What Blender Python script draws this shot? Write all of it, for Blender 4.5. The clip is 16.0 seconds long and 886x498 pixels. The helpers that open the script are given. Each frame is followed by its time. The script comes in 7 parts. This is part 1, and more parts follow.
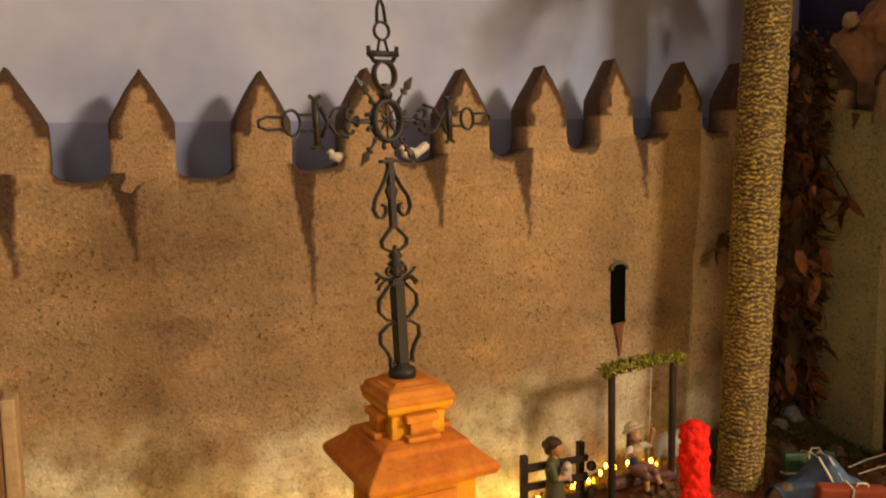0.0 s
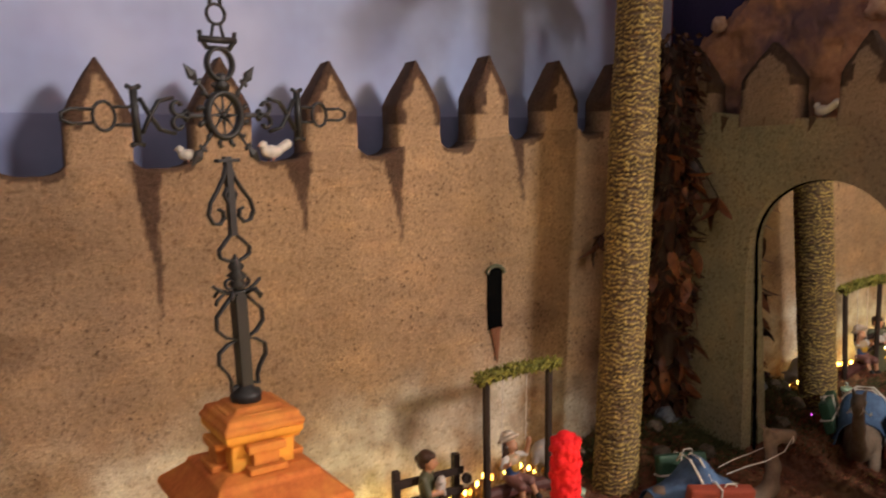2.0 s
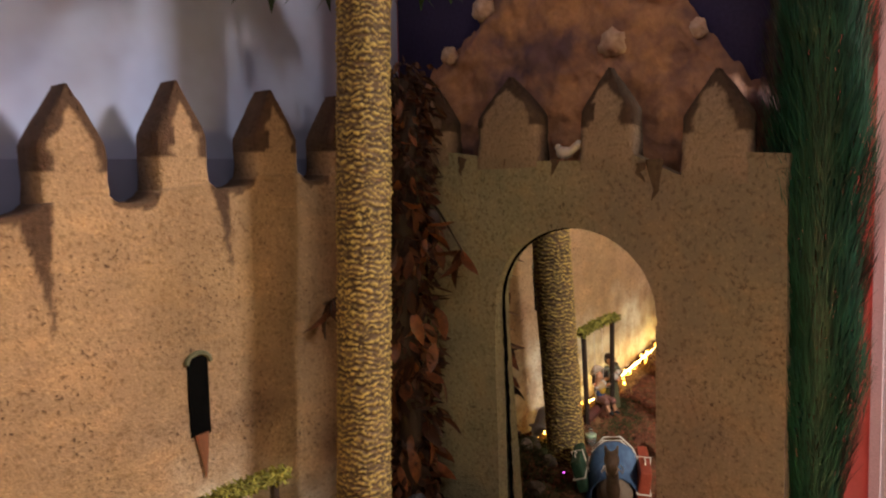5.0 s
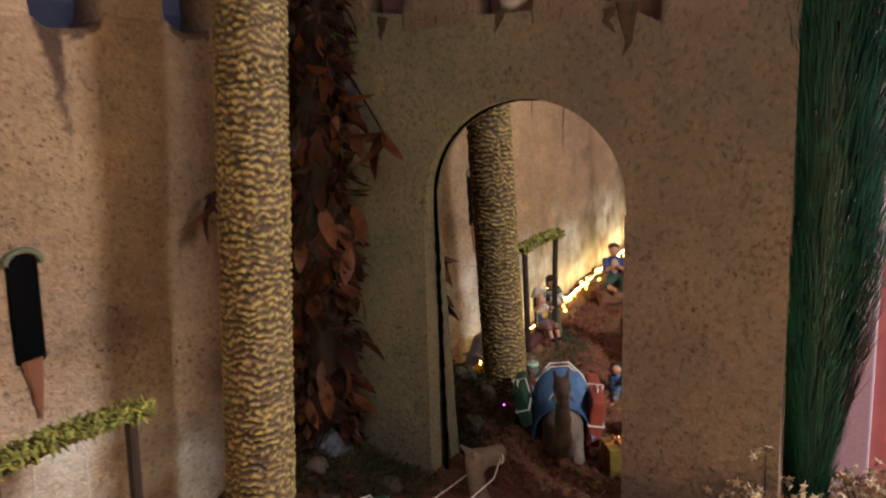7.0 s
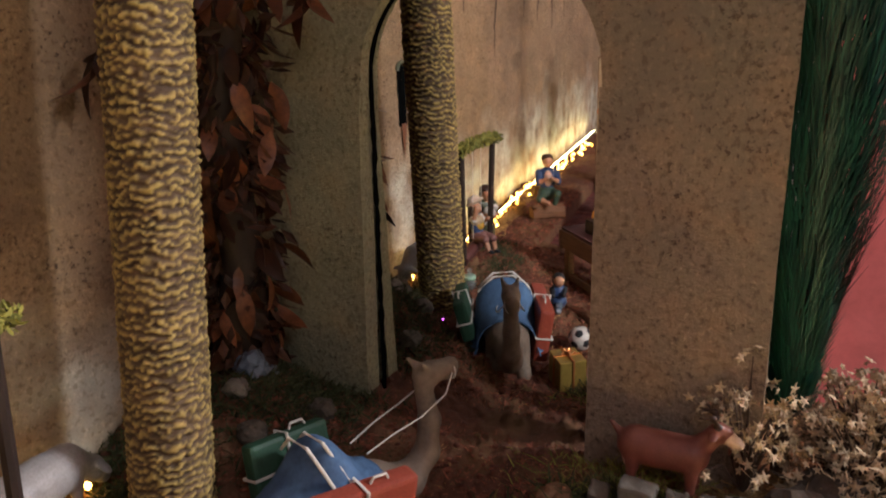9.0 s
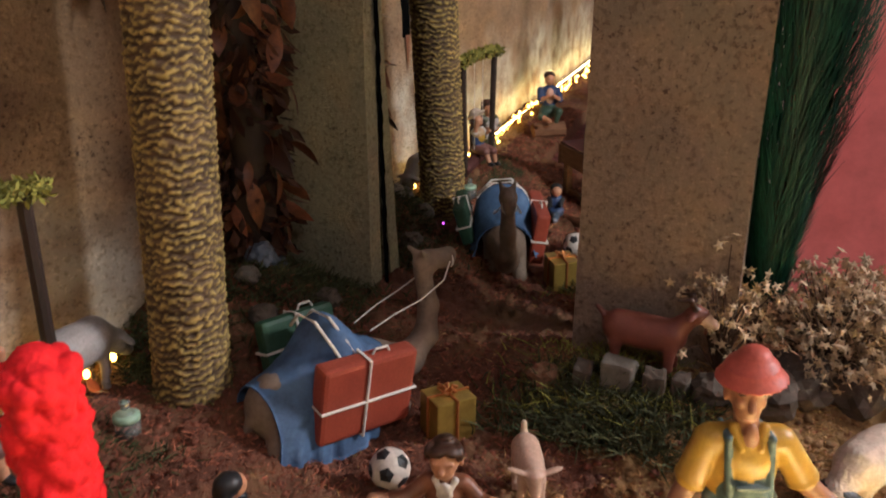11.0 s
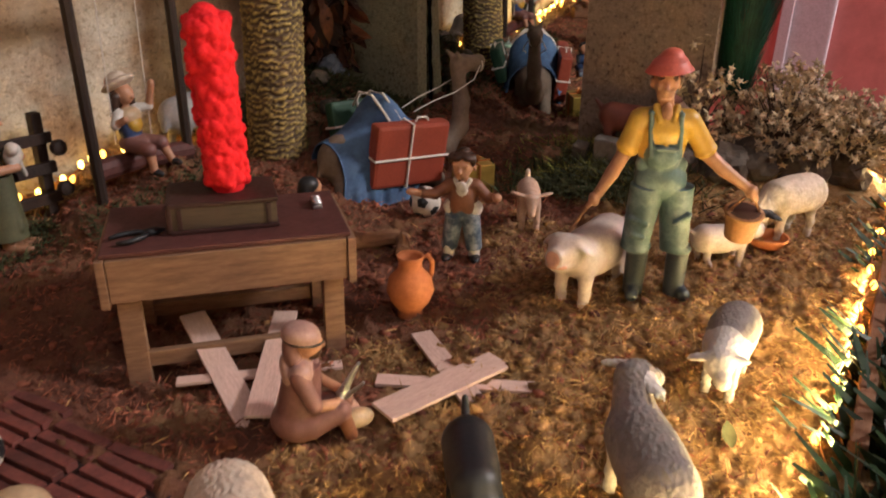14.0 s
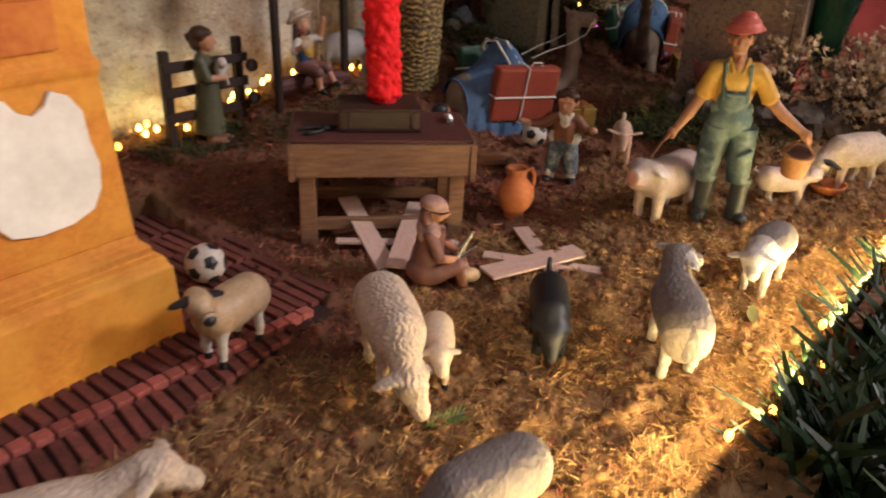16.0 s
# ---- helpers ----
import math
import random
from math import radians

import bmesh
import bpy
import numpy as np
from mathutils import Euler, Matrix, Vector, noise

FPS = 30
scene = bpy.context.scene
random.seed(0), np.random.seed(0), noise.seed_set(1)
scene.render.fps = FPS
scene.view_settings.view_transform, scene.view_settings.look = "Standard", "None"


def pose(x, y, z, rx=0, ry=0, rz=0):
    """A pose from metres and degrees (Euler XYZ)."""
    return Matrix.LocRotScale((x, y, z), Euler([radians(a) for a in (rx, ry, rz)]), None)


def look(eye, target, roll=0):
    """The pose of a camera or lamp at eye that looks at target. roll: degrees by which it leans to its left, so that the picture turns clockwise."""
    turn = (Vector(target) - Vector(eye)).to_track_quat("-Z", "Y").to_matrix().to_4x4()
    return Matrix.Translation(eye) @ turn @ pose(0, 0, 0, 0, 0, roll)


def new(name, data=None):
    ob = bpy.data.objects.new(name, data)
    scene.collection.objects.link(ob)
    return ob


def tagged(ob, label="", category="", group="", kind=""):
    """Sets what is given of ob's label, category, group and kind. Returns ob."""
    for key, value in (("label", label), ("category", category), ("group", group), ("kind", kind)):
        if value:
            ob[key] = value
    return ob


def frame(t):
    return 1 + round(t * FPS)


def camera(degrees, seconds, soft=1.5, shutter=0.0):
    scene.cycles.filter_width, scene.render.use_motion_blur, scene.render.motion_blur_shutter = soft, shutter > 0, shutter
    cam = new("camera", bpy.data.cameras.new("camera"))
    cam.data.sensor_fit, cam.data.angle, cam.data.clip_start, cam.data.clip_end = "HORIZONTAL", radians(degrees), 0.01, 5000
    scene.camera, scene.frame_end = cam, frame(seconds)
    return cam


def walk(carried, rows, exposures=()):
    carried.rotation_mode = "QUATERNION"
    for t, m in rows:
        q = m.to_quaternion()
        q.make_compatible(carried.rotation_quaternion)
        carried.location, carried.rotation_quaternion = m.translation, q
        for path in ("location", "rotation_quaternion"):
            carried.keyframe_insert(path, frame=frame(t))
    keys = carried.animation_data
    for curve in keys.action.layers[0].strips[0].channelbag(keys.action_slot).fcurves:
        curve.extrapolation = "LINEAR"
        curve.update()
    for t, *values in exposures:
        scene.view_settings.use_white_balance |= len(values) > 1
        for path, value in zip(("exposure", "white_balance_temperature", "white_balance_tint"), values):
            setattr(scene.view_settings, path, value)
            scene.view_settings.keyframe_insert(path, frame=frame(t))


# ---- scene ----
cam = camera(61.2, 16.0, soft=1.9, shutter=0.55)
METRES, EYE, TILT, LEAN, TURN = 1.0, 0.46, -7.0, 0.0, -23.0
PATH = [
    (0, (0.017, 0.012, 0.449), (0.786, 1.846, 0.238), -0.7),
    (0.5, (0.02, 0.016, 0.433), (0.827, 1.831, 0.196), -0.8),
    (1, (0.032, 0.02, 0.431), (0.89, 1.809, 0.177), -0.7),
    (1.5, (0.051, 0.029, 0.439), (0.978, 1.783, 0.186), -0.4),
    (2, (0.068, 0.042, 0.452), (1.08, 1.753, 0.231), -0.2),
    (2.5, (0.086, 0.059, 0.464), (1.183, 1.723, 0.293), -0.0),
    (3, (0.11, 0.091, 0.475), (1.321, 1.678, 0.351), 0.1),
    (3.5, (0.131, 0.123, 0.488), (1.47, 1.605, 0.386), -0.1),
    (4, (0.168, 0.14, 0.494), (1.606, 1.528, 0.414), -0.7),
    (4.2, (0.166, 0.151, 0.491), (1.642, 1.499, 0.411), -1.1),
    (6.3, (0.278, 0.233, 0.438), (1.884, 1.394, 0.173), -0.6),
    (6.5, (0.284, 0.249, 0.427), (1.909, 1.384, 0.16), -0.8),
    (7, (0.329, 0.277, 0.399), (1.98, 1.367, 0.111), -0.9),
    (7.5, (0.359, 0.298, 0.376), (2.036, 1.341, 0.059), -1.1),
    (8, (0.385, 0.331, 0.357), (2.087, 1.327, 0.02), -0.6),
    (8.5, (0.393, 0.349, 0.347), (2.133, 1.254, -0.046), -0.3),
    (8.7, (0.393, 0.35, 0.347), (2.137, 1.232, -0.077), -0.2),
    (10.8, (0.365, 0.328, 0.325), (2.062, 1.19, -0.291), 0.4),
    (11, (0.358, 0.327, 0.324), (2.052, 1.18, -0.309), 0.6),
    (11.5, (0.336, 0.309, 0.307), (2.01, 1.186, -0.349), 0.4),
    (12, (0.319, 0.298, 0.298), (1.97, 1.186, -0.401), 0.4),
    (12.5, (0.295, 0.278, 0.284), (1.924, 1.179, -0.446), 0.5),
    (13, (0.263, 0.253, 0.27), (1.876, 1.165, -0.483), 0.6),
    (13.5, (0.222, 0.227, 0.258), (1.814, 1.157, -0.515), 0.7),
    (14, (0.195, 0.212, 0.252), (1.768, 1.157, -0.542), 1.1),
    (14.5, (0.171, 0.196, 0.248), (1.719, 1.162, -0.573), 1.5),
    (15, (0.14, 0.18, 0.245), (1.651, 1.182, -0.598), 2.0),
    (15.5, (0.111, 0.165, 0.246), (1.578, 1.208, -0.624), 2.5),
    (16, (0.075, 0.133, 0.264), (1.462, 1.269, -0.623), 3.0),
]
EXPOSURES = [(0.0, 0.19, 9700, 2), (0.5, 0.12, 8400, 2), (1.2, 0.18, 6500, 6), (2.0, 0.23, 6300, 8), (3.0, 0.35, 6600, 8), (4.0, 0.49, 7000, 7), (6.2, 0.46, 5700, 7), (8.0, 0.45, 5400, 7), (8.7, 0.42, 5400, 7), (11.0, 0.31, 5500, 7), (12.0, 0.24, 5600, 7), (14.0, 0.16, 5800, 8), (15.0, 0.07, 5800, 8), (16.0, -0.11, 5700, 8)]
walk(cam, [(t, look(eye, target, roll)) for t, eye, target, roll in PATH], EXPOSURES)

# ---- room light ----
def lamp(name, kind, m, power, colour, **k):
    d = bpy.data.lights.new(name, kind)
    d.energy, d.color = power, colour
    if kind == "AREA":
        d.shape, d.size, d.size_y = "RECTANGLE", k["size"], k["size_y"]
        if "spread" in k:
            d.spread = radians(k["spread"])
    ob = new(name, d)
    ob.matrix_world = m
    return ob


lamp("ceiling_spot", "AREA", look((1.70, -1.50, 1.5), (0.5, 0.6, 0.25)), 70.0, (1.0, 0.90, 0.80), size=0.42, size_y=0.42)
# unseen soft lamp, added to fill in the room's general light
lamp("room_fill", "AREA", pose(-0.42, -0.7, 1.55), 8.6, (1.0, 0.90, 0.80), size=0.9, size_y=0.9)
# warm strips of small lamps that lie at the foot of the wall and along the board's edge
lamp("strip_back", "AREA", look((0.06, 0.795, 0.035), (0.06, 0.84, 0.12)), 0.86, (1.0, 0.76, 0.30), size=1.36, size_y=0.008)
lamp("strip_front", "AREA", look((0.68, 0.202, 0.016), (0.68, 0.26, 0.040)), 3.4, (1.0, 0.68, 0.26), size=0.86, size_y=0.008)
lamp("strip_end", "AREA", look((1.05, 0.206, 0.030), (0.95, 0.30, 0.07)), 0.55, (1.0, 0.72, 0.30), size=0.12, size_y=0.008)

world = bpy.data.worlds.new("world")
scene.world = world
world.use_nodes = True
world.node_tree.nodes["Background"].inputs[0].default_value = (1.0, 0.8, 0.65, 1)
world.node_tree.nodes["Background"].inputs[1].default_value = 0.02


# ---- materials ----
def mat(name, c1, c2=None, scale=40.0, rough=0.8, bump=0.25, bscale=250.0, metal=0.0, spec=0.3, rand=0.0, island=False,
        speck=None, sscale=300.0, sfrac=0.62, sheen=0.0, coat=0.0, stretch=None, big=None, bigscale=8.0, dist=0.0008):
    """A surface with two colours mixed by a coarse and a fine noise, relief, specks and a spread from piece to piece."""
    m = bpy.data.materials.new(name)
    m.use_nodes = True
    nt = m.node_tree
    N, L = nt.nodes, nt.links
    b = N["Principled BSDF"]
    c2 = c2 or tuple(v * 0.7 for v in c1)
    tc = N.new("ShaderNodeTexCoord")
    mp = N.new("ShaderNodeMapping")
    L.new(tc.outputs["Object"], mp.inputs[0])
    if stretch:
        mp.inputs["Scale"].default_value = stretch

    def tex(s, detail=5.0, r=0.6):
        t = N.new("ShaderNodeTexNoise")
        t.inputs["Scale"].default_value, t.inputs["Detail"].default_value, t.inputs["Roughness"].default_value = s, detail, r
        L.new(mp.outputs[0], t.inputs["Vector"])
        return t.outputs["Fac"]

    def ramp(src, lo, hi):
        r = N.new("ShaderNodeMapRange")
        r.inputs["From Min"].default_value, r.inputs["From Max"].default_value = lo, hi
        L.new(src, r.inputs["Value"])
        return r.outputs[0]

    def mix(fac, a, c, kind="MIX"):
        x = N.new("ShaderNodeMix")
        x.data_type, x.blend_type = "RGBA", kind
        if isinstance(fac, float):
            x.inputs["Factor"].default_value = fac
        else:
            L.new(fac, x.inputs["Factor"])
        for v, s in ((a, x.inputs["A"]), (c, x.inputs["B"])):
            if isinstance(v, tuple):
                s.default_value = (*v, 1)
            else:
                L.new(v, s)
        return x.outputs["Result"]

    col = mix(ramp(tex(scale), 0.32, 0.68), c1, c2)
    fine = tex(bscale, 4.0, 0.7)
    col = mix(ramp(fine, 0.35, 0.75), col, mix(1.0, col, (0.72, 0.70, 0.68), "MULTIPLY"))
    if big:
        col = mix(ramp(tex(bigscale, 4.0, 0.65), 0.45, 0.65), col, big)
    if speck:
        pit = N.new("ShaderNodeMath")
        pit.operation = "MULTIPLY"
        L.new(ramp(tex(sscale, 3.0, 0.6), sfrac, sfrac + 0.05), pit.inputs[0])
        L.new(ramp(tex(sscale * 0.06, 3.0, 0.6), 0.40, 0.62), pit.inputs[1])
        col = mix(pit.outputs[0], col, speck)
    if rand or island:
        g = N.new("ShaderNodeNewGeometry" if island else "ShaderNodeObjectInfo")
        h = N.new("ShaderNodeHueSaturation")
        r = N.new("ShaderNodeMapRange")
        r.inputs["To Min"].default_value, r.inputs["To Max"].default_value = 1 - (rand or 0.4), 1 + (rand or 0.4)
        L.new(g.outputs["Random Per Island" if island else "Random"], r.inputs["Value"])
        L.new(r.outputs[0], h.inputs["Value"])
        L.new(col, h.inputs["Color"])
        col = h.outputs[0]
    L.new(col, b.inputs["Base Color"])
    rr = N.new("ShaderNodeMapRange")
    rr.inputs["To Min"].default_value, rr.inputs["To Max"].default_value = max(0.02, rough - 0.12), min(1.0, rough + 0.12)
    L.new(fine, rr.inputs["Value"])
    L.new(rr.outputs[0], b.inputs["Roughness"])
    b.inputs["Metallic"].default_value = metal
    b.inputs["Specular IOR Level"].default_value = spec
    b.inputs["Coat Weight"].default_value = coat
    b.inputs["Coat Roughness"].default_value = 0.25
    if bump:
        bp = N.new("ShaderNodeBump")
        bp.inputs["Strength"].default_value, bp.inputs["Distance"].default_value = bump, dist
        L.new(fine, bp.inputs["Height"])
        L.new(bp.outputs[0], b.inputs["Normal"])
    return m


def wall_material(name, c1, c2, c3, dark, pit):
    """Painted cork wall: sand colour with mottling, pits, and dark brown stains where the mesh carries them."""
    m = mat(name, c1, c2, scale=14.0, rough=0.9, bump=1.0, bscale=260.0, speck=pit, sscale=260.0, sfrac=0.60, big=c3, bigscale=5.5, dist=0.0032)
    nt = m.node_tree
    N, L = nt.nodes, nt.links
    b = N["Principled BSDF"]
    src = b.inputs["Base Color"].links[0].from_socket
    at = N.new("ShaderNodeAttribute")
    at.attribute_name = "stain"
    x = N.new("ShaderNodeMix")
    x.data_type = "RGBA"
    L.new(at.outputs["Fac"], x.inputs["Factor"])
    L.new(src, x.inputs["A"])
    x.inputs["B"].default_value = (*dark, 1)
    at2 = N.new("ShaderNodeAttribute")
    at2.attribute_name = "pale"
    y = N.new("ShaderNodeMix")
    y.data_type = "RGBA"
    L.new(at2.outputs["Fac"], y.inputs["Factor"])
    L.new(x.outputs["Result"], y.inputs["A"])
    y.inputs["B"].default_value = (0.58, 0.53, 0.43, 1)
    L.new(y.outputs["Result"], b.inputs["Base Color"])
    return m


def emit(name, colour, strength):
    m = bpy.data.materials.new(name)
    m.use_nodes = True
    b = m.node_tree.nodes["Principled BSDF"]
    b.inputs["Base Color"].default_value = (*colour, 1)
    b.inputs["Emission Color"].default_value = (*colour, 1)
    b.inputs["Emission Strength"].default_value = strength
    return m


def glass(name, colour=(0.9, 0.95, 0.93)):
    m = bpy.data.materials.new(name)
    m.use_nodes = True
    b = m.node_tree.nodes["Principled BSDF"]
    b.inputs["Base Color"].default_value = (*colour, 1)
    b.inputs["Transmission Weight"].default_value, b.inputs["Roughness"].default_value, b.inputs["IOR"].default_value = 0.9, 0.12, 1.4
    return m


M_WALL = wall_material("wall_paint", (0.40, 0.265, 0.155), (0.31, 0.20, 0.12), (0.24, 0.155, 0.092), (0.060, 0.031, 0.020), (0.085, 0.048, 0.028))
M_ARCHWALL = wall_material("arch_wall_paint", (0.335, 0.265, 0.18), (0.26, 0.21, 0.145), (0.205, 0.172, 0.125), (0.055, 0.036, 0.024), (0.115, 0.082, 0.055))
def second_tone(m, colour, scale, lo, hi, stretch=(1, 1, 1)):
    """A second broad wash of paint laid over the base colour in soft patches."""
    N, L = m.node_tree.nodes, m.node_tree.links
    b = N["Principled BSDF"]
    tc, mp, t, r, x = [N.new("ShaderNode" + k) for k in ("TexCoord", "Mapping", "TexNoise", "MapRange", "Mix")]
    mp.inputs["Scale"].default_value = stretch
    t.inputs["Scale"].default_value, t.inputs["Detail"].default_value = scale, 5.0
    r.inputs["From Min"].default_value, r.inputs["From Max"].default_value, r.inputs["To Max"].default_value = lo, hi, 0.75
    x.data_type, x.blend_type = "RGBA", "MULTIPLY"
    L.new(tc.outputs["Object"], mp.inputs[0])
    L.new(mp.outputs[0], t.inputs["Vector"])
    L.new(t.outputs["Fac"], r.inputs["Value"])
    L.new(r.outputs[0], x.inputs["Factor"])
    L.new(b.inputs["Base Color"].links[0].from_socket, x.inputs["A"])
    x.inputs["B"].default_value = (*colour, 1)
    L.new(x.outputs["Result"], b.inputs["Base Color"])


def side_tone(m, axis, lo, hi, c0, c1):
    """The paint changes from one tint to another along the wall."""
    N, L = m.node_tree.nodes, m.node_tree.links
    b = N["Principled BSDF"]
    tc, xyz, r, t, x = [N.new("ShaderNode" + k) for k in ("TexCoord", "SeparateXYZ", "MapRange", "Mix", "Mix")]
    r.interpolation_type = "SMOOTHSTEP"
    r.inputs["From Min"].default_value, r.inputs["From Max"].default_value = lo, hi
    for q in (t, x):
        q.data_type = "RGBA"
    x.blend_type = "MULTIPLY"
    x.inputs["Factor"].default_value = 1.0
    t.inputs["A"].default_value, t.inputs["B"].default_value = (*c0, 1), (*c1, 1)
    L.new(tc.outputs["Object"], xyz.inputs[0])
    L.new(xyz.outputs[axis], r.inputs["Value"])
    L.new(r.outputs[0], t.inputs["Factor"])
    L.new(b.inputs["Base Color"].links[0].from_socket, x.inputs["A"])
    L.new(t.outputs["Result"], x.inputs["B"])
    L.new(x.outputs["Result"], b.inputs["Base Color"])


second_tone(M_ARCHWALL, (0.82, 0.92, 0.88), 3.5, 0.42, 0.60, (1, 1.6, 0.7))
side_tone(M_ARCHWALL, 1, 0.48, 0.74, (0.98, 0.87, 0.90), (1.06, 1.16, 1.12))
second_tone(M_ARCHWALL, (1.15, 1.05, 0.95), 26.0, 0.50, 0.66)
for _w in (M_WALL, M_ARCHWALL):
    second_tone(_w, (0.66, 0.62, 0.56), 190.0, 0.545, 0.64)
    second_tone(_w, (1.32, 1.30, 1.26), 240.0, 0.56, 0.66)
second_tone(M_WALL, (0.80, 0.80, 0.74), 4.0, 0.50, 0.66, (1, 1, 0.6))
second_tone(M_WALL, (1.22, 1.18, 1.10), 30.0, 0.52, 0.66, (0.6, 1, 1.4))
M_IRON = mat("black_iron", (0.012, 0.012, 0.013), (0.02, 0.018, 0.017), rough=0.5, bump=0.3, bscale=500, spec=0.4)
M_TERRA = mat("orange_clay", (0.52, 0.155, 0.03), (0.42, 0.11, 0.022), scale=60, rough=0.75, bump=0.3, bscale=300, big=(0.56, 0.22, 0.04), bigscale=18)
M_OCHRE = mat("ochre_clay", (0.64, 0.27, 0.03), (0.56, 0.20, 0.025), scale=40, rough=0.7, bump=0.2, bscale=260, big=(0.68, 0.33, 0.04), bigscale=14)
M_PLASTER = mat("white_plaster", (0.86, 0.84, 0.80), (0.82, 0.79, 0.74), rough=0.8, bump=0.1, bscale=30, scale=20)
M_BRICK = mat("brick_clay", (0.175, 0.05, 0.038), (0.105, 0.033, 0.027), scale=120, rough=0.85, bump=0.5, bscale=400, rand=0.35)
M_BRICKRED = mat("brick_red", (0.36, 0.10, 0.08), (0.26, 0.07, 0.055), scale=120, rough=0.85, bump=0.5, bscale=400, rand=0.3)
M_MORTAR = mat("dark_mortar", (0.045, 0.02, 0.016), (0.03, 0.014, 0.012), rough=0.95, bump=0.5)
M_BARK = mat("palm_bark", (0.088, 0.052, 0.027), (0.046, 0.027, 0.016), scale=70, rough=0.7, bump=0.6, bscale=300, stretch=(1, 1, 4), dist=0.001,
             big=(0.12, 0.074, 0.042), bigscale=16)
_n, _l = M_BARK.node_tree.nodes, M_BARK.node_tree.links
_at, _mx = _n.new("ShaderNodeAttribute"), _n.new("ShaderNodeMix")
_at.attribute_name, _mx.data_type = "gilt", "RGBA"
_l.new(_at.outputs["Fac"], _mx.inputs["Factor"])
_l.new(_n["Principled BSDF"].inputs["Base Color"].links[0].from_socket, _mx.inputs["A"])
_mx.inputs["B"].default_value = (0.40, 0.285, 0.085, 1)
_l.new(_mx.outputs["Result"], _n["Principled BSDF"].inputs["Base Color"])
M_FROND = mat("frond_green", (0.03, 0.075, 0.022), (0.02, 0.05, 0.016), rough=0.5, bump=0.2, island=True, rand=0.3)
M_DRY = mat("dry_leaf", (0.125, 0.042, 0.016), (0.045, 0.016, 0.008), scale=60, rough=0.42, bump=0.3, rand=0.75)
M_NEEDLE = mat("cypress_green", (0.013, 0.070, 0.042), (0.007, 0.040, 0.025), rough=0.45, bump=0.0, island=True, rand=0.5)
M_BLADE = mat("blade_green", (0.020, 0.044, 0.012), (0.012, 0.028, 0.008), rough=0.5, bump=0.1, island=True, rand=0.5)
M_MOSS = mat("moss", (0.30, 0.27, 0.05), (0.15, 0.15, 0.03), rough=0.9, bump=0.0, island=True, rand=0.45)
M_GRASS = mat("moss_grass", (0.042, 0.050, 0.017), (0.075, 0.070, 0.026), rough=0.85, bump=0.0, island=True, rand=0.5)
M_FLOWER = mat("dried_flower", (0.52, 0.39, 0.24), (0.37, 0.26, 0.155), rough=0.8, bump=0.0, island=True, rand=0.4)
M_TWIG = mat("twig", (0.12, 0.075, 0.05), (0.07, 0.045, 0.03), rough=0.9)
M_EARTH = mat("earth_fibre", (0.18, 0.066, 0.038), (0.095, 0.034, 0.02), scale=60, rough=0.95, bump=1.0, bscale=420, big=(0.19, 0.10, 0.045), bigscale=11, dist=0.003)
_n, _l = M_EARTH.node_tree.nodes, M_EARTH.node_tree.links
_at, _mx = _n.new("ShaderNodeAttribute"), _n.new("ShaderNodeMix")
_at.attribute_name, _mx.data_type = "straw", "RGBA"
_l.new(_at.outputs["Fac"], _mx.inputs["Factor"])
_l.new(_n["Principled BSDF"].inputs["Base Color"].links[0].from_socket, _mx.inputs["A"])
_mx.inputs["B"].default_value = (0.27, 0.155, 0.06, 1)
_l.new(_mx.outputs["Result"], _n["Principled BSDF"].inputs["Base Color"])
M_FIBRE = mat("coconut_fibre", (0.34, 0.115, 0.06), (0.18, 0.058, 0.031), scale=25, rough=0.8, bump=0.0, island=True, rand=0.5)
M_STRAW = mat("straw", (0.52, 0.325, 0.12), (0.31, 0.165, 0.058), scale=25, rough=0.75, bump=0.0, island=True, rand=0.5)
M_CRUMB = mat("sawdust_crumb", (0.36, 0.205, 0.078), (0.19, 0.092, 0.038), scale=90, rough=0.95, bump=1.0, bscale=900, island=True, rand=0.45, dist=0.0012)
M_CRUMBDARK = mat("fibre_crumb", (0.25, 0.082, 0.045), (0.125, 0.042, 0.024), scale=90, rough=0.95, bump=1.0, bscale=900, island=True, rand=0.45, dist=0.0012)
M_TABLEWOOD = mat("table_wood", (0.27, 0.15, 0.085), (0.17, 0.09, 0.052), scale=50, rough=0.7, bump=0.3, bscale=260, stretch=(1, 6, 8))
M_TABLETOP = mat("table_top_paint", (0.105, 0.036, 0.03), (0.075, 0.026, 0.022), scale=60, rough=0.6, bump=0.25)
M_DARKWOOD = mat("dark_wood", (0.035, 0.02, 0.014), (0.022, 0.013, 0.01), rough=0.7, bump=0.4, stretch=(5, 5, 1))
M_PLANK = mat("pale_plank", (0.66, 0.46, 0.385), (0.56, 0.385, 0.32), scale=60, rough=0.75, bump=0.2, stretch=(1, 8, 8), rand=0.1)
M_LOG = mat("log_wood", (0.24, 0.12, 0.06), (0.16, 0.075, 0.038), rough=0.85, bump=0.4, stretch=(1, 6, 6))
M_RED = mat("red_foam", (0.80, 0.012, 0.016), (0.62, 0.006, 0.01), scale=120, rough=0.8, bump=0.5, bscale=600)
M_BOOK = mat("book_dark", (0.055, 0.022, 0.018), (0.035, 0.016, 0.013), rough=0.5, bump=0.2)
M_PAGES = mat("book_side", (0.085, 0.058, 0.036), (0.055, 0.038, 0.025), rough=0.7, bump=0.3, stretch=(1, 1, 12))
M_JUG = mat("terracotta", (0.50, 0.17, 0.055), (0.42, 0.13, 0.045), scale=50, rough=0.75, bump=0.15)
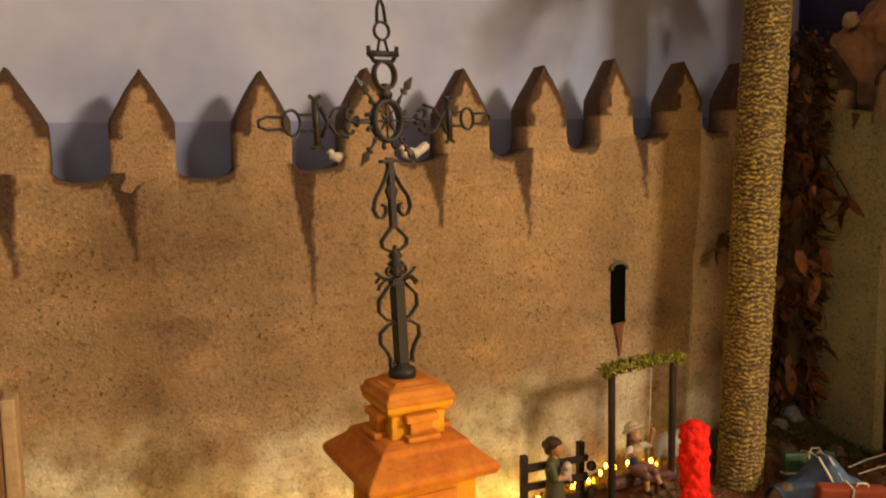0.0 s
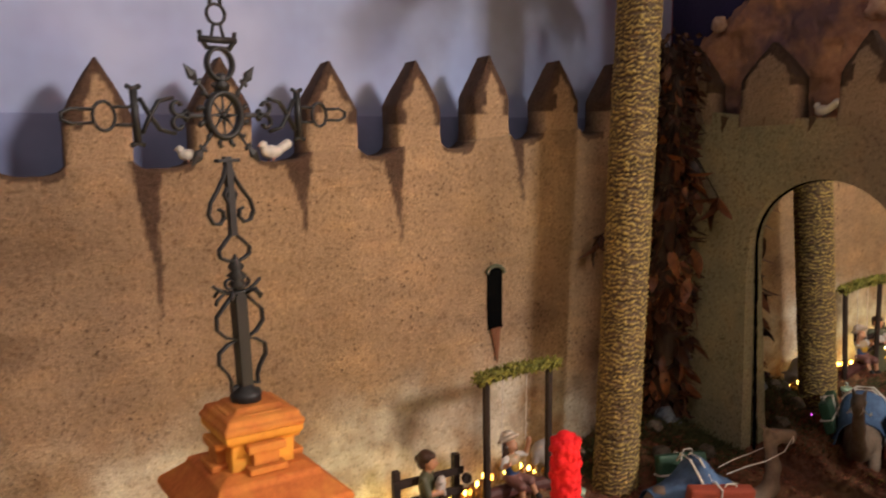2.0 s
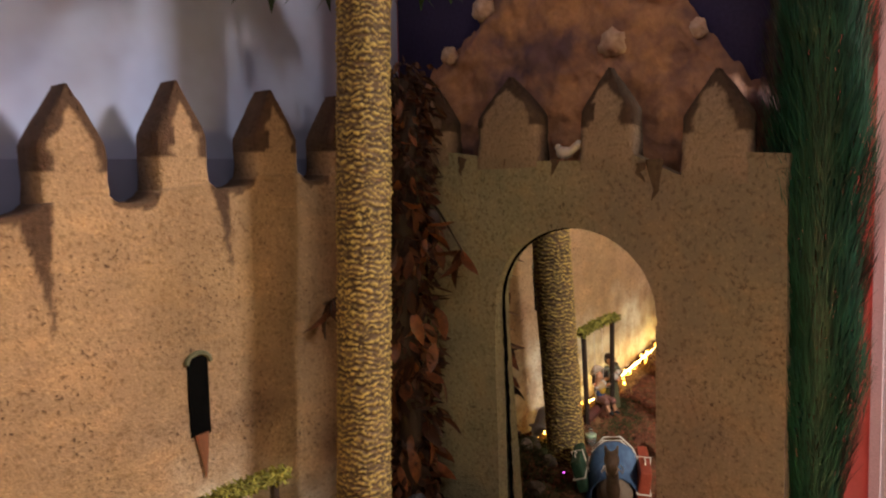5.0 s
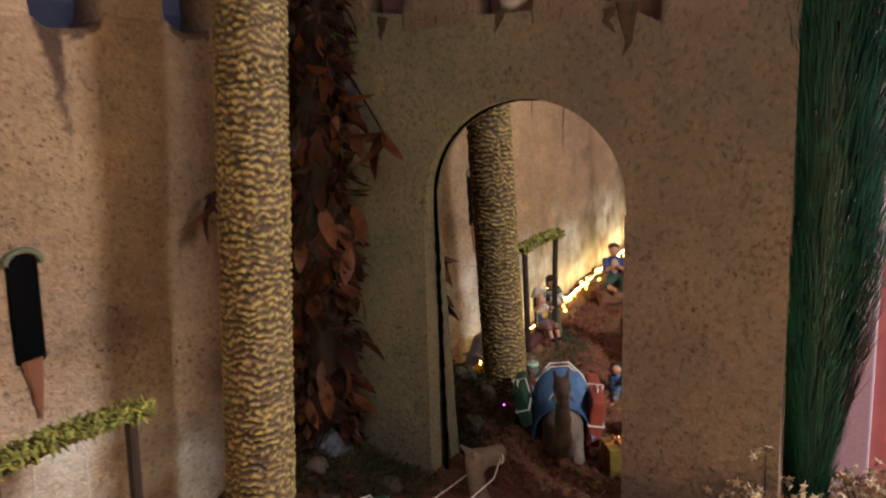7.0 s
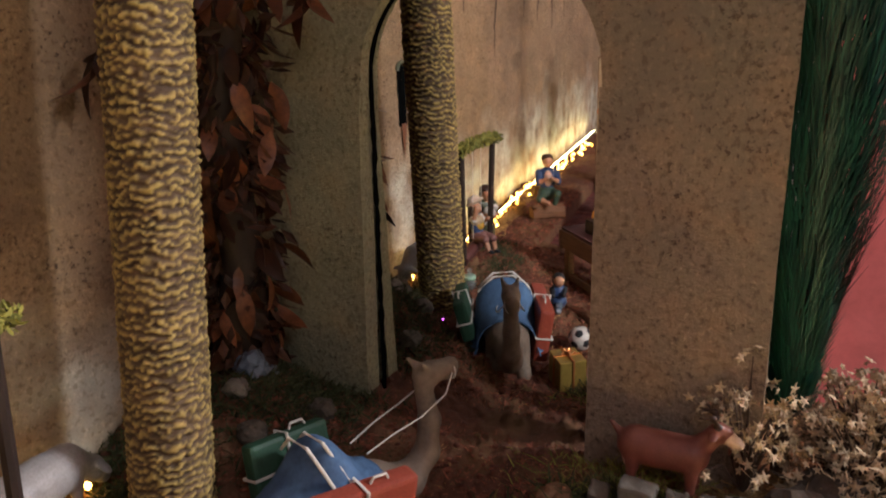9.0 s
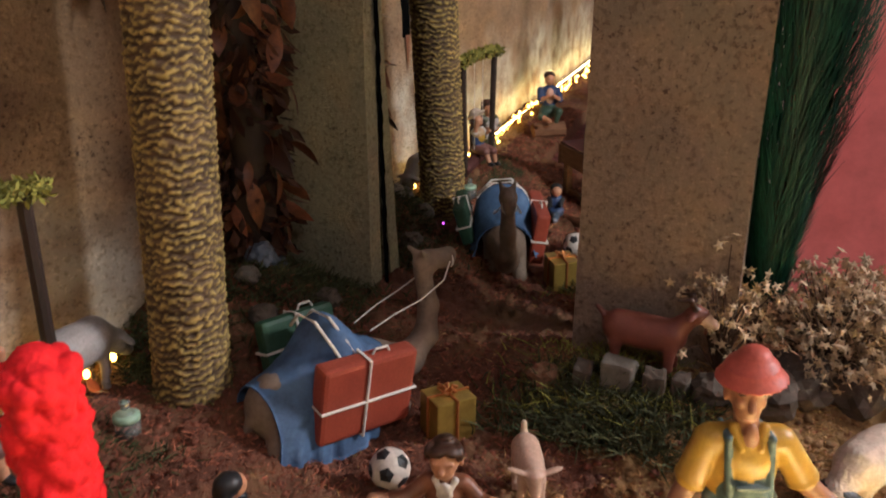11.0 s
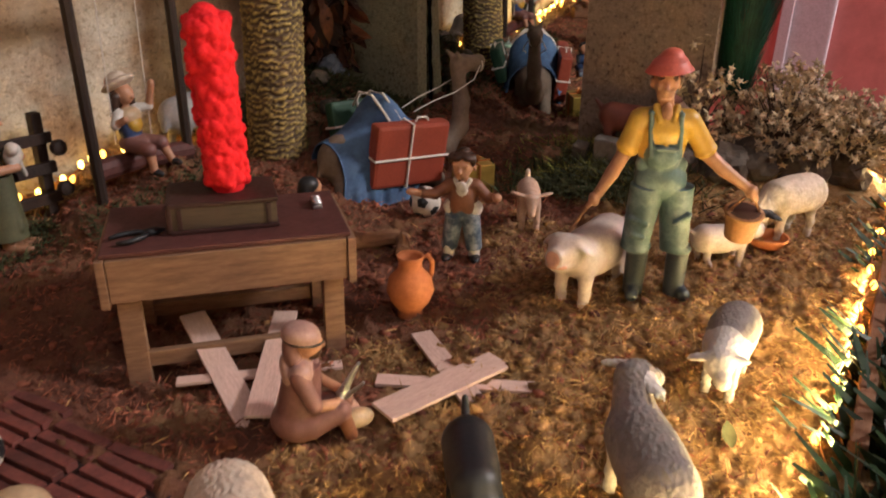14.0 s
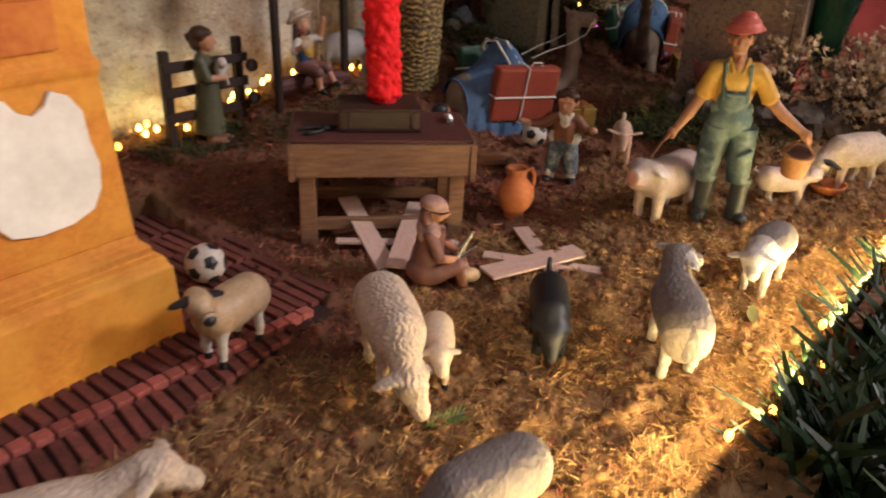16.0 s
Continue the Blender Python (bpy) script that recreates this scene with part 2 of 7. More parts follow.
M_STEEL = mat("steel", (0.6, 0.6, 0.6), (0.45, 0.45, 0.45), rough=0.3, metal=1.0, bump=0.1)
M_CASE = mat("red_leather", (0.30, 0.06, 0.032), (0.24, 0.045, 0.026), rough=0.5, bump=0.25, bscale=500)
M_GREENCASE = mat("green_leather", (0.035, 0.085, 0.05), (0.025, 0.06, 0.036), rough=0.55, bump=0.25, bscale=500)
M_CORD = mat("white_cord", (0.72, 0.66, 0.60), (0.6, 0.54, 0.48), rough=0.85, bump=0.3, bscale=900)
M_GOLD = mat("gold_paper", (0.40, 0.27, 0.06), (0.32, 0.20, 0.045), rough=0.35, metal=0.6, bump=0.3, bscale=80)
M_COPPER = mat("copper_ribbon", (0.55, 0.22, 0.07), (0.45, 0.16, 0.05), rough=0.35, metal=0.7, bump=0.1)
M_ROCK = mat("grey_rock", (0.115, 0.085, 0.062), (0.07, 0.052, 0.04), scale=60, rough=0.9, bump=0.6)
M_BLUEROCK = mat("blue_crystal", (0.13, 0.155, 0.20), (0.08, 0.095, 0.13), rough=0.35, bump=0.4)
M_WHITEROCK = mat("white_stone", (0.19, 0.165, 0.135), (0.13, 0.11, 0.09), rough=0.7, bump=0.4)
M_BULB = emit("bulb_glow", (1.0, 0.56, 0.09), 14.0)
M_BULBDIM = emit("bulb_dim", (1.0, 0.45, 0.05), 8.0)
M_PINKLED = emit("pink_led", (0.8, 0.1, 0.9), 3.0)
M_ORANGE = mat("orange_leaf", (0.60, 0.13, 0.02), (0.48, 0.09, 0.015), rough=0.6, bump=0.2)
M_SKY = mat("sky_paint", (0.36, 0.41, 0.63), (0.32, 0.38, 0.61), scale=3.0, rough=0.9, bump=0.05, bscale=5.0, big=(0.40, 0.43, 0.60), bigscale=2.0)
M_NIGHT = mat("night_paint", (0.032, 0.026, 0.085), (0.022, 0.018, 0.06), scale=6.0, rough=0.85, bump=0.1, speck=(0.30, 0.28, 0.36), sscale=70.0, sfrac=0.765)
M_MOUNT = mat("mountain_paint", (0.50, 0.27, 0.145), (0.36, 0.18, 0.11), scale=16, rough=0.9, bump=0.7, bscale=120, big=(0.13, 0.075, 0.085), bigscale=9,
              speck=(0.56, 0.42, 0.33), sscale=24.0, sfrac=0.60, dist=0.003)
M_LUMP = mat("pale_rock_paint", (0.56, 0.42, 0.34), (0.36, 0.22, 0.16), scale=40, rough=0.9, bump=0.6, bscale=150)
M_SKYSHADE = mat("shaded_sky_paint", (0.25, 0.275, 0.46), (0.22, 0.25, 0.43), scale=4.0, rough=0.9, bump=0.05, bscale=6.0)
M_PINK = mat("pink_wall_paint", (0.76, 0.25, 0.235), (0.72, 0.23, 0.215), scale=5, rough=0.8, bump=0.1, bscale=12)
M_TRIM = mat("pale_trim_paint", (0.74, 0.62, 0.68), (0.70, 0.58, 0.64), rough=0.6, bump=0.1)
M_ROOM = mat("room_paint", (0.60, 0.50, 0.45), (0.55, 0.46, 0.41), scale=5, rough=0.85, bump=0.1)
M_FLOOR = mat("room_floor", (0.28, 0.22, 0.18), (0.22, 0.17, 0.14), scale=9, rough=0.5, bump=0.1)
M_CLOTH = mat("board_cloth", (0.12, 0.05, 0.04), (0.09, 0.04, 0.03), rough=0.95, bump=0.3)
M_MIRROR = bpy.data.materials.new("mirror_glass")
M_MIRROR.use_nodes = True
_b = M_MIRROR.node_tree.nodes["Principled BSDF"]
_b.inputs["Base Color"].default_value, _b.inputs["Metallic"].default_value, _b.inputs["Roughness"].default_value = (0.86, 0.87, 0.85, 1), 1.0, 0.015
M_GLASS = glass("bottle_glass")


def paint(name, c, rough=0.45, **k):
    return mat(name, c, tuple(v * 0.8 for v in c), scale=k.pop("scale", 90), rough=rough, bump=k.pop("bump", 0.25), bscale=k.pop("bscale", 420), spec=0.4, **k)


M_VOID = mat("gap_shade_black", (0.004, 0.004, 0.004), (0.003, 0.003, 0.003), rough=1.0, bump=0.0, spec=0.0)
M_FALLEN = mat("fallen_leaf", (0.13, 0.13, 0.045), (0.09, 0.08, 0.03), rough=0.7, bump=0.2)
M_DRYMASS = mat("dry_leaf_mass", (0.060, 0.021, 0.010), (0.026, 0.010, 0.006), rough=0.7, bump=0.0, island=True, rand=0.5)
P_SKIN = paint("figure_skin", (0.50, 0.25, 0.14))
P_SKINDARK = paint("figure_skin_tan", (0.36, 0.175, 0.092), rough=0.42, big=(0.28, 0.13, 0.07), bigscale=70)
P_HAIR = paint("figure_hair", (0.05, 0.022, 0.012))
P_BLACK = paint("figure_black", (0.016, 0.016, 0.018))
P_YELLOW = paint("figure_yellow", (0.50, 0.305, 0.034), rough=0.42, big=(0.36, 0.20, 0.025), bigscale=45)
P_DENIM = paint("figure_denim", (0.080, 0.130, 0.125), rough=0.55, big=(0.15, 0.20, 0.195), bigscale=70)
P_HAT = paint("figure_hat", (0.55, 0.11, 0.07), rough=0.5)
P_BOOT = paint("figure_boot", (0.045, 0.055, 0.06), rough=0.3)
P_STAIN = mat("dark_stain", (0.060, 0.036, 0.022), (0.10, 0.066, 0.042), scale=120, rough=0.95, bump=0.6, bscale=300)
P_BROWN = paint("figure_brown", (0.19, 0.072, 0.035))
P_JEANS = paint("figure_jeans", (0.05, 0.075, 0.115), big=(0.24, 0.26, 0.30), bigscale=110)
P_WHITE = paint("figure_white", (0.60, 0.55, 0.49))
P_OLIVE = paint("figure_olive", (0.10, 0.10, 0.055))
P_ROBE = paint("figure_robe", (0.42, 0.25, 0.205))
P_DUSK = paint("figure_dusky_robe", (0.22, 0.10, 0.082), rough=0.55, big=(0.14, 0.06, 0.05), bigscale=60)
P_LAMB = paint("figure_lamb", (0.66, 0.53, 0.40), rough=0.5, big=(0.58, 0.40, 0.24), bigscale=45)
P_RUMP = paint("figure_ram_rump", (0.40, 0.335, 0.265), rough=0.65, bump=1.0, bscale=230, big=(0.24, 0.20, 0.17), bigscale=40, dist=0.0016)
P_DENIMSEAM = paint("figure_denim_seam", (0.12, 0.165, 0.16))
P_BLUE = paint("figure_blue", (0.04, 0.07, 0.17))
P_GREENC = paint("figure_green", (0.05, 0.09, 0.06))
P_PIG = paint("figure_pig", (0.56, 0.46, 0.40), rough=0.32, big=(0.42, 0.30, 0.28), bigscale=28)
P_PIGNOSE = paint("figure_pig_nose", (0.58, 0.30, 0.22))
P_WOOL = paint("figure_wool", (0.62, 0.50, 0.39), rough=0.65, bump=1.0, bscale=210, scale=150, dist=0.0016)
P_WOOLGREY = paint("figure_wool_grey", (0.23, 0.195, 0.17), rough=0.65, bump=1.0, bscale=230, big=(0.16, 0.125, 0.12), bigscale=24, dist=0.0016)
P_TAN = paint("figure_tan", (0.48, 0.34, 0.20))
P_GOAT = paint("figure_goat", (0.20, 0.062, 0.040), big=(0.13, 0.040, 0.027), bigscale=50)
P_KID = paint("figure_kid", (0.60, 0.40, 0.30))
P_CAMEL = paint("figure_camel", (0.21, 0.15, 0.11), rough=0.75, bump=0.7, bscale=260)
P_BLANKET = paint("blanket_blue", (0.055, 0.10, 0.20), rough=0.8, big=(0.075, 0.135, 0.25), bigscale=40)
P_GREY = paint("figure_grey", (0.36, 0.33, 0.32))
P_BASKET = paint("figure_basket", (0.30, 0.135, 0.045), rough=0.6, bump=0.8, bscale=350)


# ---- mesh helpers ----
def mesh_from(name, bm, materials, smooth=False):
    me = bpy.data.meshes.new(name)
    bmesh.ops.recalc_face_normals(bm, faces=bm.faces)
    bm.to_mesh(me)
    bm.free()
    for m in materials if isinstance(materials, (list, tuple)) else [materials]:
        me.materials.append(m)
    if smooth:
        for p in me.polygons:
            p.use_smooth = True
    return me


def part(name, bm, material, parent, label="", smooth=False, at=None):
    ob = new(name, mesh_from(name, bm, material, smooth))
    ob.parent = parent
    if at is not None:
        ob.matrix_basis = at
    return tagged(ob, label)


def thing(name, m, label, category, group="", kind=""):
    ob = new(name)
    ob.empty_display_size = 0.01
    ob.matrix_world = m
    return tagged(ob, label, category, group, kind)


def solid(name, bm, material, m, label, category, group="", kind="", smooth=False):
    ob = new(name, mesh_from(name, bm, material, smooth))
    ob.matrix_world = m
    return tagged(ob, label, category, group, kind)


def raw(name, v, f, materials, smooth=False):
    me = bpy.data.meshes.new(name)
    me.from_pydata(np.asarray(v).tolist(), [], np.asarray(f).tolist() if not isinstance(f, list) else f)
    for m in materials if isinstance(materials, (list, tuple)) else [materials]:
        me.materials.append(m)
    if smooth:
        me.polygons.foreach_set("use_smooth", [True] * len(me.polygons))
    return me


def box(bm, x0, y0, z0, x1, y1, z1, bevel=0.0, jitter=0.0):
    r = bmesh.ops.create_cube(bm, size=1.0)
    vs = r["verts"]
    for v in vs:
        v.co = Vector((x0 + (v.co.x + 0.5) * (x1 - x0), y0 + (v.co.y + 0.5) * (y1 - y0), z0 + (v.co.z + 0.5) * (z1 - z0)))
        if jitter:
            v.co += Vector([random.uniform(-jitter, jitter) for _ in range(3)])
    if bevel:
        es = list({e for v in vs for e in v.link_edges})
        bmesh.ops.bevel(bm, geom=es, offset=bevel, segments=2, affect="EDGES", profile=0.6)
    return bm


def lathe(bm, profile, seg=28, wob=0.0, cap=True):
    """Rings of (radius, z) turned round the z axis."""
    rings = []
    for r, z in profile:
        rings.append([bm.verts.new(((r * (1 + random.uniform(-wob, wob))) * math.cos(2 * math.pi * i / seg), r * math.sin(2 * math.pi * i / seg), z)) for i in range(seg)])
    for a, c in zip(rings, rings[1:]):
        for i in range(seg):
            bm.faces.new((a[i], a[(i + 1) % seg], c[(i + 1) % seg], c[i]))
    if cap:
        bm.faces.new(rings[0][::-1])
        bm.faces.new(rings[-1])
    return bm


def tube(bm, pts, r, seg=8, closed=False, flat=1.0, up=Vector((0, 1, 0))):
    """A bar of round or flattened section along points; r may be a list."""
    pts = [Vector(p) for p in pts]
    n = len(pts)
    rings = []
    for i, p in enumerate(pts):
        a, c = pts[(i - 1) % n if closed else max(i - 1, 0)], pts[(i + 1) % n if closed else min(i + 1, n - 1)]
        d = (c - a).normalized()
        s = d.cross(up)
        if s.length < 1e-4:
            s = d.cross(Vector((1, 0, 0.1)))
        s.normalize()
        u = s.cross(d)
        ri = r[i] if isinstance(r, (list, tuple)) else r
        rings.append([bm.verts.new(p + s * ri * math.cos(2 * math.pi * k / seg) + u * ri * flat * math.sin(2 * math.pi * k / seg)) for k in range(seg)])
    for i in range(n if closed else n - 1):
        a, c = rings[i], rings[(i + 1) % n]
        for k in range(seg):
            bm.faces.new((a[k], a[(k + 1) % seg], c[(k + 1) % seg], c[k]))
    if not closed:
        bm.faces.new(rings[0][::-1])
        bm.faces.new(rings[-1])
    return bm


def arc(cx, cz, rx, rz, a0, a1, n=14, y=0.0):
    return [(cx + rx * math.cos(radians(a0 + (a1 - a0) * i / n)), y, cz + rz * math.sin(radians(a0 + (a1 - a0) * i / n))) for i in range(n + 1)]


def fbm(x, y, z=0.0, s=1.0, o=3):
    return noise.fractal(Vector((x * s, y * s, z * s)), 1.0, 2.0, o)


# ground height: a nearly level board that climbs to banks at the back
BANKS = [(.45, .58, -.012), (.53, .53, -.008), (.5, .47, 0), (.6, .47, 0), (.67, .50, .003), (.73, .446, .013), (.63, .38, .006), (.69, .32, .017), (.87, .256, .018), (.6, .26, .002),
         (.445, .265, -.003), (.356, .366, -.006), (.30, .48, -.007), (.466, .722, .02), (.53, .725, .048), (.62, .735, .066), (.73, .69, .045), (.655, .70, .04),
         (.75, .60, .008), (.82, .55, .008), (.90, .44, .050), (.92, .36, .052), (.83, .765, .105), (.91, .68, .06), (.93, .50, .045), (.1, .75, .03), (.25, .7, .02)]
_B = np.array(BANKS)


def ground_z(x, y):
    d = (_B[:, 0] - x) ** 2 + (_B[:, 1] - y) ** 2
    w = 1.0 / (d + 0.0006) ** 1.5
    far = 1.0 / (0.22 ** 2) ** 1.5
    return float((w * _B[:, 2]).sum() / (w.sum() + far))


def crumb(x, y):
    return 0.0036 * fbm(x, y, 0, 38) + 0.0085 * max(0.0, fbm(x, y, 3, 62)) + 0.0030 * abs(fbm(x, y, 6, 130)) - 0.0025


# ---- figurines: one smooth skin round simple limbs ----
def _cap(P, a, b, ra, rb):
    a, b = np.array(a, float), np.array(b, float)
    d = b - a
    t = np.clip(((P - a) @ d) / max(d @ d, 1e-12), 0, 1)
    return np.linalg.norm(P - (a + t[..., None] * d), axis=-1) - (ra + (rb - ra) * t)


def _ell(P, c, r):
    q = (P - np.array(c, float)) / np.array(r, float)
    k = np.linalg.norm(q, axis=-1)
    return (k - 1.0) * min(r)


def _turn(P, c, angles):
    R = np.array(pose(0, 0, 0, *angles).to_3x3())
    return (P - np.array(c, float)) @ R


def _cone(P, c, r0, r1, h, angles):
    q = _turn(P, c, angles)
    rho = np.hypot(q[..., 0], q[..., 1])
    t = np.clip((q[..., 2] + h) / (2 * h), 0, 1)
    side = (rho - (r0 + (r1 - r0) * t)) * (2 * h) / math.hypot(2 * h, r1 - r0)
    return np.maximum(side, np.abs(q[..., 2]) - h)


def _dist(P, p):
    """c: limb; e: body; o: turned body (centre, radii, angles); k: turned cone (centre, low radius, top radius, half height, angles)."""
    if p[0] == "c":
        return _cap(P, *p[1:5])
    if p[0] == "e":
        return _ell(P, p[1], p[2])
    if p[0] == "o":
        return _ell(_turn(P, p[1], p[3]), (0, 0, 0), p[2])
    return _cone(P, *p[1:6])


def _span(p):
    if p[0] == "c":
        r = max(p[3], p[4])
        return np.minimum(p[1], p[2]) - r, np.maximum(p[1], p[2]) + r
    r = {"e": lambda: np.array(p[2]), "o": lambda: max(p[2]), "k": lambda: math.hypot(max(p[2], p[3]), p[4])}[p[0]]()
    return np.array(p[1]) - r, np.array(p[1]) + r


def skin(name, prims, mats, cell=0.0008, blend=0.003, rough=0.0, scale=1.0):
    """A mesh round limbs, bodies and cones, melted into one another."""
    box_ = [_span(p) for p in prims]
    lo, hi = np.min([b[0] for b in box_], 0) - 3 * cell, np.max([b[1] for b in box_], 0) + 3 * cell
    n = np.ceil((hi - lo) / cell).astype(int) + 1
    ax = [lo[k] + cell * np.arange(n[k]) for k in range(3)]
    P = np.stack(np.meshgrid(*ax, indexing="ij"), -1)
    F = np.full(tuple(n), 0.05)
    for p, (a, b) in zip(prims, box_):
        i0 = np.maximum(np.floor((a - lo - 2 * blend) / cell).astype(int) - 2, 0)
        i1 = np.minimum(np.ceil((b - lo + 2 * blend) / cell).astype(int) + 3, n)
        w = tuple(slice(u, v) for u, v in zip(i0, i1))
        d, G = _dist(P[w], p), F[w]
        h = np.clip(0.5 + 0.5 * (G - d) / blend, 0, 1)
        F[w] = G * (1 - h) + d * h - blend * h * (1 - h)
    if rough:
        # small round curls of wool
        q = P * 950.0
        q = q + 1.5 * np.sin(q[..., [1, 2, 0]] * 0.47 + 1.0) + 0.9 * np.sin(q[..., [2, 0, 1]] * 0.83)
        F = F - rough * (np.abs(np.sin(q[..., 0]) * np.sin(q[..., 1])) + np.abs(np.sin(q[..., 1] * 0.9) * np.sin(q[..., 2])) - 0.7)
    S = F < 0
    C = [S[i:n[0] - 1 + i, j:n[1] - 1 + j, k:n[2] - 1 + k] for i in (0, 1) for j in (0, 1) for k in (0, 1)]
    cnt = sum(c.astype(int) for c in C)
    act = (cnt > 0) & (cnt < 8)
    idx = -np.ones(act.shape, int)
    idx[act] = np.arange(act.sum())
    I = np.argwhere(act)
    acc, num = np.zeros((len(I), 3)), np.zeros(len(I))
    cor = [(i, j, k) for i in (0, 1) for j in (0, 1) for k in (0, 1)]
    for u in range(8):
        for w in range(u + 1, 8):
            if sum(abs(a - b) for a, b in zip(cor[u], cor[w])) != 1:
                continue
            A, B = I + cor[u], I + cor[w]
            fa, fb = F[tuple(A.T)], F[tuple(B.T)]
            x = (fa < 0) != (fb < 0)
            t = fa / np.where(np.abs(fa - fb) < 1e-12, 1, fa - fb)
            acc[x] += (A + t[:, None] * (B - A))[x]
            num[x] += 1
    V = lo + cell * acc / num[:, None]
    faces = []
    for a in range(3):
        b, c = (a + 1) % 3, (a + 2) % 3
        s0, s1 = [slice(None)] * 3, [slice(None)] * 3
        s0[a], s1[a] = slice(0, n[a] - 1), slice(1, n[a])
        x = S[tuple(s0)] != S[tuple(s1)]
        E = np.argwhere(x)
        E = E[(E[:, b] > 0) & (E[:, c] > 0) & (E[:, b] < n[b] - 1) & (E[:, c] < n[c] - 1)]
        eb, ec = np.eye(3, dtype=int)[b], np.eye(3, dtype=int)[c]
        q = np.stack([idx[tuple((E - eb - ec).T)], idx[tuple((E - ec).T)], idx[tuple(E.T)], idx[tuple((E - eb).T)]], 1)
        flip = ~S[tuple(E.T)]
        q[flip] = q[flip][:, ::-1]
        faces.append(q)
    Q = np.concatenate(faces)
    Q = Q[(Q >= 0).all(1)]
    mid = V[Q].mean(1)
    own = np.zeros(len(mid), int)
    near = np.full(len(mid), 1e9)
    for k, p in enumerate(prims):
        d = _dist(mid, p)
        own[d < near], near = k, np.minimum(near, d)
    slot = {}
    for p in prims:
        slot.setdefault(p[-1], len(slot))
    me = raw(name, V * scale, Q, [mats[k] for k in slot], True)
    me.polygons.foreach_set("material_index", [slot[prims[i][-1]] for i in own])
    return me


def figurine(name, prims, mats, x, y, heading, label, category, z=None, scale=1.0, group="", tilt=0.0, **k):
    ob = new(name, skin(name, prims, mats, scale=scale, **k))
    low = min(v.co.z for v in ob.data.vertices)
    ob.matrix_world = pose(x, y, (ground_z(x, y) - low - 0.0015) if z is None else z, 0, tilt, heading)
    return tagged(ob, label, category, group)


# ---- the room ----
def room():
    def slab(name, label, m, *b):
        bm = bmesh.new()
        box(bm, *b)
        return solid(name, bm, m, Matrix(), label, "room", kind="structure")
    slab("floor", "dull brown floor of the room", M_FLOOR, -1.8, -2.0, -0.86, 1.98, 1.05, -0.80)
    slab("ceiling", "plain pale ceiling of the room", M_ROOM, -1.8, -2.0, 1.62, 1.98, 1.05, 1.70)
    slab("wall_east", "matt pink painted room wall", M_PINK, 1.90, -2.0, -0.80, 1.98, 1.05, 1.62)
    slab("wall_west", "plain pale room wall", M_ROOM, -1.8, -2.0, -0.80, -1.72, 1.05, 1.62)
    slab("wall_south", "plain pale room wall", M_ROOM, -1.72, -2.0, -0.80, 1.90, -1.92, 1.62)
    slab("wall_north", "light blue painted wall behind the model as sky", M_SKY, -1.72, 0.905, -0.80, 1.00, 1.05, 1.62)
    slab("wall_north_return", "matt pink painted room wall", M_PINK, 1.016, 0.905, -0.80, 1.90, 1.05, 1.62)
    bm = bmesh.new()
    box(bm, 1.882, 0.350, -0.80, 1.899, 0.447, 1.62, 0.004)
    box(bm, 1.876, 0.425, -0.80, 1.8815, 0.447, 1.62, 0.002)
    solid("trim", bm, M_TRIM, Matrix(), "pale lilac door casing on the pink wall", "trim", kind="structure")
    # thin strip in darker blue: shade behind the battlements, put into colour
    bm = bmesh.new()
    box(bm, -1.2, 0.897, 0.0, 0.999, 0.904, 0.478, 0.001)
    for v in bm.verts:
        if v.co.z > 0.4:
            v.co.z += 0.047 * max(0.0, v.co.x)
    solid("sky_skirting", bm, M_SKYSHADE, Matrix(), "darker blue strip for the shade low on the sky wall", "trim", kind="structure")
    bm = bmesh.new()
    box(bm, 1.0, 0.385, 0.0, 1.012, 0.903, 1.1)
    solid("backdrop", bm, M_NIGHT, Matrix(), "dark indigo painted night sky board with stars", "backdrop", kind="structure")
    bm = bmesh.new()
    box(bm, -0.9, 0.165, -0.80, 1.16, 0.90, -0.075, 0.004)
    solid("display_table", bm, M_CLOTH, Matrix(), "long table under the model, covered in brown cloth", "table", kind="structure")


room()


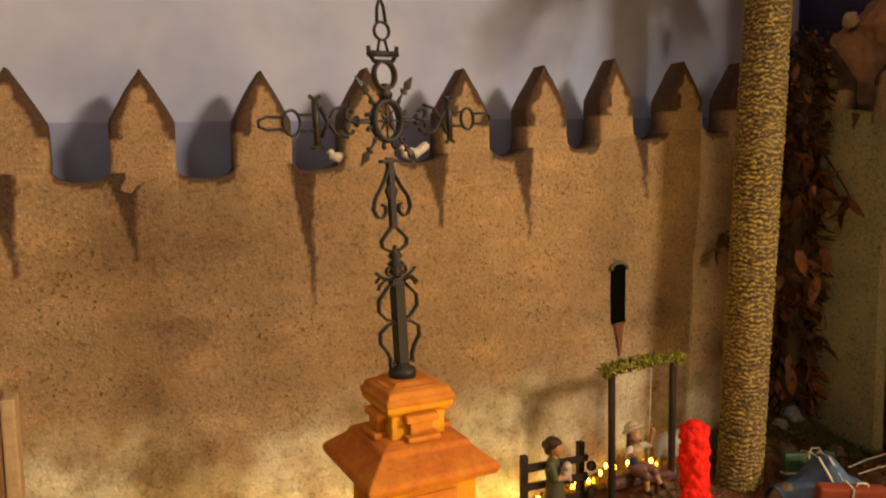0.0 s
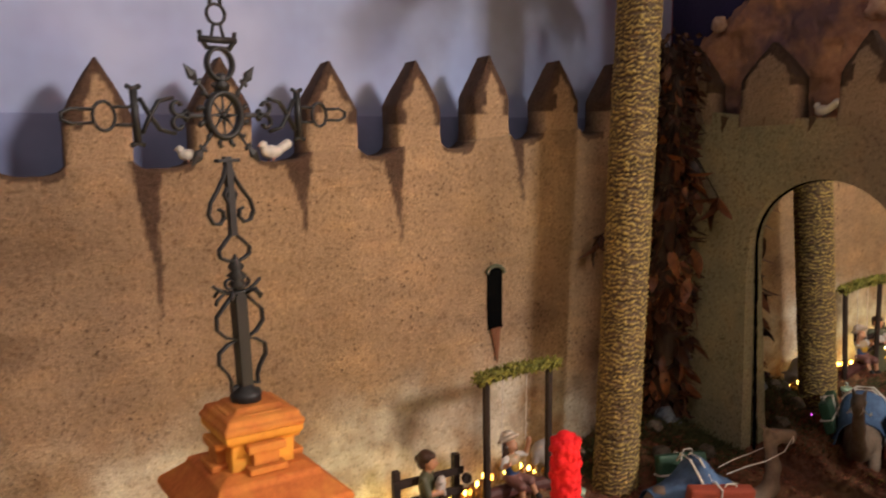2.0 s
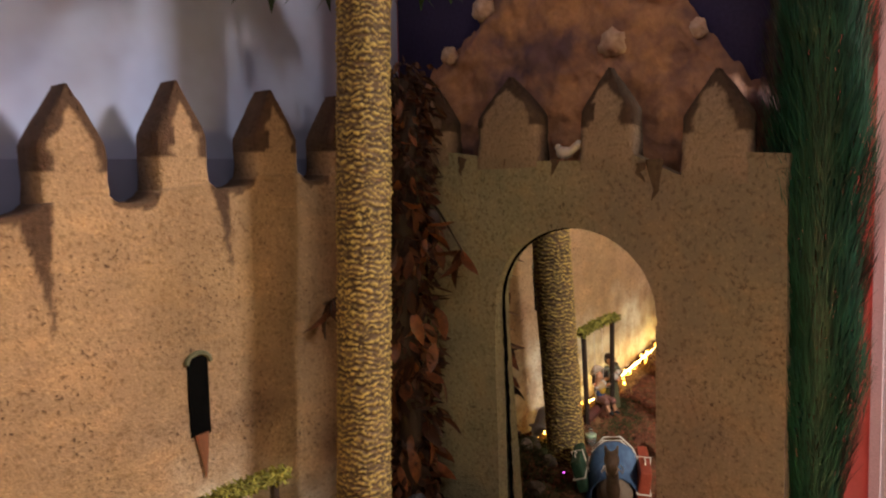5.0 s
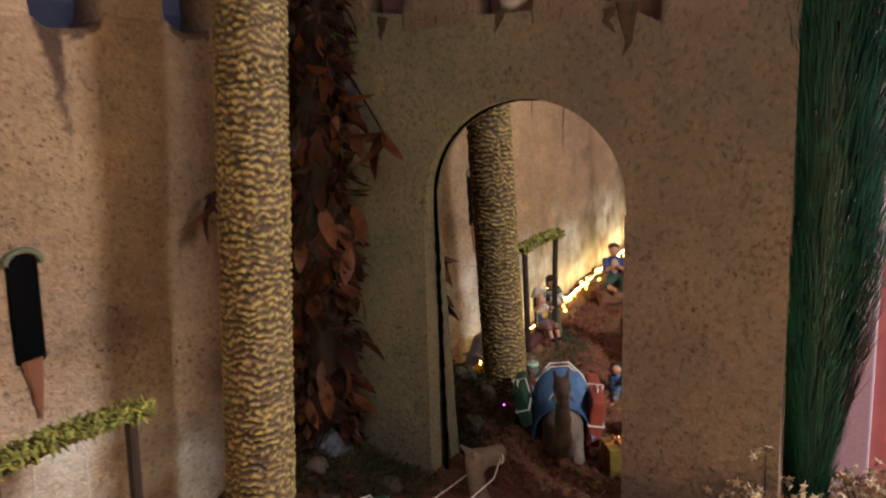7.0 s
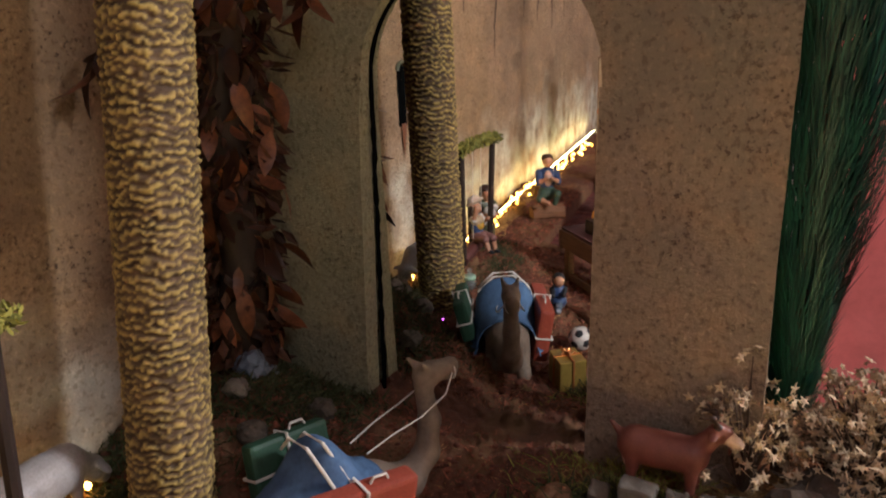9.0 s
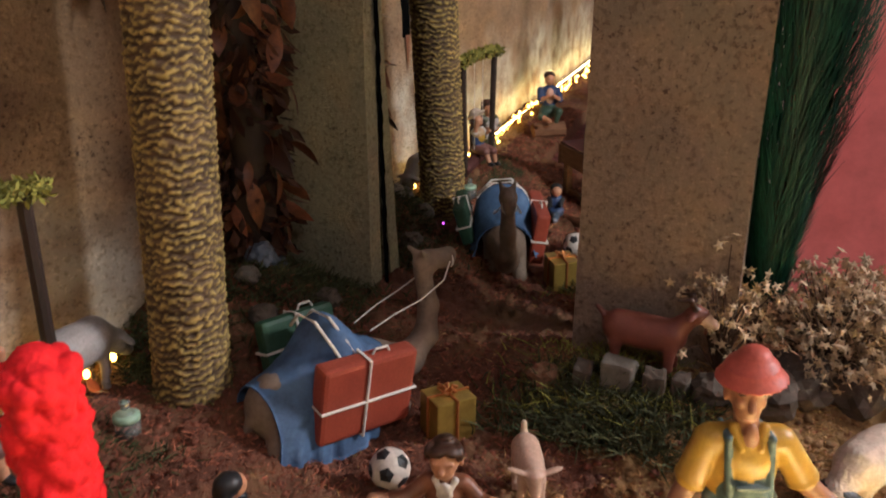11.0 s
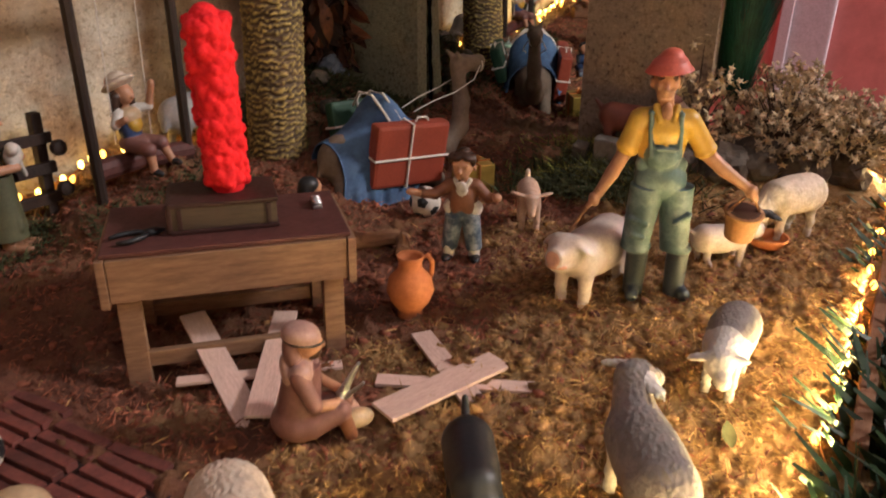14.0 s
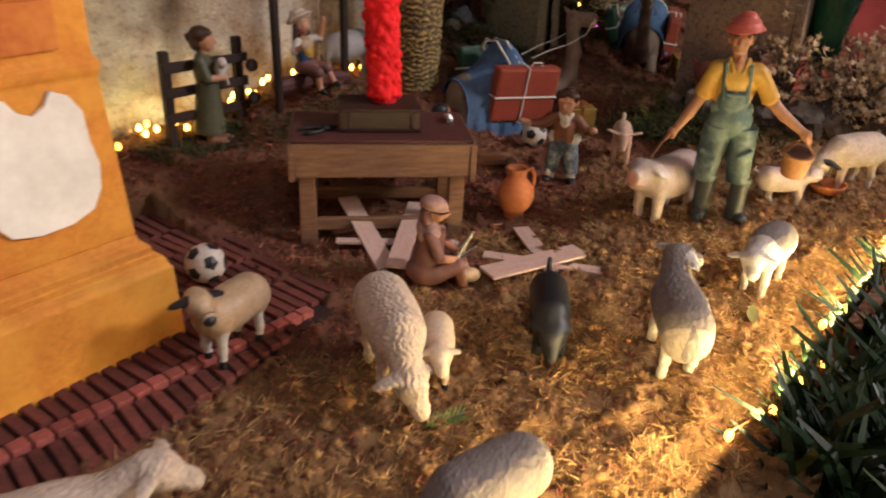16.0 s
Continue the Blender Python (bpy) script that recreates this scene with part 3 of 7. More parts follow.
def mountain():
    """Rocky painted relief in front of the night board."""
    top = [(.40, .575), (.435, .60), (.465, .645), (.49, .678), (.52, .69), (.575, .716), (.61, .742), (.65, .769), (.67, .752), (.70, .742), (.729, .728), (.76, .69), (.80, .66), (.838, .637), (.88, .60), (.898, .55)]
    ny, nz = 120, 80
    V, F = [], []
    for i in range(ny + 1):
        y = 0.39 + (0.9 - 0.39) * i / ny
        t = np.interp(y, [a for a, _ in top], [b for _, b in top]) + 0.010 * fbm(y, 1, 0, 40) + 0.005 * fbm(y, 5, 0, 120)
        for j in range(nz + 1):
            z = 0.35 + (t - 0.35) * j / nz
            h = 0.015 + 0.010 * fbm(y, z, 0, 22) + 0.006 * abs(fbm(y, z, 4, 60))
            V.append((0.998 - max(0.001, h * min(1.0, (nz - j) / 7)), y, z))
    for i in range(ny):
        for j in range(nz):
            a = i * (nz + 1) + j
            F.append((a, a + 1, a + nz + 2, a + nz + 1))
    ob = new("mountain_relief", raw("mountain_relief", V, F, M_MOUNT, True))
    tagged(ob, "reddish brown painted rocky mountain on the night board", "mountain", kind="structure")
    for y, z, r in ((.745, .705, .015), (.712, .735, .012), (.672, .755, .014), (.655, .766, .010), (.615, .748, .010), (.530, .700, .016), (.515, .690, .011), (.565, .640, .017), (.80, .655, .012), (.470, .640, .010)):
        bm = bmesh.new()
        bmesh.ops.create_icosphere(bm, subdivisions=3, radius=r)
        for v in bm.verts:
            n = v.co.normalized()
            v.co *= 1 + 0.35 * fbm(n.x + y * 30, n.y, n.z, 1.6)
            v.co.x *= 0.6
        part("rock_lump", bm, M_LUMP, ob, "pale painted lump of rock", smooth=True, at=pose(0.985, y, z))


mountain()

# ---- battlemented back wall ----
FRONT = 0.820


MERLONS = [(-.91, .062, .544), (-.79, .062, .545), (-.67, .062, .545), (-.55, .062, .545), (-.43, .062, .545), (-.315, .062, .546), (-.20, .062, .547), (-.083, .064, .549), (.034, .062, .552), (.153, .058, .555),
           (.270, .058, .563), (.389, .060, .567), (.498, .058, .575), (.602, .052, .588), (.713, .056, .589), (.815, .056, .592)]


def crest(x):
    """The wall's top line, with a small fillet up to each merlon."""
    near = min(abs(x - c) - w / 2 for c, w, _ in MERLONS)
    return level(x) + 0.009 * math.exp(-max(near, 0.0) / 0.006) + 0.0012 * fbm(x, 4, 0, 60)


def level(x):
    return float(np.interp(x, [-0.6, -0.1, 0.0, 0.1, 0.3, 0.44, 0.55, 0.69, 0.92], [.438, .440, .441, .443, .456, .463, .472, .489, .497]))


DRIPS = [(-.095, .43, .36, .030), (.012, .449, .372, .034), (.192, .452, .311, .028), (.345, .462, .392, .036), (.462, .462, .378, .030), (.639, .485, .406, .020), (-.22, .44, .34, .03), (-.34, .44, .36, .03)]


def drip_at(x, z):
    s = 0.0
    for x0, z1, z0, w in DRIPS:
        if z0 - 0.01 < z < z1 + 0.03:
            t = np.clip((z - z0) / (z1 - z0), 0, 1)
            half = w * 0.5 * (0.16 + 0.84 * t ** 1.5) + 0.0018 * fbm(x, z, 2, 90)
            cx = x0 + 0.010 * (1 - t) + 0.002 * fbm(z, x0, 0, 50)
            s = max(s, float(np.clip((half - abs(x - cx)) / 0.0022 + 0.4, 0, 1)) * (0.8 + 0.2 * t))
    top = crest(x) - 0.004 + 0.004 * fbm(x, 2, 0, 40)
    if z > top - 0.002 and min(abs(x - c) - w / 2 for c, w, _ in MERLONS) > 0.002:
        s = max(s, 0.85)
    return min(s, 0.97)


def back_wall():
    nx, nz = 640, 150
    x0, x1 = -1.00, 0.924
    V, F, st, pl = [], [], [], []
    for i in range(nx + 1):
        x = x0 + (x1 - x0) * i / nx
        c = crest(x)
        for j in range(nz + 1):
            z = -0.02 + (c + 0.02) * j / nz
            d = 0.0022 * fbm(x, z, 0, 14) + 0.0009 * fbm(x, z, 7, 70)
            V.append((x, FRONT - d, z))
            st.append(max(drip_at(x, z), float(np.clip(0.75 * (fbm(x, z * 1.6, 5, 7) - 0.18), 0, 0.5)) if z < 0.30 else 0.0))
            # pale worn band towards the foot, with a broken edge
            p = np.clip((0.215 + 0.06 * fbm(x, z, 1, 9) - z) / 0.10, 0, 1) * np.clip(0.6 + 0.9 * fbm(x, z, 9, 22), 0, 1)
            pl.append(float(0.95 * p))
    front = (nx + 1) * (nz + 1)
    for i in range(nx):
        for j in range(nz):
            a = i * (nz + 1) + j
            F.append((a, a + nz + 1, a + nz + 2, a + 1))
    for i in range(nx + 1):
        x = x0 + (x1 - x0) * i / nx
        V += [(x, FRONT + 0.045, crest(x)), (x, FRONT + 0.045, -0.02)]
        st += [0.85, 0.3]
        pl += [0, 0]
    for i in range(nx):
        a, b = i * (nz + 1) + nz, (i + 1) * (nz + 1) + nz
        c, d = front + 2 * i, front + 2 * i + 2
        F += [(a, b, d, c), (c, d, d + 1, c + 1)]
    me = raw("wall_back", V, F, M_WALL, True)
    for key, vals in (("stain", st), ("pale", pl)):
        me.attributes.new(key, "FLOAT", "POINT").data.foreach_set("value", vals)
    ob = new("wall_back", me)
    return tagged(ob, "sand-coloured model fortress wall with brown drip stains", "wall", kind="structure")


WALL = back_wall()


def merlon_mesh(name, w, h, tip, d, seed, material):
    """A pillar with a pointed head; local x across, y into the wall, z up from the crest; the head's edges are stained."""
    nu, nv = 22, 34
    V, F, st = [], [], []

    def half(z):
        if z <= h:
            return w / 2 * (1 + 0.03 * fbm(z, seed, 0, 30))
        t = (z - h) / (tip - h)
        return w / 2 * max(0.03, max(0.0, 1 - t) ** 0.86)
    for side in (0, 1):
        for j in range(nv + 1):
            z = -0.012 + (tip + 0.012) * j / nv
            hw = half(max(z, 0))
            for i in range(nu + 1):
                u = -1 + 2 * i / nu
                x = u * hw + 0.0012 * fbm(u, z, seed, 25)
                rnd = 0.004 * (max(0.0, abs(u) - 0.72) / 0.28) ** 2 * min(1.0, max(0.0, z) / 0.02) + 0.010 * max(0.0, (z - h * 0.9) / (tip - h * 0.9)) ** 1.5
                y = rnd if side == 0 else d - rnd
                y += 0.0012 * fbm(x, z, seed + 3, 60) * (1 if side == 0 else 0)
                V.append((x, y, z))
                edge = (1 - abs(u)) * hw
                s = 0.0
                if z > h * (0.75 + 0.25 * fbm(seed, 3, 0, 3)) - 0.002:
                    s = np.clip((0.0125 + 0.006 * fbm(x, z, seed, 60) - edge) / 0.003, 0, 1)
                if z > tip - 0.016 + 0.006 * fbm(x, 0, seed, 50):
                    s = 1.0
                if u < -0.4 and fbm(seed, 1, 0, 7) > 0 and z > h * 0.8 + 0.008 * fbm(x, z, seed, 40) and z < h * 1.15:
                    s = 1.0
                st.append(float(s) * 0.95 if side == 0 else 0.8)
    n1 = (nu + 1) * (nv + 1)
    for side in (0, 1):
        for j in range(nv):
            for i in range(nu):
                a = side * n1 + j * (nu + 1) + i
                q = (a, a + 1, a + nu + 2, a + nu + 1)
                F.append(q if side == 0 else q[::-1])
    for j in range(nv):
        for i in (0, nu):
            a, b = j * (nu + 1) + i, (j + 1) * (nu + 1) + i
            F.append((a, b, b + n1, a + n1) if i == 0 else (b, a, a + n1, b + n1))
    for i in range(nu):
        a = nv * (nu + 1) + i
        F.append((a, a + 1, a + 1 + n1, a + n1))
    me = raw(name, V, F, material, True)
    me.attributes.new("stain", "FLOAT", "POINT").data.foreach_set("value", st)
    return me


for k, (x, w, tip) in enumerate(MERLONS):
    c = level(x)
    o = new("merlon", merlon_mesh("merlon", w, tip - c - 0.052, tip - c, 0.045, k * 1.7, M_WALL))
    o.parent, o.matrix_basis = WALL, pose(x, FRONT + 0.0004, c)

# arrow slit: a black block for the recess's shade, lined in brown, with its stain running down
bm = bmesh.new()
box(bm, 0.592, FRONT - 0.0030, 0.243, 0.616, FRONT + 0.004, 0.322, 0.0025, 0.0012)
part("arrow_slit", bm, M_VOID, WALL, "dark narrow arrow slit")
bm = bmesh.new()
tube(bm, [(0.604, FRONT - 0.003, 0.246), (0.606, FRONT - 0.003, 0.225), (0.607, FRONT - 0.003, 0.20)], [0.008, 0.0045, 0.0006], 8, flat=0.3, up=Vector((0, 1, 0)))
part("slit_stain", bm, P_BROWN, WALL)
bm = bmesh.new()
tube(bm, [(x, FRONT - 0.003, z) for x, _, z in arc(0.604, 0.316, 0.013, 0.010, 0, 180, 10)], 0.0026, 6)
part("slit_hood", bm, P_OLIVE, WALL)

# ---- wall with the arch ----
AX = 0.925


def arch_wall():
    y0, y1, ztop = 0.364, 0.8195, 0.505
    ac, ar, spring, crown = 0.5895, 0.0985, 0.335, 0.434
    pts = []

    def jit(a, b, n=14):
        return [(a[0] + (b[0] - a[0]) * i / n + 0.0008 * fbm(i, a[1], b[0], 1.3), a[1] + (b[1] - a[1]) * i / n) for i in range(n)]
    pts += jit((y0, -0.02), (y0 + 0.001, ztop), 20)
    crest_line = [(y0, ztop), (.402, .508), (.463, .487), (.518, .512), (.576, .507), (.632, .509), (.715, .518), (.761, .525), (y1, .53)]
    for a, b in zip(crest_line, crest_line[1:]):
        pts += jit(a, b, 5)
    pts += jit((y1, .53), (y1, -0.02), 10)
    pts += [(ac + ar, -0.02)]
    pts += jit((ac + ar, 0.0), (ac + ar + 0.004, spring), 12)
    n = 26
    pts += [(ac + (ar + 0.002) * math.cos(math.pi * i / n) + 0.0008 * fbm(i, 3, 0, 0.7), spring + (crown - spring) * max(0.0, math.sin(math.pi * i / n)) ** 0.92) for i in range(n + 1)]
    pts += jit((ac - ar, spring), (ac - ar - 0.003, -0.02), 12)
    bm = bmesh.new()
    f = bm.faces.new([bm.verts.new((AX, y, z)) for y, z in pts])
    r = bmesh.ops.extrude_face_region(bm, geom=[f])
    for v in r["geom"]:
        if isinstance(v, bmesh.types.BMVert):
            v.co.x += 0.019
    bmesh.ops.triangulate(bm, faces=bm.faces)
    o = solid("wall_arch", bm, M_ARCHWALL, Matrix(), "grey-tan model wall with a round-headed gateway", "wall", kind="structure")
    # ragged dark joint between the reveal and the mirror
    bm = bmesh.new()
    seam = [(ac + ar + 0.0005 + 0.0012 * fbm(i, 8, 0, 0.37), 0.05 + 0.006 * i) for i in range(48)] + [(ac + (ar + 0.001) * math.cos(math.pi * i / n), spring + (crown - spring) * max(0.0, math.sin(math.pi * i / n)) ** 0.92) for i in range(1, 15)]
    tube(bm, [(0.9472 - 0.047 * (z - 0.25) - 0.04 * (y - 0.588), y + 0.0006 * fbm(z, 1, 0, 60), z) for y, z in seam], [max(0.0006, 0.0015 + 0.0013 * fbm(z, 4, 0, 90)) for y, z in seam], 6)
    part("joint", bm, M_VOID, o, "black ragged joint round the gateway")
    for k, (y, w, tip, base) in enumerate([(.788, .062, .608, .520), (.672, .082, .608, .514), (.546, .060, .604, .508), (.432, .064, .590, .49)]):
        me = merlon_mesh("merlon", w, tip - base - 0.045, tip - base, 0.03, 31 + k * 2.3, M_ARCHWALL)
        q = new("merlon", me)
        q.parent, q.matrix_basis = o, pose(AX - 0.001, y, base, 0, 0, -90)
    # dark drip stains run down from the crest between the merlons
    rnd = random.Random(12)
    for y, z, L, w in ((.491, .505, .042, .010), (.506, .502, .020, .006), (.607, .510, .018, .006), (.735, .517, .022, .007)):
        bm = bmesh.new()
        tube(bm, [(AX - 0.001, y + rnd.gauss(0, .001) * i, z - L * i / 4) for i in range(5)], [w, w * .75, w * .5, w * .3, .0004], 8, flat=0.25, up=Vector((1, 0, 0)))
        part("drip_stain", bm, P_STAIN, o)
    return o


arch_wall()
# a real mirror stands in the gateway, leaning slightly forwards
bm = bmesh.new()
box(bm, 0.0, -0.115, -0.26, 0.003, 0.115, 0.19)
solid("mirror", bm, M_MIRROR, Matrix.Translation((0.9485, 0.588, 0.25)) @ pose(0, 0, 0, 0, -2.7, 2.3), "mirror glass set in the gateway", "mirror", kind="structure")

# brown door post at the far end of the model
bm = bmesh.new()
box(bm, -0.130, 0.66, 0.0, -0.083, 0.69, 0.279, 0.002)
post = solid("door_post", bm, M_LOG, Matrix(), "brown painted door post with a pale edge", "post", kind="structure")
bm = bmesh.new()
box(bm, -0.0825, 0.663, 0.0, -0.072, 0.687, 0.276, 0.002)
part("edging", bm, P_TAN, post, "pale edging strip")


# ---- ground ----
def paved(x, y):
    return x < 0.385 and 0.43 + (x - 0.187) * 0.21 < y < 0.69


def straw_share(x, y):
    return float(np.clip((0.475 - y) / 0.10 + 0.9 * fbm(x, y, 0, 16) + (x - 0.5) * 0.35, 0.03, 1))


def ground():
    xs = np.concatenate([np.linspace(-0.9, 0.0, 60, endpoint=False), np.linspace(0.0, 0.95, 420), np.linspace(0.954, 1.16, 40)])
    ys = np.concatenate([np.linspace(0.165, 0.80, 300), np.linspace(0.806, 0.90, 14)])
    V, F = [], []
    for x in xs:
        for y in ys:
            z = ground_z(x, y) + crumb(x, y)
            if paved(x + 0.02, y) and paved(x + 0.005, y - 0.012):
                z = min(z, -0.0085)
            V.append((x, y, z))
    n = len(ys)
    for i in range(len(xs) - 1):
        for j in range(n - 1):
            F.append((i * n + j, (i + 1) * n + j, (i + 1) * n + j + 1, i * n + j + 1))
    ob = new("ground", raw("ground", V, F, M_EARTH, True))
    ob.data.attributes.new("straw", "FLOAT", "POINT").data.foreach_set("value", [0.0 if paved(x, y) else min(1.0, straw_share(x, y) * 0.9) for x, y, _ in V])
    tagged(ob, "reddish brown coconut fibre and sawdust ground", "ground", kind="structure")


ground()


def strands(name, n, spot, length, width, material, label, category, curl=0.7, lift=1.1, upright=0.0):
    """Loose fibres scattered by spot(), each a bent three-sided sliver."""
    V, F = [], []
    for _ in range(n):
        p = spot()
        if p is None:
            continue
        x, y, z = p
        a = random.uniform(0, 2 * math.pi)
        L, w = length * random.uniform(0.4, 1.3), width * random.uniform(0.6, 1.3)
        up = upright + random.uniform(0, lift)
        d = Vector((math.cos(a), math.sin(a), up)).normalized()
        s = Vector((-math.sin(a), math.cos(a), 0)) * w
        bend = Vector((random.uniform(-1, 1), random.uniform(-1, 1), random.uniform(-0.6, 0.4))) * curl * L
        o = Vector((x, y, z))
        m, e = o + d * L * 0.5 + bend * 0.3, o + d * L + bend
        k = len(V)
        V += [o + s, o - s, m + s * 0.8, m - s * 0.8, m + Vector((0, 0, w)), e]
        F += [(k, k + 1, k + 3, k + 2), (k, k + 2, k + 4), (k + 1, k + 4, k + 3), (k + 2, k + 3, k + 5), (k + 2, k + 5, k + 4), (k + 3, k + 4, k + 5)]
    ob = new(name, raw(name, V, F, material))
    return tagged(ob, label, category, kind="stuff")


def on_ground(x0, x1, y0, y1, keep):
    def f():
        x, y = random.uniform(x0, x1), random.uniform(y0, y1)
        if paved(x, y) or random.random() > keep(x, y):
            return None
        return x, y, ground_z(x, y) + crumb(x, y) - 0.0008
    return f


def clumps(name, n, spot, size, material, label):
    """Half-buried crumbs of sawdust and fibre, each a lumpy grain."""
    g = bmesh.new()
    bmesh.ops.create_icosphere(g, subdivisions=1, radius=1.0)
    base = np.array([v.co[:] for v in g.verts])
    tri = np.array([[v.index for v in f.verts] for f in g.faces])
    g.free()
    rng = np.random.default_rng(7)
    V, F = [], []
    for _ in range(n):
        p = spot()
        if p is None:
            continue
        s = size * rng.uniform(0.35, 1.25)
        q = base * (1 + rng.normal(0, 0.22, (len(base), 1))) * s * np.array([rng.uniform(0.8, 1.5), rng.uniform(0.7, 1.2), 0.6])
        a = rng.uniform(0, 6.28)
        R = np.array([[math.cos(a), -math.sin(a), 0], [math.sin(a), math.cos(a), 0], [0, 0, 1]])
        F.append(tri + len(V) * len(base))
        V.append(q @ R.T + np.array(p))
    ob = new(name, raw(name, np.concatenate(V), np.concatenate(F), material, True))
    return tagged(ob, label, "sawdust", kind="stuff")


def straw_tufts(x, y):
    return straw_share(x, y) * float(np.clip(0.60 + 1.8 * fbm(x, y, 5, 60), 0.2, 1))


clumps("straw_crumbs", 13000, on_ground(0.12, 0.94, 0.2, 0.60, straw_tufts), 0.0040, M_CRUMB, "crumbly golden brown sawdust clumps on the ground")
clumps("fibre_crumbs", 11000, on_ground(0.06, 0.93, 0.25, 0.79, lambda x, y: (1 - 0.8 * straw_share(x, y)) * float(np.clip(0.5 + 2.0 * fbm(x, y, 7, 55), 0.1, 1))), 0.0033, M_CRUMBDARK, "crumbly reddish brown fibre clumps on the ground")
strands("fibre_litter", 58000, on_ground(0.05, 0.94, 0.2, 0.8, lambda x, y: 1 - 0.55 * straw_share(x, y)), 0.0060, 0.00062, M_FIBRE,
        "loose reddish brown coconut fibre over the ground", "fibre")
strands("straw_litter", 165000, on_ground(0.12, 0.94, 0.195, 0.62, straw_tufts), 0.0052, 0.00052, M_STRAW, "golden straw and wood shavings strewn on the ground", "straw", 1.3, 1.3)


# ---- pedestal with iron cross ----
def square_tower(bm, steps):
    """Square rings of (half side, z) joined upwards."""
    rings = [[bm.verts.new((sx * h, sy * h, z)) for sx, sy in ((-1, -1), (1, -1), (1, 1), (-1, 1))] for h, z in steps]
    for a, c in zip(rings, rings[1:]):
        for i in range(4):
            bm.faces.new((a[i], a[(i + 1) % 4], c[(i + 1) % 4], c[i]))
    bm.faces.new(rings[0][::-1])
    bm.faces.new(rings[-1])
    bmesh.ops.bevel(bm, geom=list(bm.edges), offset=0.0008, segments=1, affect="EDGES")
    return bm


PED = thing("pedestal", pose(0.220, 0.566, 0.001, 0, 0, 4), "orange-painted plaster monument base with stepped mouldings", "pedestal")
HEAD = pose(-0.0038, 0.001, -0.003) @ Matrix.Diagonal((1.06, 1.06, 1, 1))
part("plinth", square_tower(bmesh.new(), [(.0595, -.012), (.0575, .044), (.0560, .046), (.0545, .051), (.0500, .053), (.0495, .058), (.0455, .061), (.0440, .066)]), M_OCHRE, PED)
SHAFT = part("shaft", square_tower(bmesh.new(), [(.0440, .066), (.0390, .160), (.0405, .163), (.0405, .168), (.038, .171), (.038, .205), (.041, .208), (.0485, .214)]), M_OCHRE, PED)
part("sloped_roof", square_tower(bmesh.new(), [(.0500, .214), (.0520, .219), (.0508, .223), (.036, .236), (.0345, .240), (.026, .244)]), M_TERRA, PED, "terracotta red sloped coping", at=HEAD)
part("drum", square_tower(bmesh.new(), [(.0215, .243), (.0215, .262), (.0250, .264), (.0268, .267), (.0268, .271)]), M_OCHRE, PED, at=HEAD)
part("cap", square_tower(bmesh.new(), [(.0272, .271), (.0278, .275), (.0255, .277), (.0245, .281), (.017, .284), (.0150, .2865)]), M_TERRA, PED, "terracotta red cap", at=HEAD)
for a in range(4):
    bm = bmesh.new()
    box(bm, -0.013, -0.0320, 0.243, 0.013, -0.021, 0.2475, 0.0010)
    box(bm, -0.009, -0.0275, 0.2475, 0.009, -0.021, 0.257, 0.0010)
    box(bm, -0.013, -0.0300, 0.257, 0.013, -0.021, 0.2632, 0.0014)
    part("console", bm, M_TERRA, PED, at=HEAD @ pose(0, 0, 0, 0, 0, 90 * a))
    bm = bmesh.new()
    box(bm, -0.013, -0.0215, 0.2775, 0.013, -0.0160, 0.2832, 0.0010)
    part("cap_block", bm, M_TERRA, PED, at=HEAD @ pose(0, 0, 0, 0, 0, 90 * a))
    bm = bmesh.new()
    box(bm, -0.020, -0.0405, 0.176, 0.020, -0.0375, 0.201, 0.001)
    part("panel", bm, M_TERRA, SHAFT, at=pose(0, 0, 0, 0, 0, 90 * a))
# white plaque in the outline of a stretched hide
bm = bmesh.new()
hide = [(x, z + 0.010) for x, z in [(-.029, .083), (-.024, .077), (-.010, .074), (.008, .075), (.021, .080), (.027, .090), (.029, .104), (.026, .118), (.025, .134), (.019, .143), (.010, .147), (.006, .140), (-.001, .136),
        (-.008, .139), (-.013, .146), (-.022, .144), (-.027, .135), (-.028, .118), (-.031, .100)]]
fc = bm.faces.new([bm.verts.new((x, -0.0418 - 0.053 * (0.11 - z) - 0.0004, z)) for x, z in hide])
ex = bmesh.ops.extrude_face_region(bm, geom=[fc])
for v in ex["geom"]:
    if isinstance(v, bmesh.types.BMVert):
        v.co.y -= 0.0022
part("plaque", bm, M_PLASTER, SHAFT, "white plaster plaque with a scalloped outline")


def scroll(cx, cz, r, a0, turns, s=1, n=26):
    return [(cx + s * r * (1 - 0.62 * i / n) * math.cos(radians(a0 + 360 * turns * i / n)), 0, cz + r * (1 - 0.62 * i / n) * math.sin(radians(a0 + 360 * turns * i / n))) for i in range(n + 1)]


CROSS = thing("iron_cross", pose(0.213, 0.567, 0.2870, 0, -2.9, 16), "black wrought iron ornamental cross with scrolls", "cross")
B = 0.0017


def iron(name, curves, r=B, flat=2.2, closed=False):
    bm = bmesh.new()
    for c in curves:
        tube(bm, c, r, 6, closed=closed, flat=flat)
    return part(name, bm, M_IRON, CROSS, smooth=True)


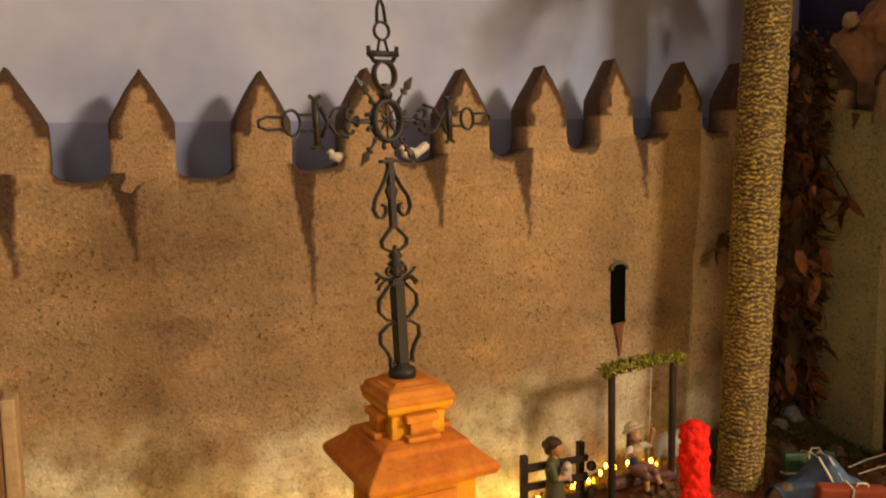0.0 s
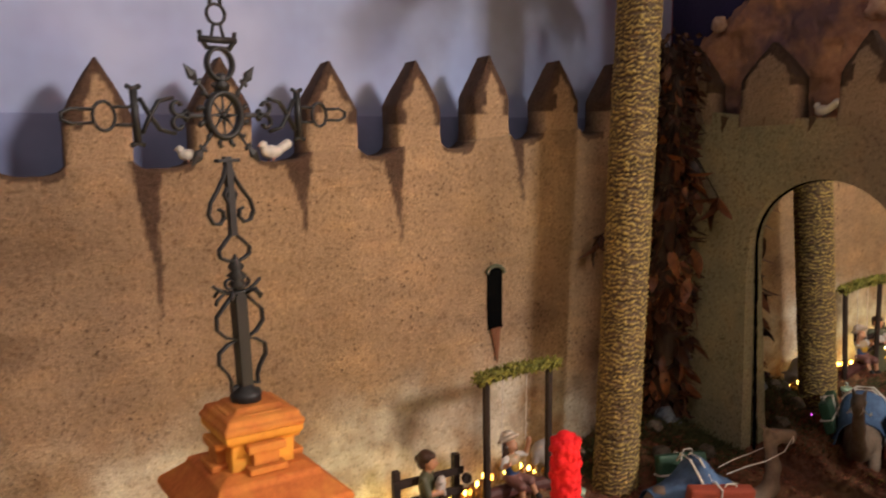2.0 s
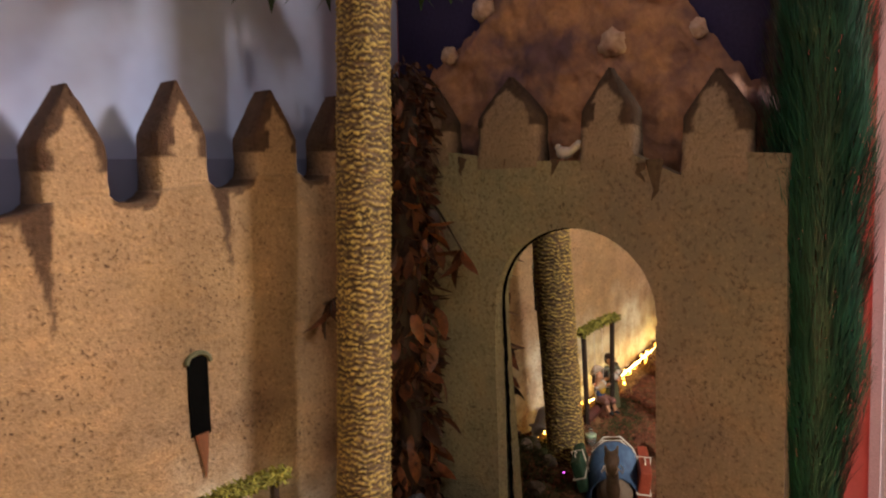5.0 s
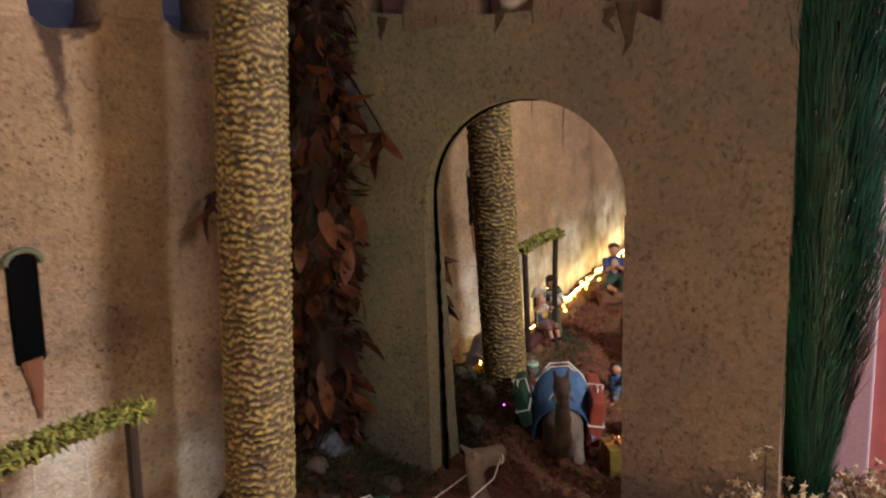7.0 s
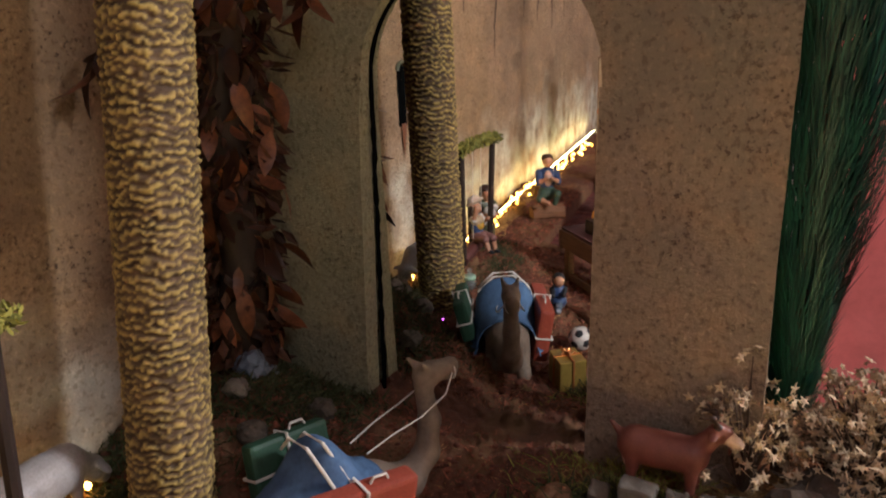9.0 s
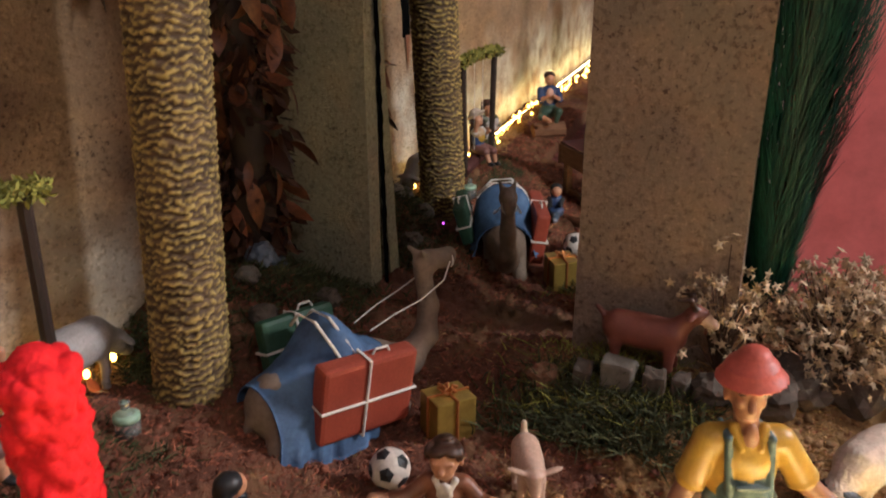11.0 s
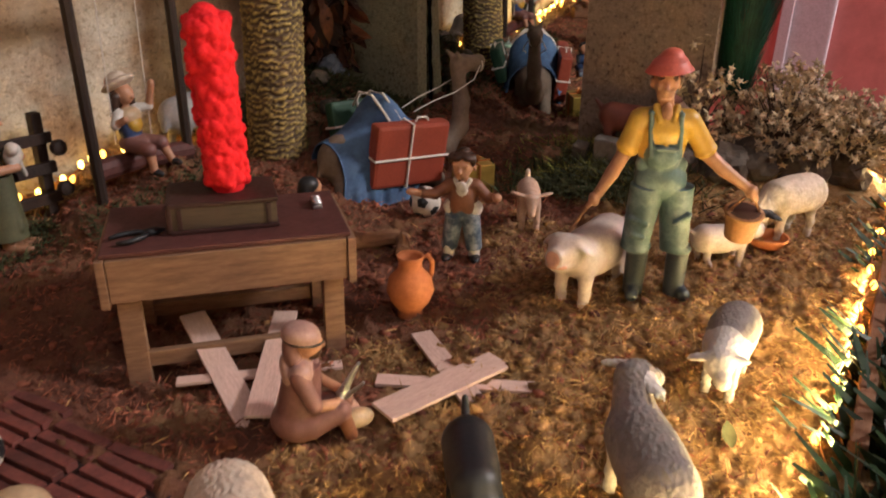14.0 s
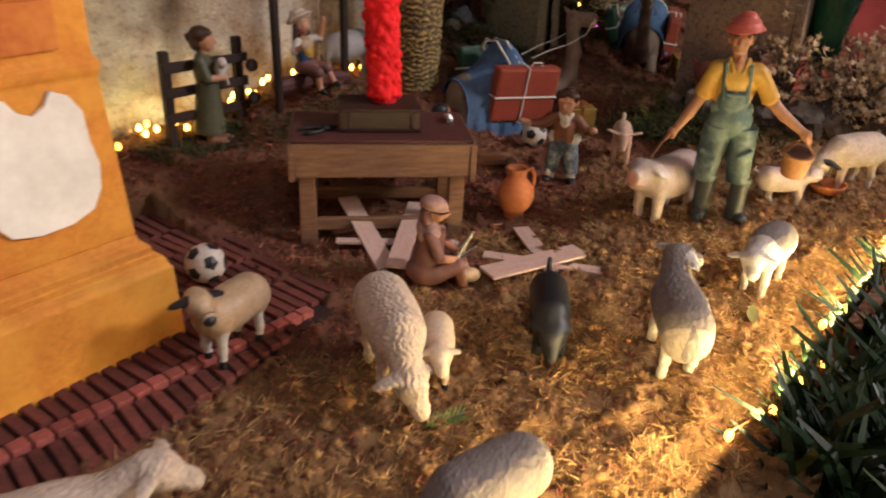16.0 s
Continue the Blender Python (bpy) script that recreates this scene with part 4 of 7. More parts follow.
bm = bmesh.new()
lathe(bm, [(.0105, -.0045), (.0115, .002), (.0105, .0045), (.0065, .006), (.006, .009)], 16)
part("foot", bm, M_IRON, CROSS, smooth=True)
bm = bmesh.new()
box(bm, -.0045, -.0045, .004, .0045, .0045, .078, .0006)
part("shaft", bm, M_IRON, CROSS)
for s in (1, -1):
    iron("side_scroll", [[(s * .006, 0, .010), (s * .011, 0, .007), (s * .0105, 0, .014), (s * .013, 0, .020), (s * .019, 0, .028), (s * .0185, 0, .036), (s * .011, 0, .041), (s * .004, 0, .043),
                          (s * .012, 0, .046), (s * .0185, 0, .053), (s * .018, 0, .062), (s * .011, 0, .069), (s * .005, 0, .075)]], 0.0013, 2.0)
    iron("collar_leaf", [[(s * .002, 0, .075), (s * .010, 0, .078), (s * .016, 0, .074), (s * .018, 0, .070)], [(s * .006, 0, .076), (s * .014, 0, .080), (s * .019, 0, .084)],
                         [(s * .004, .004, .076), (s * .009, .009, .079), (s * .012, .012, .074)], [(s * .004, -.004, .076), (s * .009, -.009, .079), (s * .012, -.012, .074)]], 0.0014, 1.2)
    iron("collar_scroll", [scroll(s * .006, .084, .0045, 200, 1.1, s)], 0.001, 2.0)
    iron("lyre", [[(s * .001, 0, .099), (s * .006, 0, .100), (s * .0115, 0, .103), (s * .012, 0, .108), (s * .007, 0, .113), (s * .002, 0, .118), (s * .0015, 0, .122)]], 0.0013, 2.0)
    iron("heart_scroll", [[(s * .0015, 0, .166), (s * .004, 0, .158), (s * .0095, 0, .149), (s * .0155, 0, .141), (s * .0175, 0, .133), (s * .0145, 0, .127), (s * .0095, 0, .126), (s * .006, 0, .130),
                           (s * .0065, 0, .135), (s * .0095, 0, .136)], [(s * .001, 0, .152), (s * .0045, 0, .146), (s * .002, 0, .140), (s * .001, 0, .136)]], 0.0013, 2.0)
bm = bmesh.new()
lathe(bm, [(.003, .078), (.0065, .083), (.003, .086), (.0075, .089), (.0035, .092), (.006, .095), (.002, .101), (.001, .104)], 10)
part("knop", bm, M_IRON, CROSS, smooth=True)
bm = bmesh.new()
box(bm, -.0026, -.0026, .117, .0026, .0026, .172, .0005)
box(bm, -.0085, -.003, .168, .0085, .003, .1705, .0005)
part("upper_shaft", bm, M_IRON, CROSS)
HUB = 0.200
iron("hub_ring", [arc(0, HUB, .0125, .0150, 0, 360, 28)[:-1]], 0.0024, 2.0, True)
bm = bmesh.new()
for k in range(8):
    a = math.pi * k / 4
    tube(bm, [(0.003 * math.cos(a), 0, HUB + 0.003 * math.sin(a)), (.0075 * math.cos(a), 0, HUB + .009 * math.sin(a)), (.0122 * math.cos(a), 0, HUB + .0147 * math.sin(a))], [0.0015, 0.0007, 0.0012], 6)
part("spoke_wheel", bm, M_IRON, CROSS)
bm = bmesh.new()
bmesh.ops.create_icosphere(bm, subdivisions=2, radius=0.0028, matrix=Matrix.Translation((0, 0, HUB)))
part("boss", bm, M_IRON, CROSS, smooth=True)
for k in range(12):
    a = radians(30 * k + 15)
    c, s2 = math.cos(a), math.sin(a)
    iron("hub_leaf", [[(.0135 * c, 0, HUB + .016 * s2), (.0175 * c, 0, HUB + .020 * s2), (.0195 * c - .0015 * s2, 0, HUB + .022 * s2 + .0015 * c)]], 0.0018, 1.0)
for s, up in ((1, 1), (-1, 1), (1, -1), (-1, -1)):
    d = Vector((s * .62, 0, up * .78))
    q = Vector((0, 0, HUB))
    bm = bmesh.new()
    tube(bm, [q + d * .018, q + d * .030], 0.0012, 6)
    tube(bm, [q + d * .027, q + d * .029], [0.0035, 0.0035], 6, flat=0.6)
    tube(bm, [q + d * .029, q + d * .034, q + d * .043], [0.0012, 0.0040, 0.0002], 6, flat=0.5)
    part("arrow", bm, M_IRON, CROSS)
for s in (1, -1):
    bm = bmesh.new()
    tube(bm, [(s * .016, 0, HUB), (s * .027, 0, HUB)], 0.0018, 6)
    part("arm_bar", bm, M_IRON, CROSS)
    iron("arm_scroll", [[(s * .026, 0, HUB), (s * .028, 0, HUB + v * .004)] + scroll(s * .033, HUB + v * .0055, .0062, 200 if v > 0 else 160, 0.9 * v, s, 14) for v in (1, -1)] +
         [[(s * .036, 0, HUB + v * .0115), (s * .046, 0, HUB + v * .009), (s * .052, 0, HUB), (s * .058, 0, HUB - v * .011)] for v in (1, -1)], 0.0014, 1.8)
    bm = bmesh.new()
    tube(bm, [(s * .0615, 0, HUB - .0165), (s * .0615, 0, HUB + .0165)], 0.0026, 8)
    for v in (1, -1):
        tube(bm, [(s * .057, 0, HUB + v * .0185), (s * .0615, 0, HUB + v * .0165), (s * .066, 0, HUB + v * .0185)], 0.0016, 6)
    part("arm_bracket", bm, M_IRON, CROSS, smooth=True)
    iron("arm_loop", [arc(s * .081, HUB, .0068, .0088, 0, 360, 18)[:-1]], 0.0011, 1.6, True)
    iron("arm_link", [[(s * .063, 0, HUB + v * .0055), (s * .075, 0, HUB + v * .0055)] for v in (1, -1)], 0.0010, 1.4)
    iron("arm_tip", [[(s * .087, 0, HUB + .004), (s * .100, 0, HUB + .0045), (s * .106, 0, HUB + .002), (s * .106, 0, HUB - .002), (s * .100, 0, HUB - .0045), (s * .087, 0, HUB - .004)]], 0.0011, 1.6)
bm = bmesh.new()
lathe(bm, [(.004, HUB + .0165), (.006, HUB + .020), (.003, HUB + .023), (.005, HUB + .026), (.002, HUB + .028)], 10)
part("neck", bm, M_IRON, CROSS, smooth=True)
iron("top_ring", [arc(0, HUB + .034, .0095, .0105, 0, 360, 24)[:-1]], 0.0016, 2.2, True)
bm = bmesh.new()
tube(bm, [(-.0135, 0, HUB + .050), (.0135, 0, HUB + .050)], 0.0024, 8)
tube(bm, [(-.009, 0, HUB + .0445), (.009, 0, HUB + .0445)], 0.0015, 8)
for s in (1, -1):
    tube(bm, [(s * .013, 0, HUB + .0555), (s * .0125, 0, HUB + .050), (s * .0085, 0, HUB + .0445)], 0.0018, 6)
part("top_bracket", bm, M_IRON, CROSS, smooth=True)
iron("top_stem", [[(s * .0048, 0, HUB + .051), (s * .0026, 0, HUB + .060)] for s in (1, -1)], 0.0010, 1.4)
iron("top_loop", [arc(0, HUB + .0668, .0068, .0066, 0, 360, 18)[:-1]], 0.0011, 1.6, True)
iron("top_tip", [[(-.004, 0, HUB + .073), (-.003, 0, HUB + .084), (-.001, 0, HUB + .089), (.001, 0, HUB + .089), (.003, 0, HUB + .084), (.004, 0, HUB + .073)]], 0.0011, 1.6)


# ---- palm tree ----
def palm():
    o = thing("palm_tree", pose(0, 0, 0), "model palm tree with a ridged cord-wrapped golden brown trunk", "palm tree")
    z0, z1, nz, seg = 0.02, 0.80, 820, 84
    V, F, G = [], [], []
    for j in range(nz + 1):
        z = z0 + (z1 - z0) * j / nz
        cx, cy = 0.7265 + 0.038 * (z - 0.1), 0.722
        r0 = 0.0252 + 0.003 * math.exp(-(z - 0.02) / 0.03) + 0.0012 * fbm(z, 3, 0, 9)
        for i in range(seg):
            a = 2 * math.pi * i / seg
            ca, sa = math.cos(a), math.sin(a)
            # wound cords: rounded backs, sharp grooves, wandering and breaking off
            drift = 2.6 * fbm(ca * 2.0, sa * 2.0, z * 26, 1.0) + 1.5 * fbm(ca * 6, sa * 6, z * 60, 1.0)
            cord = abs(math.sin(z * math.pi / 0.0060 + drift)) ** 0.7
            fray = fbm(ca * 9, sa * 9, z * 150, 1.0)
            r = r0 + 0.0026 * cord + 0.0016 * fray
            G.append(min(1.0, max(0.0, (cord - 0.70) * 2.4 + 1.1 * fray - 0.05)))
            V.append((cx + r * ca, cy + r * sa, z))
    for j in range(nz):
        for i in range(seg):
            a, b = j * seg + i, j * seg + (i + 1) % seg
            F.append((a, b, b + seg, a + seg))
    t = new("trunk", raw("trunk", V, F, M_BARK, True))
    t.parent = o
    t.data.attributes.new("gilt", "FLOAT", "POINT").data.foreach_set("value", G)
    top = Vector((0.752, 0.722, 0.795))
    for k in range(19):
        a = 2 * math.pi * k / 19 + 0.35
        d = Vector((math.cos(a), math.sin(a), 0))
        reach = 0.09 if d.x > 0.2 else (0.165 if k % 2 else 0.13)
        spine = [top + d * reach * t + Vector((0, 0, 0.10 * t - 0.165 * t * t)) for t in [i / 10 for i in range(11)]]
        if any(p.y > 0.885 for p in spine) or any(p.x > 0.985 for p in spine):
            continue
        bm = bmesh.new()
        tube(bm, spine, [0.0028 * (1 - 0.08 * i) for i in range(11)], 5)
        side = d.cross(Vector((0, 0, 1)))
        for i in range(2, 11, 2):
            for s in (1, -1):
                p = spine[i]
                q = p + side * s * 0.030 + d * 0.034 + Vector((0, 0, -0.044))
                w = d * 0.013
                vs = [bm.verts.new(v) for v in (p - w, p + w, (p + q) / 2 + w * 0.9 + Vector((0, 0, 0.004)), q, (p + q) / 2 - w * 0.9 + Vector((0, 0, 0.004)))]
                bm.faces.new(vs)
        part("frond", bm, M_FROND, o, "dark green drooping frond")
    bm = bmesh.new()
    for k in range(14):
        a = 2 * math.pi * k / 14
        p = top + Vector((math.cos(a) * 0.025, math.sin(a) * 0.025, -0.004))
        tube(bm, [p, p + Vector((math.cos(a) * 0.012, math.sin(a) * 0.012, 0.012))], [0.007, 0.003], 6, flat=0.5)
    part("crown_base", bm, M_LOG, o, "cut brown frond stubs")


palm()


def leaf_mesh(name, L, w, curl, material, fold=0.25):
    bm = bmesh.new()
    prev = None
    for i in range(6):
        t = i / 5
        hw = w * max(0.0, math.sin(math.pi * min(1, 0.06 + 0.94 * t))) ** 0.8 * (0.5 if i in (0, 5) else 1)
        c = Vector((L * t, 0, curl * L * t * t))
        row = [bm.verts.new(c + Vector((0, s * hw, abs(s) * hw * fold))) for s in (-1, 0, 1)]
        if prev:
            for a in (0, 1):
                bm.faces.new((prev[a], prev[a + 1], row[a + 1], row[a]))
        prev = row
    return mesh_from(name, bm, material, True)


def dry_plant():
    """A climbing stem in the corner, thick with curled brown leaves."""
    o = thing("dry_leaf_creeper", pose(0.862, 0.778, ground_z(0.862, 0.778) - 0.01), "tall bundle of curled brown dry leaves in the corner", "dry plant")
    bm = bmesh.new()
    tube(bm, [(0.006 * math.sin(i), 0.005 * math.cos(1.7 * i), 0.052 * i) for i in range(11)], [0.021 - 0.0006 * i + 0.002 * math.sin(2.1 * i) for i in range(11)], 10)
    part("stem", bm, M_DARKWOOD, o, smooth=True)
    forms = [leaf_mesh("dry_leaf", 0.034 * s, 0.0075 * s, c, M_DRY) for s, c in ((1, .5), (1.15, -.35), (.85, .9), (1.0, -.8))]
    rnd = random.Random(5)
    for k in range(300):
        z = rnd.uniform(0.03, 0.52)
        a = rnd.uniform(0, 2 * math.pi)
        r = 0.020 + rnd.uniform(0, 0.020)
        q = new("leaf", forms[k % 4])
        q.parent = o
        q.matrix_basis = Matrix.Translation((r * math.cos(a), min(r * math.sin(a), 0.03), z)) @ pose(0, 0, 0, 0, rnd.uniform(20, 115), math.degrees(a) + rnd.uniform(-35, 35)) @ pose(0, 0, 0, rnd.uniform(-60, 60)) @ Matrix.Scale(rnd.uniform(0.6, 1.0), 4)
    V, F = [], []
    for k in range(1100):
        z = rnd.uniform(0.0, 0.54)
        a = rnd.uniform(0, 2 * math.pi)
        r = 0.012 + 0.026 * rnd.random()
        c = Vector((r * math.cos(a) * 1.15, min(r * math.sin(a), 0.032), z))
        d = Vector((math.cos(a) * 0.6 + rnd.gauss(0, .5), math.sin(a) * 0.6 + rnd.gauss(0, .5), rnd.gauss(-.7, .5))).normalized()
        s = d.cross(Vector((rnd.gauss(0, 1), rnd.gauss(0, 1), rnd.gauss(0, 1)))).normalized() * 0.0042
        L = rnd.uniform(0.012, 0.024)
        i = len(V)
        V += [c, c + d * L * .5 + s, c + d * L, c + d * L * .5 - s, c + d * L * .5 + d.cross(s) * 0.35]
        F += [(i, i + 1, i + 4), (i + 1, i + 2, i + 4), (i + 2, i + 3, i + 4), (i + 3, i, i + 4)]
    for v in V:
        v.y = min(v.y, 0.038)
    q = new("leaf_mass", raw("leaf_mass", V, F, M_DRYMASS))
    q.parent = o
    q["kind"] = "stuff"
    # sprigs that reach out over the wall and past the trunk
    for p, e in (((-.01, 0, .29), (-.095, .025, .27)), ((.01, -.01, .40), (.035, -.06, .32)), ((-.01, 0, .46), (-.03, .0, .50))):
        bm = bmesh.new()
        tube(bm, [p, tuple((a + b) / 2 + (0.008 if i == 2 else 0) for i, (a, b) in enumerate(zip(p, e))), e], [0.002, 0.0015, 0.001], 5)
        part("sprig", bm, M_DARKWOOD, o)
        for k in range(4):
            q = new("leaf", forms[k % 4])
            q.parent = o
            q.matrix_basis = Matrix.Translation(e) @ pose(0, 0, 0, 0, 40 + 20 * k, 60 + 95 * k) @ Matrix.Scale(1.15, 4)


dry_plant()


# ---- swing frame, fence, light string ----
def swing():
    o = thing("swing_frame", pose(0, 0, 0), "dark wooden swing frame with a mossy top bar", "swing")
    pa, pb = Vector((0.531, 0.726, ground_z(.531, .726) - 0.004)), Vector((0.623, 0.731, ground_z(.623, .731) - 0.004))
    for p, top in ((pa, Vector((0.525, 0.721, 0.208))), (pb, Vector((0.622, 0.731, 0.213)))):
        bm = bmesh.new()
        tube(bm, [p, (p + top) / 2, top], 0.0044, 8)
        part("post", bm, M_DARKWOOD, o)
    bm = bmesh.new()
    tube(bm, [(0.514, 0.720, 0.211), (0.57, 0.726, 0.216), (0.634, 0.732, 0.216)], 0.0045, 8)
    bar = part("top_bar", bm, M_DARKWOOD, o)
    V, F = [], []
    rnd = random.Random(3)
    for _ in range(1500):
        t = rnd.random()
        c = Vector((0.512 + 0.124 * t, 0.720 + 0.012 * t, 0.213 + 0.004 * math.sin(3 * t) + 0.002))
        d = Vector((rnd.gauss(0, 1), rnd.gauss(0, 1), rnd.gauss(0.2, 1))).normalized()
        c = c + Vector((d.x * 0.004, d.y * 0.009, d.z * 0.0055))
        e = c + Vector((rnd.gauss(0, 1), rnd.gauss(0, 1), rnd.gauss(0, 1))).normalized() * 0.006
        s = d.cross(e - c).normalized() * 0.0008
        k = len(V)
        V += [c - s, c + s, (c + e) / 2 + s * 1.5 + d * 0.001, e, (c + e) / 2 - s * 1.5]
        F += [(k, k + 1, k + 2, k + 4), (k + 2, k + 3, k + 4)]
    q = new("moss_cover", raw("moss_cover", V, F, M_MOSS))
    q.parent = bar
    tagged(q, "yellow-green dry moss")
    for dx in (0.0, 0.034):
        bm = bmesh.new()
        tube(bm, [(0.553 + dx, 0.728, 0.212), (0.553 + dx, 0.730, 0.088)], 0.0005, 5)
        part("rope", bm, M_CORD, o)
    bm = bmesh.new()
    tube(bm, [(0.535, 0.735, 0.069), (0.575, 0.733, 0.071), (0.625, 0.733, 0.067)], 0.0085, 10)
    part("seat", bm, M_TABLETOP, o, "dark red-brown log seat")


swing()


def fence():
    o = thing("rail_fence", pose(0, 0, 0), "small dark stained post and rail fence", "fence")
    for x, h in ((0.431, 0.113), (0.509, 0.118)):
        bm = bmesh.new()
        box(bm, x - 0.004, 0.757, 0.015, x + 0.004, 0.765, h, 0.0008)
        part("post", bm, M_DARKWOOD, o)
    for z, dz in ((0.099, 0.0), (0.077, -0.001), (0.052, 0.0)):
        bm = bmesh.new()
        box(bm, 0.424, 0.7535, z - 0.0045 + dz, 0.516, 0.7575, z + 0.0045 + dz, 0.0007, 0.0006)
        part("rail", bm, M_DARKWOOD, o)
    bm = bmesh.new()
    lathe(bm, [(0.002, 0.0), (0.0055, 0.001), (0.0065, 0.004), (0.0055, 0.007), (0.002, 0.008)], 14)
    for z in (0.092, 0.060):
        part("hub_block", bm.copy(), M_DARKWOOD, o, at=Matrix.Translation((0.515, 0.750, z)) @ pose(0, 0, 0, 90))
    bm.free()


fence()


def light_string(name, pts, n, spread, label, bright, side):
    o = thing(name, pose(0, 0, 0), label, "string lights")
    bm = bmesh.new()
    rnd = random.Random(8)
    path = [Vector((a + rnd.gauss(0, spread), b + rnd.gauss(0, spread), ground_z(a, b) + 0.004 + abs(rnd.gauss(0, spread * 0.7)))) for a, b in
            [(pts[0][0] + (pts[1][0] - pts[0][0]) * i / n, pts[0][1] + (pts[1][1] - pts[0][1]) * i / n) for i in range(n + 1)]]
    tube(bm, path, 0.0006, 5)
    part("wire", bm, M_COPPER, o)
    b1 = bmesh.new()
    bmesh.ops.create_icosphere(b1, subdivisions=2, radius=0.0024)
    for v in b1.verts:
        v.co.z *= 1.6
    me = mesh_from("bulb", b1, M_BULB, True)
    me2 = me.copy()
    me2.materials[0] = M_BULBDIM
    for k, p in enumerate(path):
        q = new("bulb", me if k % 3 and side > 0 else me2)
        q.parent, q.location = o, p + Vector((0, 0, 0.002 if side > 0 else -0.0025))


light_string("light_string", ((-0.55, 0.790), (0.70, 0.790)), 100, 0.008, "string of small warm lamps along the wall's foot", True, 1)
light_string("light_string", ((0.42, 0.200), (0.95, 0.201)), 14, 0.005, "string of small warm lamps along the board's edge", True, -1)


def tuft(name, x0, x1, y0, y1, n, L, w, material, label, category, zoff=0.0):
    return strands(name, n, lambda: (lambda x, y: (x, y, ground_z(x, y) + zoff))(random.uniform(x0, x1), random.gauss((y0 + y1) / 2, (y1 - y0) / 4)), L, w, material, label, category, 0.5, 1.5)


tuft("straw_bank", -0.1, 0.71, 0.770, 0.80, 7000, 0.013, 0.0008, M_STRAW, "golden straw heaped over the lamps by the wall", "straw")
tuft("moss_bank", 0.50, 0.66, 0.66, 0.73, 900, 0.009, 0.0007, M_GRASS, "patchy green moss round the swing", "moss")
tuft("moss_bank", 0.70, 0.80, 0.72, 0.82, 2200, 0.014, 0.0008, M_GRASS, "dark green moss round the palm foot", "moss")
tuft("moss_bank", 0.80, 0.93, 0.66, 0.80, 2600, 0.014, 0.0008, M_GRASS, "dark green moss in the corner", "moss")
tuft("moss_bank", 0.40, 0.50, 0.72, 0.78, 900, 0.009, 0.0007, M_GRASS, "patchy green moss round the fence", "moss")


# ---- carpenter's table and what lies on it ----
TAB = pose(0.502, 0.556, -0.011, 0, 0, -41.5)


def work_table():
    o = thing("work_table", TAB, "small wooden carpenter's table with a dark red top", "table")
    hl, hd, H = 0.0715, 0.040, 0.090
    bm = bmesh.new()
    box(bm, -hl, -hd, H - 0.003, hl, hd, H, 0.0008)
    part("tabletop", bm, M_TABLETOP, o)
    for y in (-hd, hd):
        bm = bmesh.new()
        box(bm, -hl + 0.003, y - 0.002, H - 0.030, hl - 0.003, y + 0.002, H - 0.0035, 0.0006)
        part("apron", bm, M_TABLEWOOD, o)
    for x in (-hl, hl):
        bm = bmesh.new()
        box(bm, x - 0.0025, -hd - 0.003, H - 0.033, x + 0.0025, hd + 0.003, H - 0.0032, 0.0006)
        part("end_board", bm, M_TABLEWOOD, o)
    for sx in (-1, 1):
        for sy in (-1, 1):
            bm = bmesh.new()
            box(bm, sx * 0.060 - 0.0065, sy * 0.033 - 0.0045, -0.006, sx * 0.060 + 0.0065, sy * 0.033 + 0.0045, H - 0.028, 0.0008, 0.0004)
            part("leg", bm, M_TABLEWOOD, o)
    for sy in (-1, 1):
        bm = bmesh.new()
        box(bm, -0.0535, sy * 0.033 - 0.0025, 0.012, 0.0535, sy * 0.033 + 0.0025, 0.022, 0.0006)
        part("stretcher", bm, M_TABLEWOOD, o)


work_table()


def on_table(x, y, rz=0.0, up=0.0):
    return TAB @ pose(x, y, 0.0902 + up, 0, 0, rz)


BOOK = thing("book_box", on_table(-0.001, 0.001, 0), "dark brown book-shaped box on the table", "box")
bm = bmesh.new()
box(bm, -0.031, -0.0212, 0.0025, 0.0310, 0.0212, 0.0165, 0.0006)
pages = part("page_block", bm, M_PAGES, BOOK)
for z in (0.0, 0.0165):
    bm = bmesh.new()
    box(bm, -0.032, -0.022, z, 0.032, 0.022, z + 0.0028, 0.0008)
    part("cover", bm, M_BOOK, BOOK)
bm = bmesh.new()
box(bm, -0.0335, -0.0215, 0.0005, -0.0302, 0.0215, 0.0185, 0.001)
part("spine", bm, M_BOOK, BOOK)
for s in (-1, 1):
    bm = bmesh.new()
    box(bm, s * 0.026 - 0.0015, -0.0222, 0.003, s * 0.026 + 0.0015, -0.0202, 0.016, 0.0004)
    part("clasp", bm, M_BOOK, pages)


def red_column():
    prims = []
    rnd = random.Random(21)
    for k in range(360):
        z = 0.005 + 0.098 * k / 360
        a = k * 2.4
        r = 0.0100
        prims.append(("e", (r * math.cos(a) + rnd.gauss(0, 0.001) - 0.010 * (z / 0.1) * 0.4, r * math.sin(a) + rnd.gauss(0, 0.001), z), (rnd.uniform(.0024, .0046),) * 3, "r"))
    prims += [("c", (0, 0, 0.0005), (-0.004, 0, 0.102), 0.0095, 0.009, "r")]
    o = new("red_coral_column", skin("red_coral_column", prims, {"r": M_RED}, cell=0.0009, blend=0.0008, rough=0.0004))
    o.matrix_world = on_table(0.003, 0.003, 0, 0.0195)
    tagged(o, "bright red knobbly crumpled column standing on the box", "ornament")


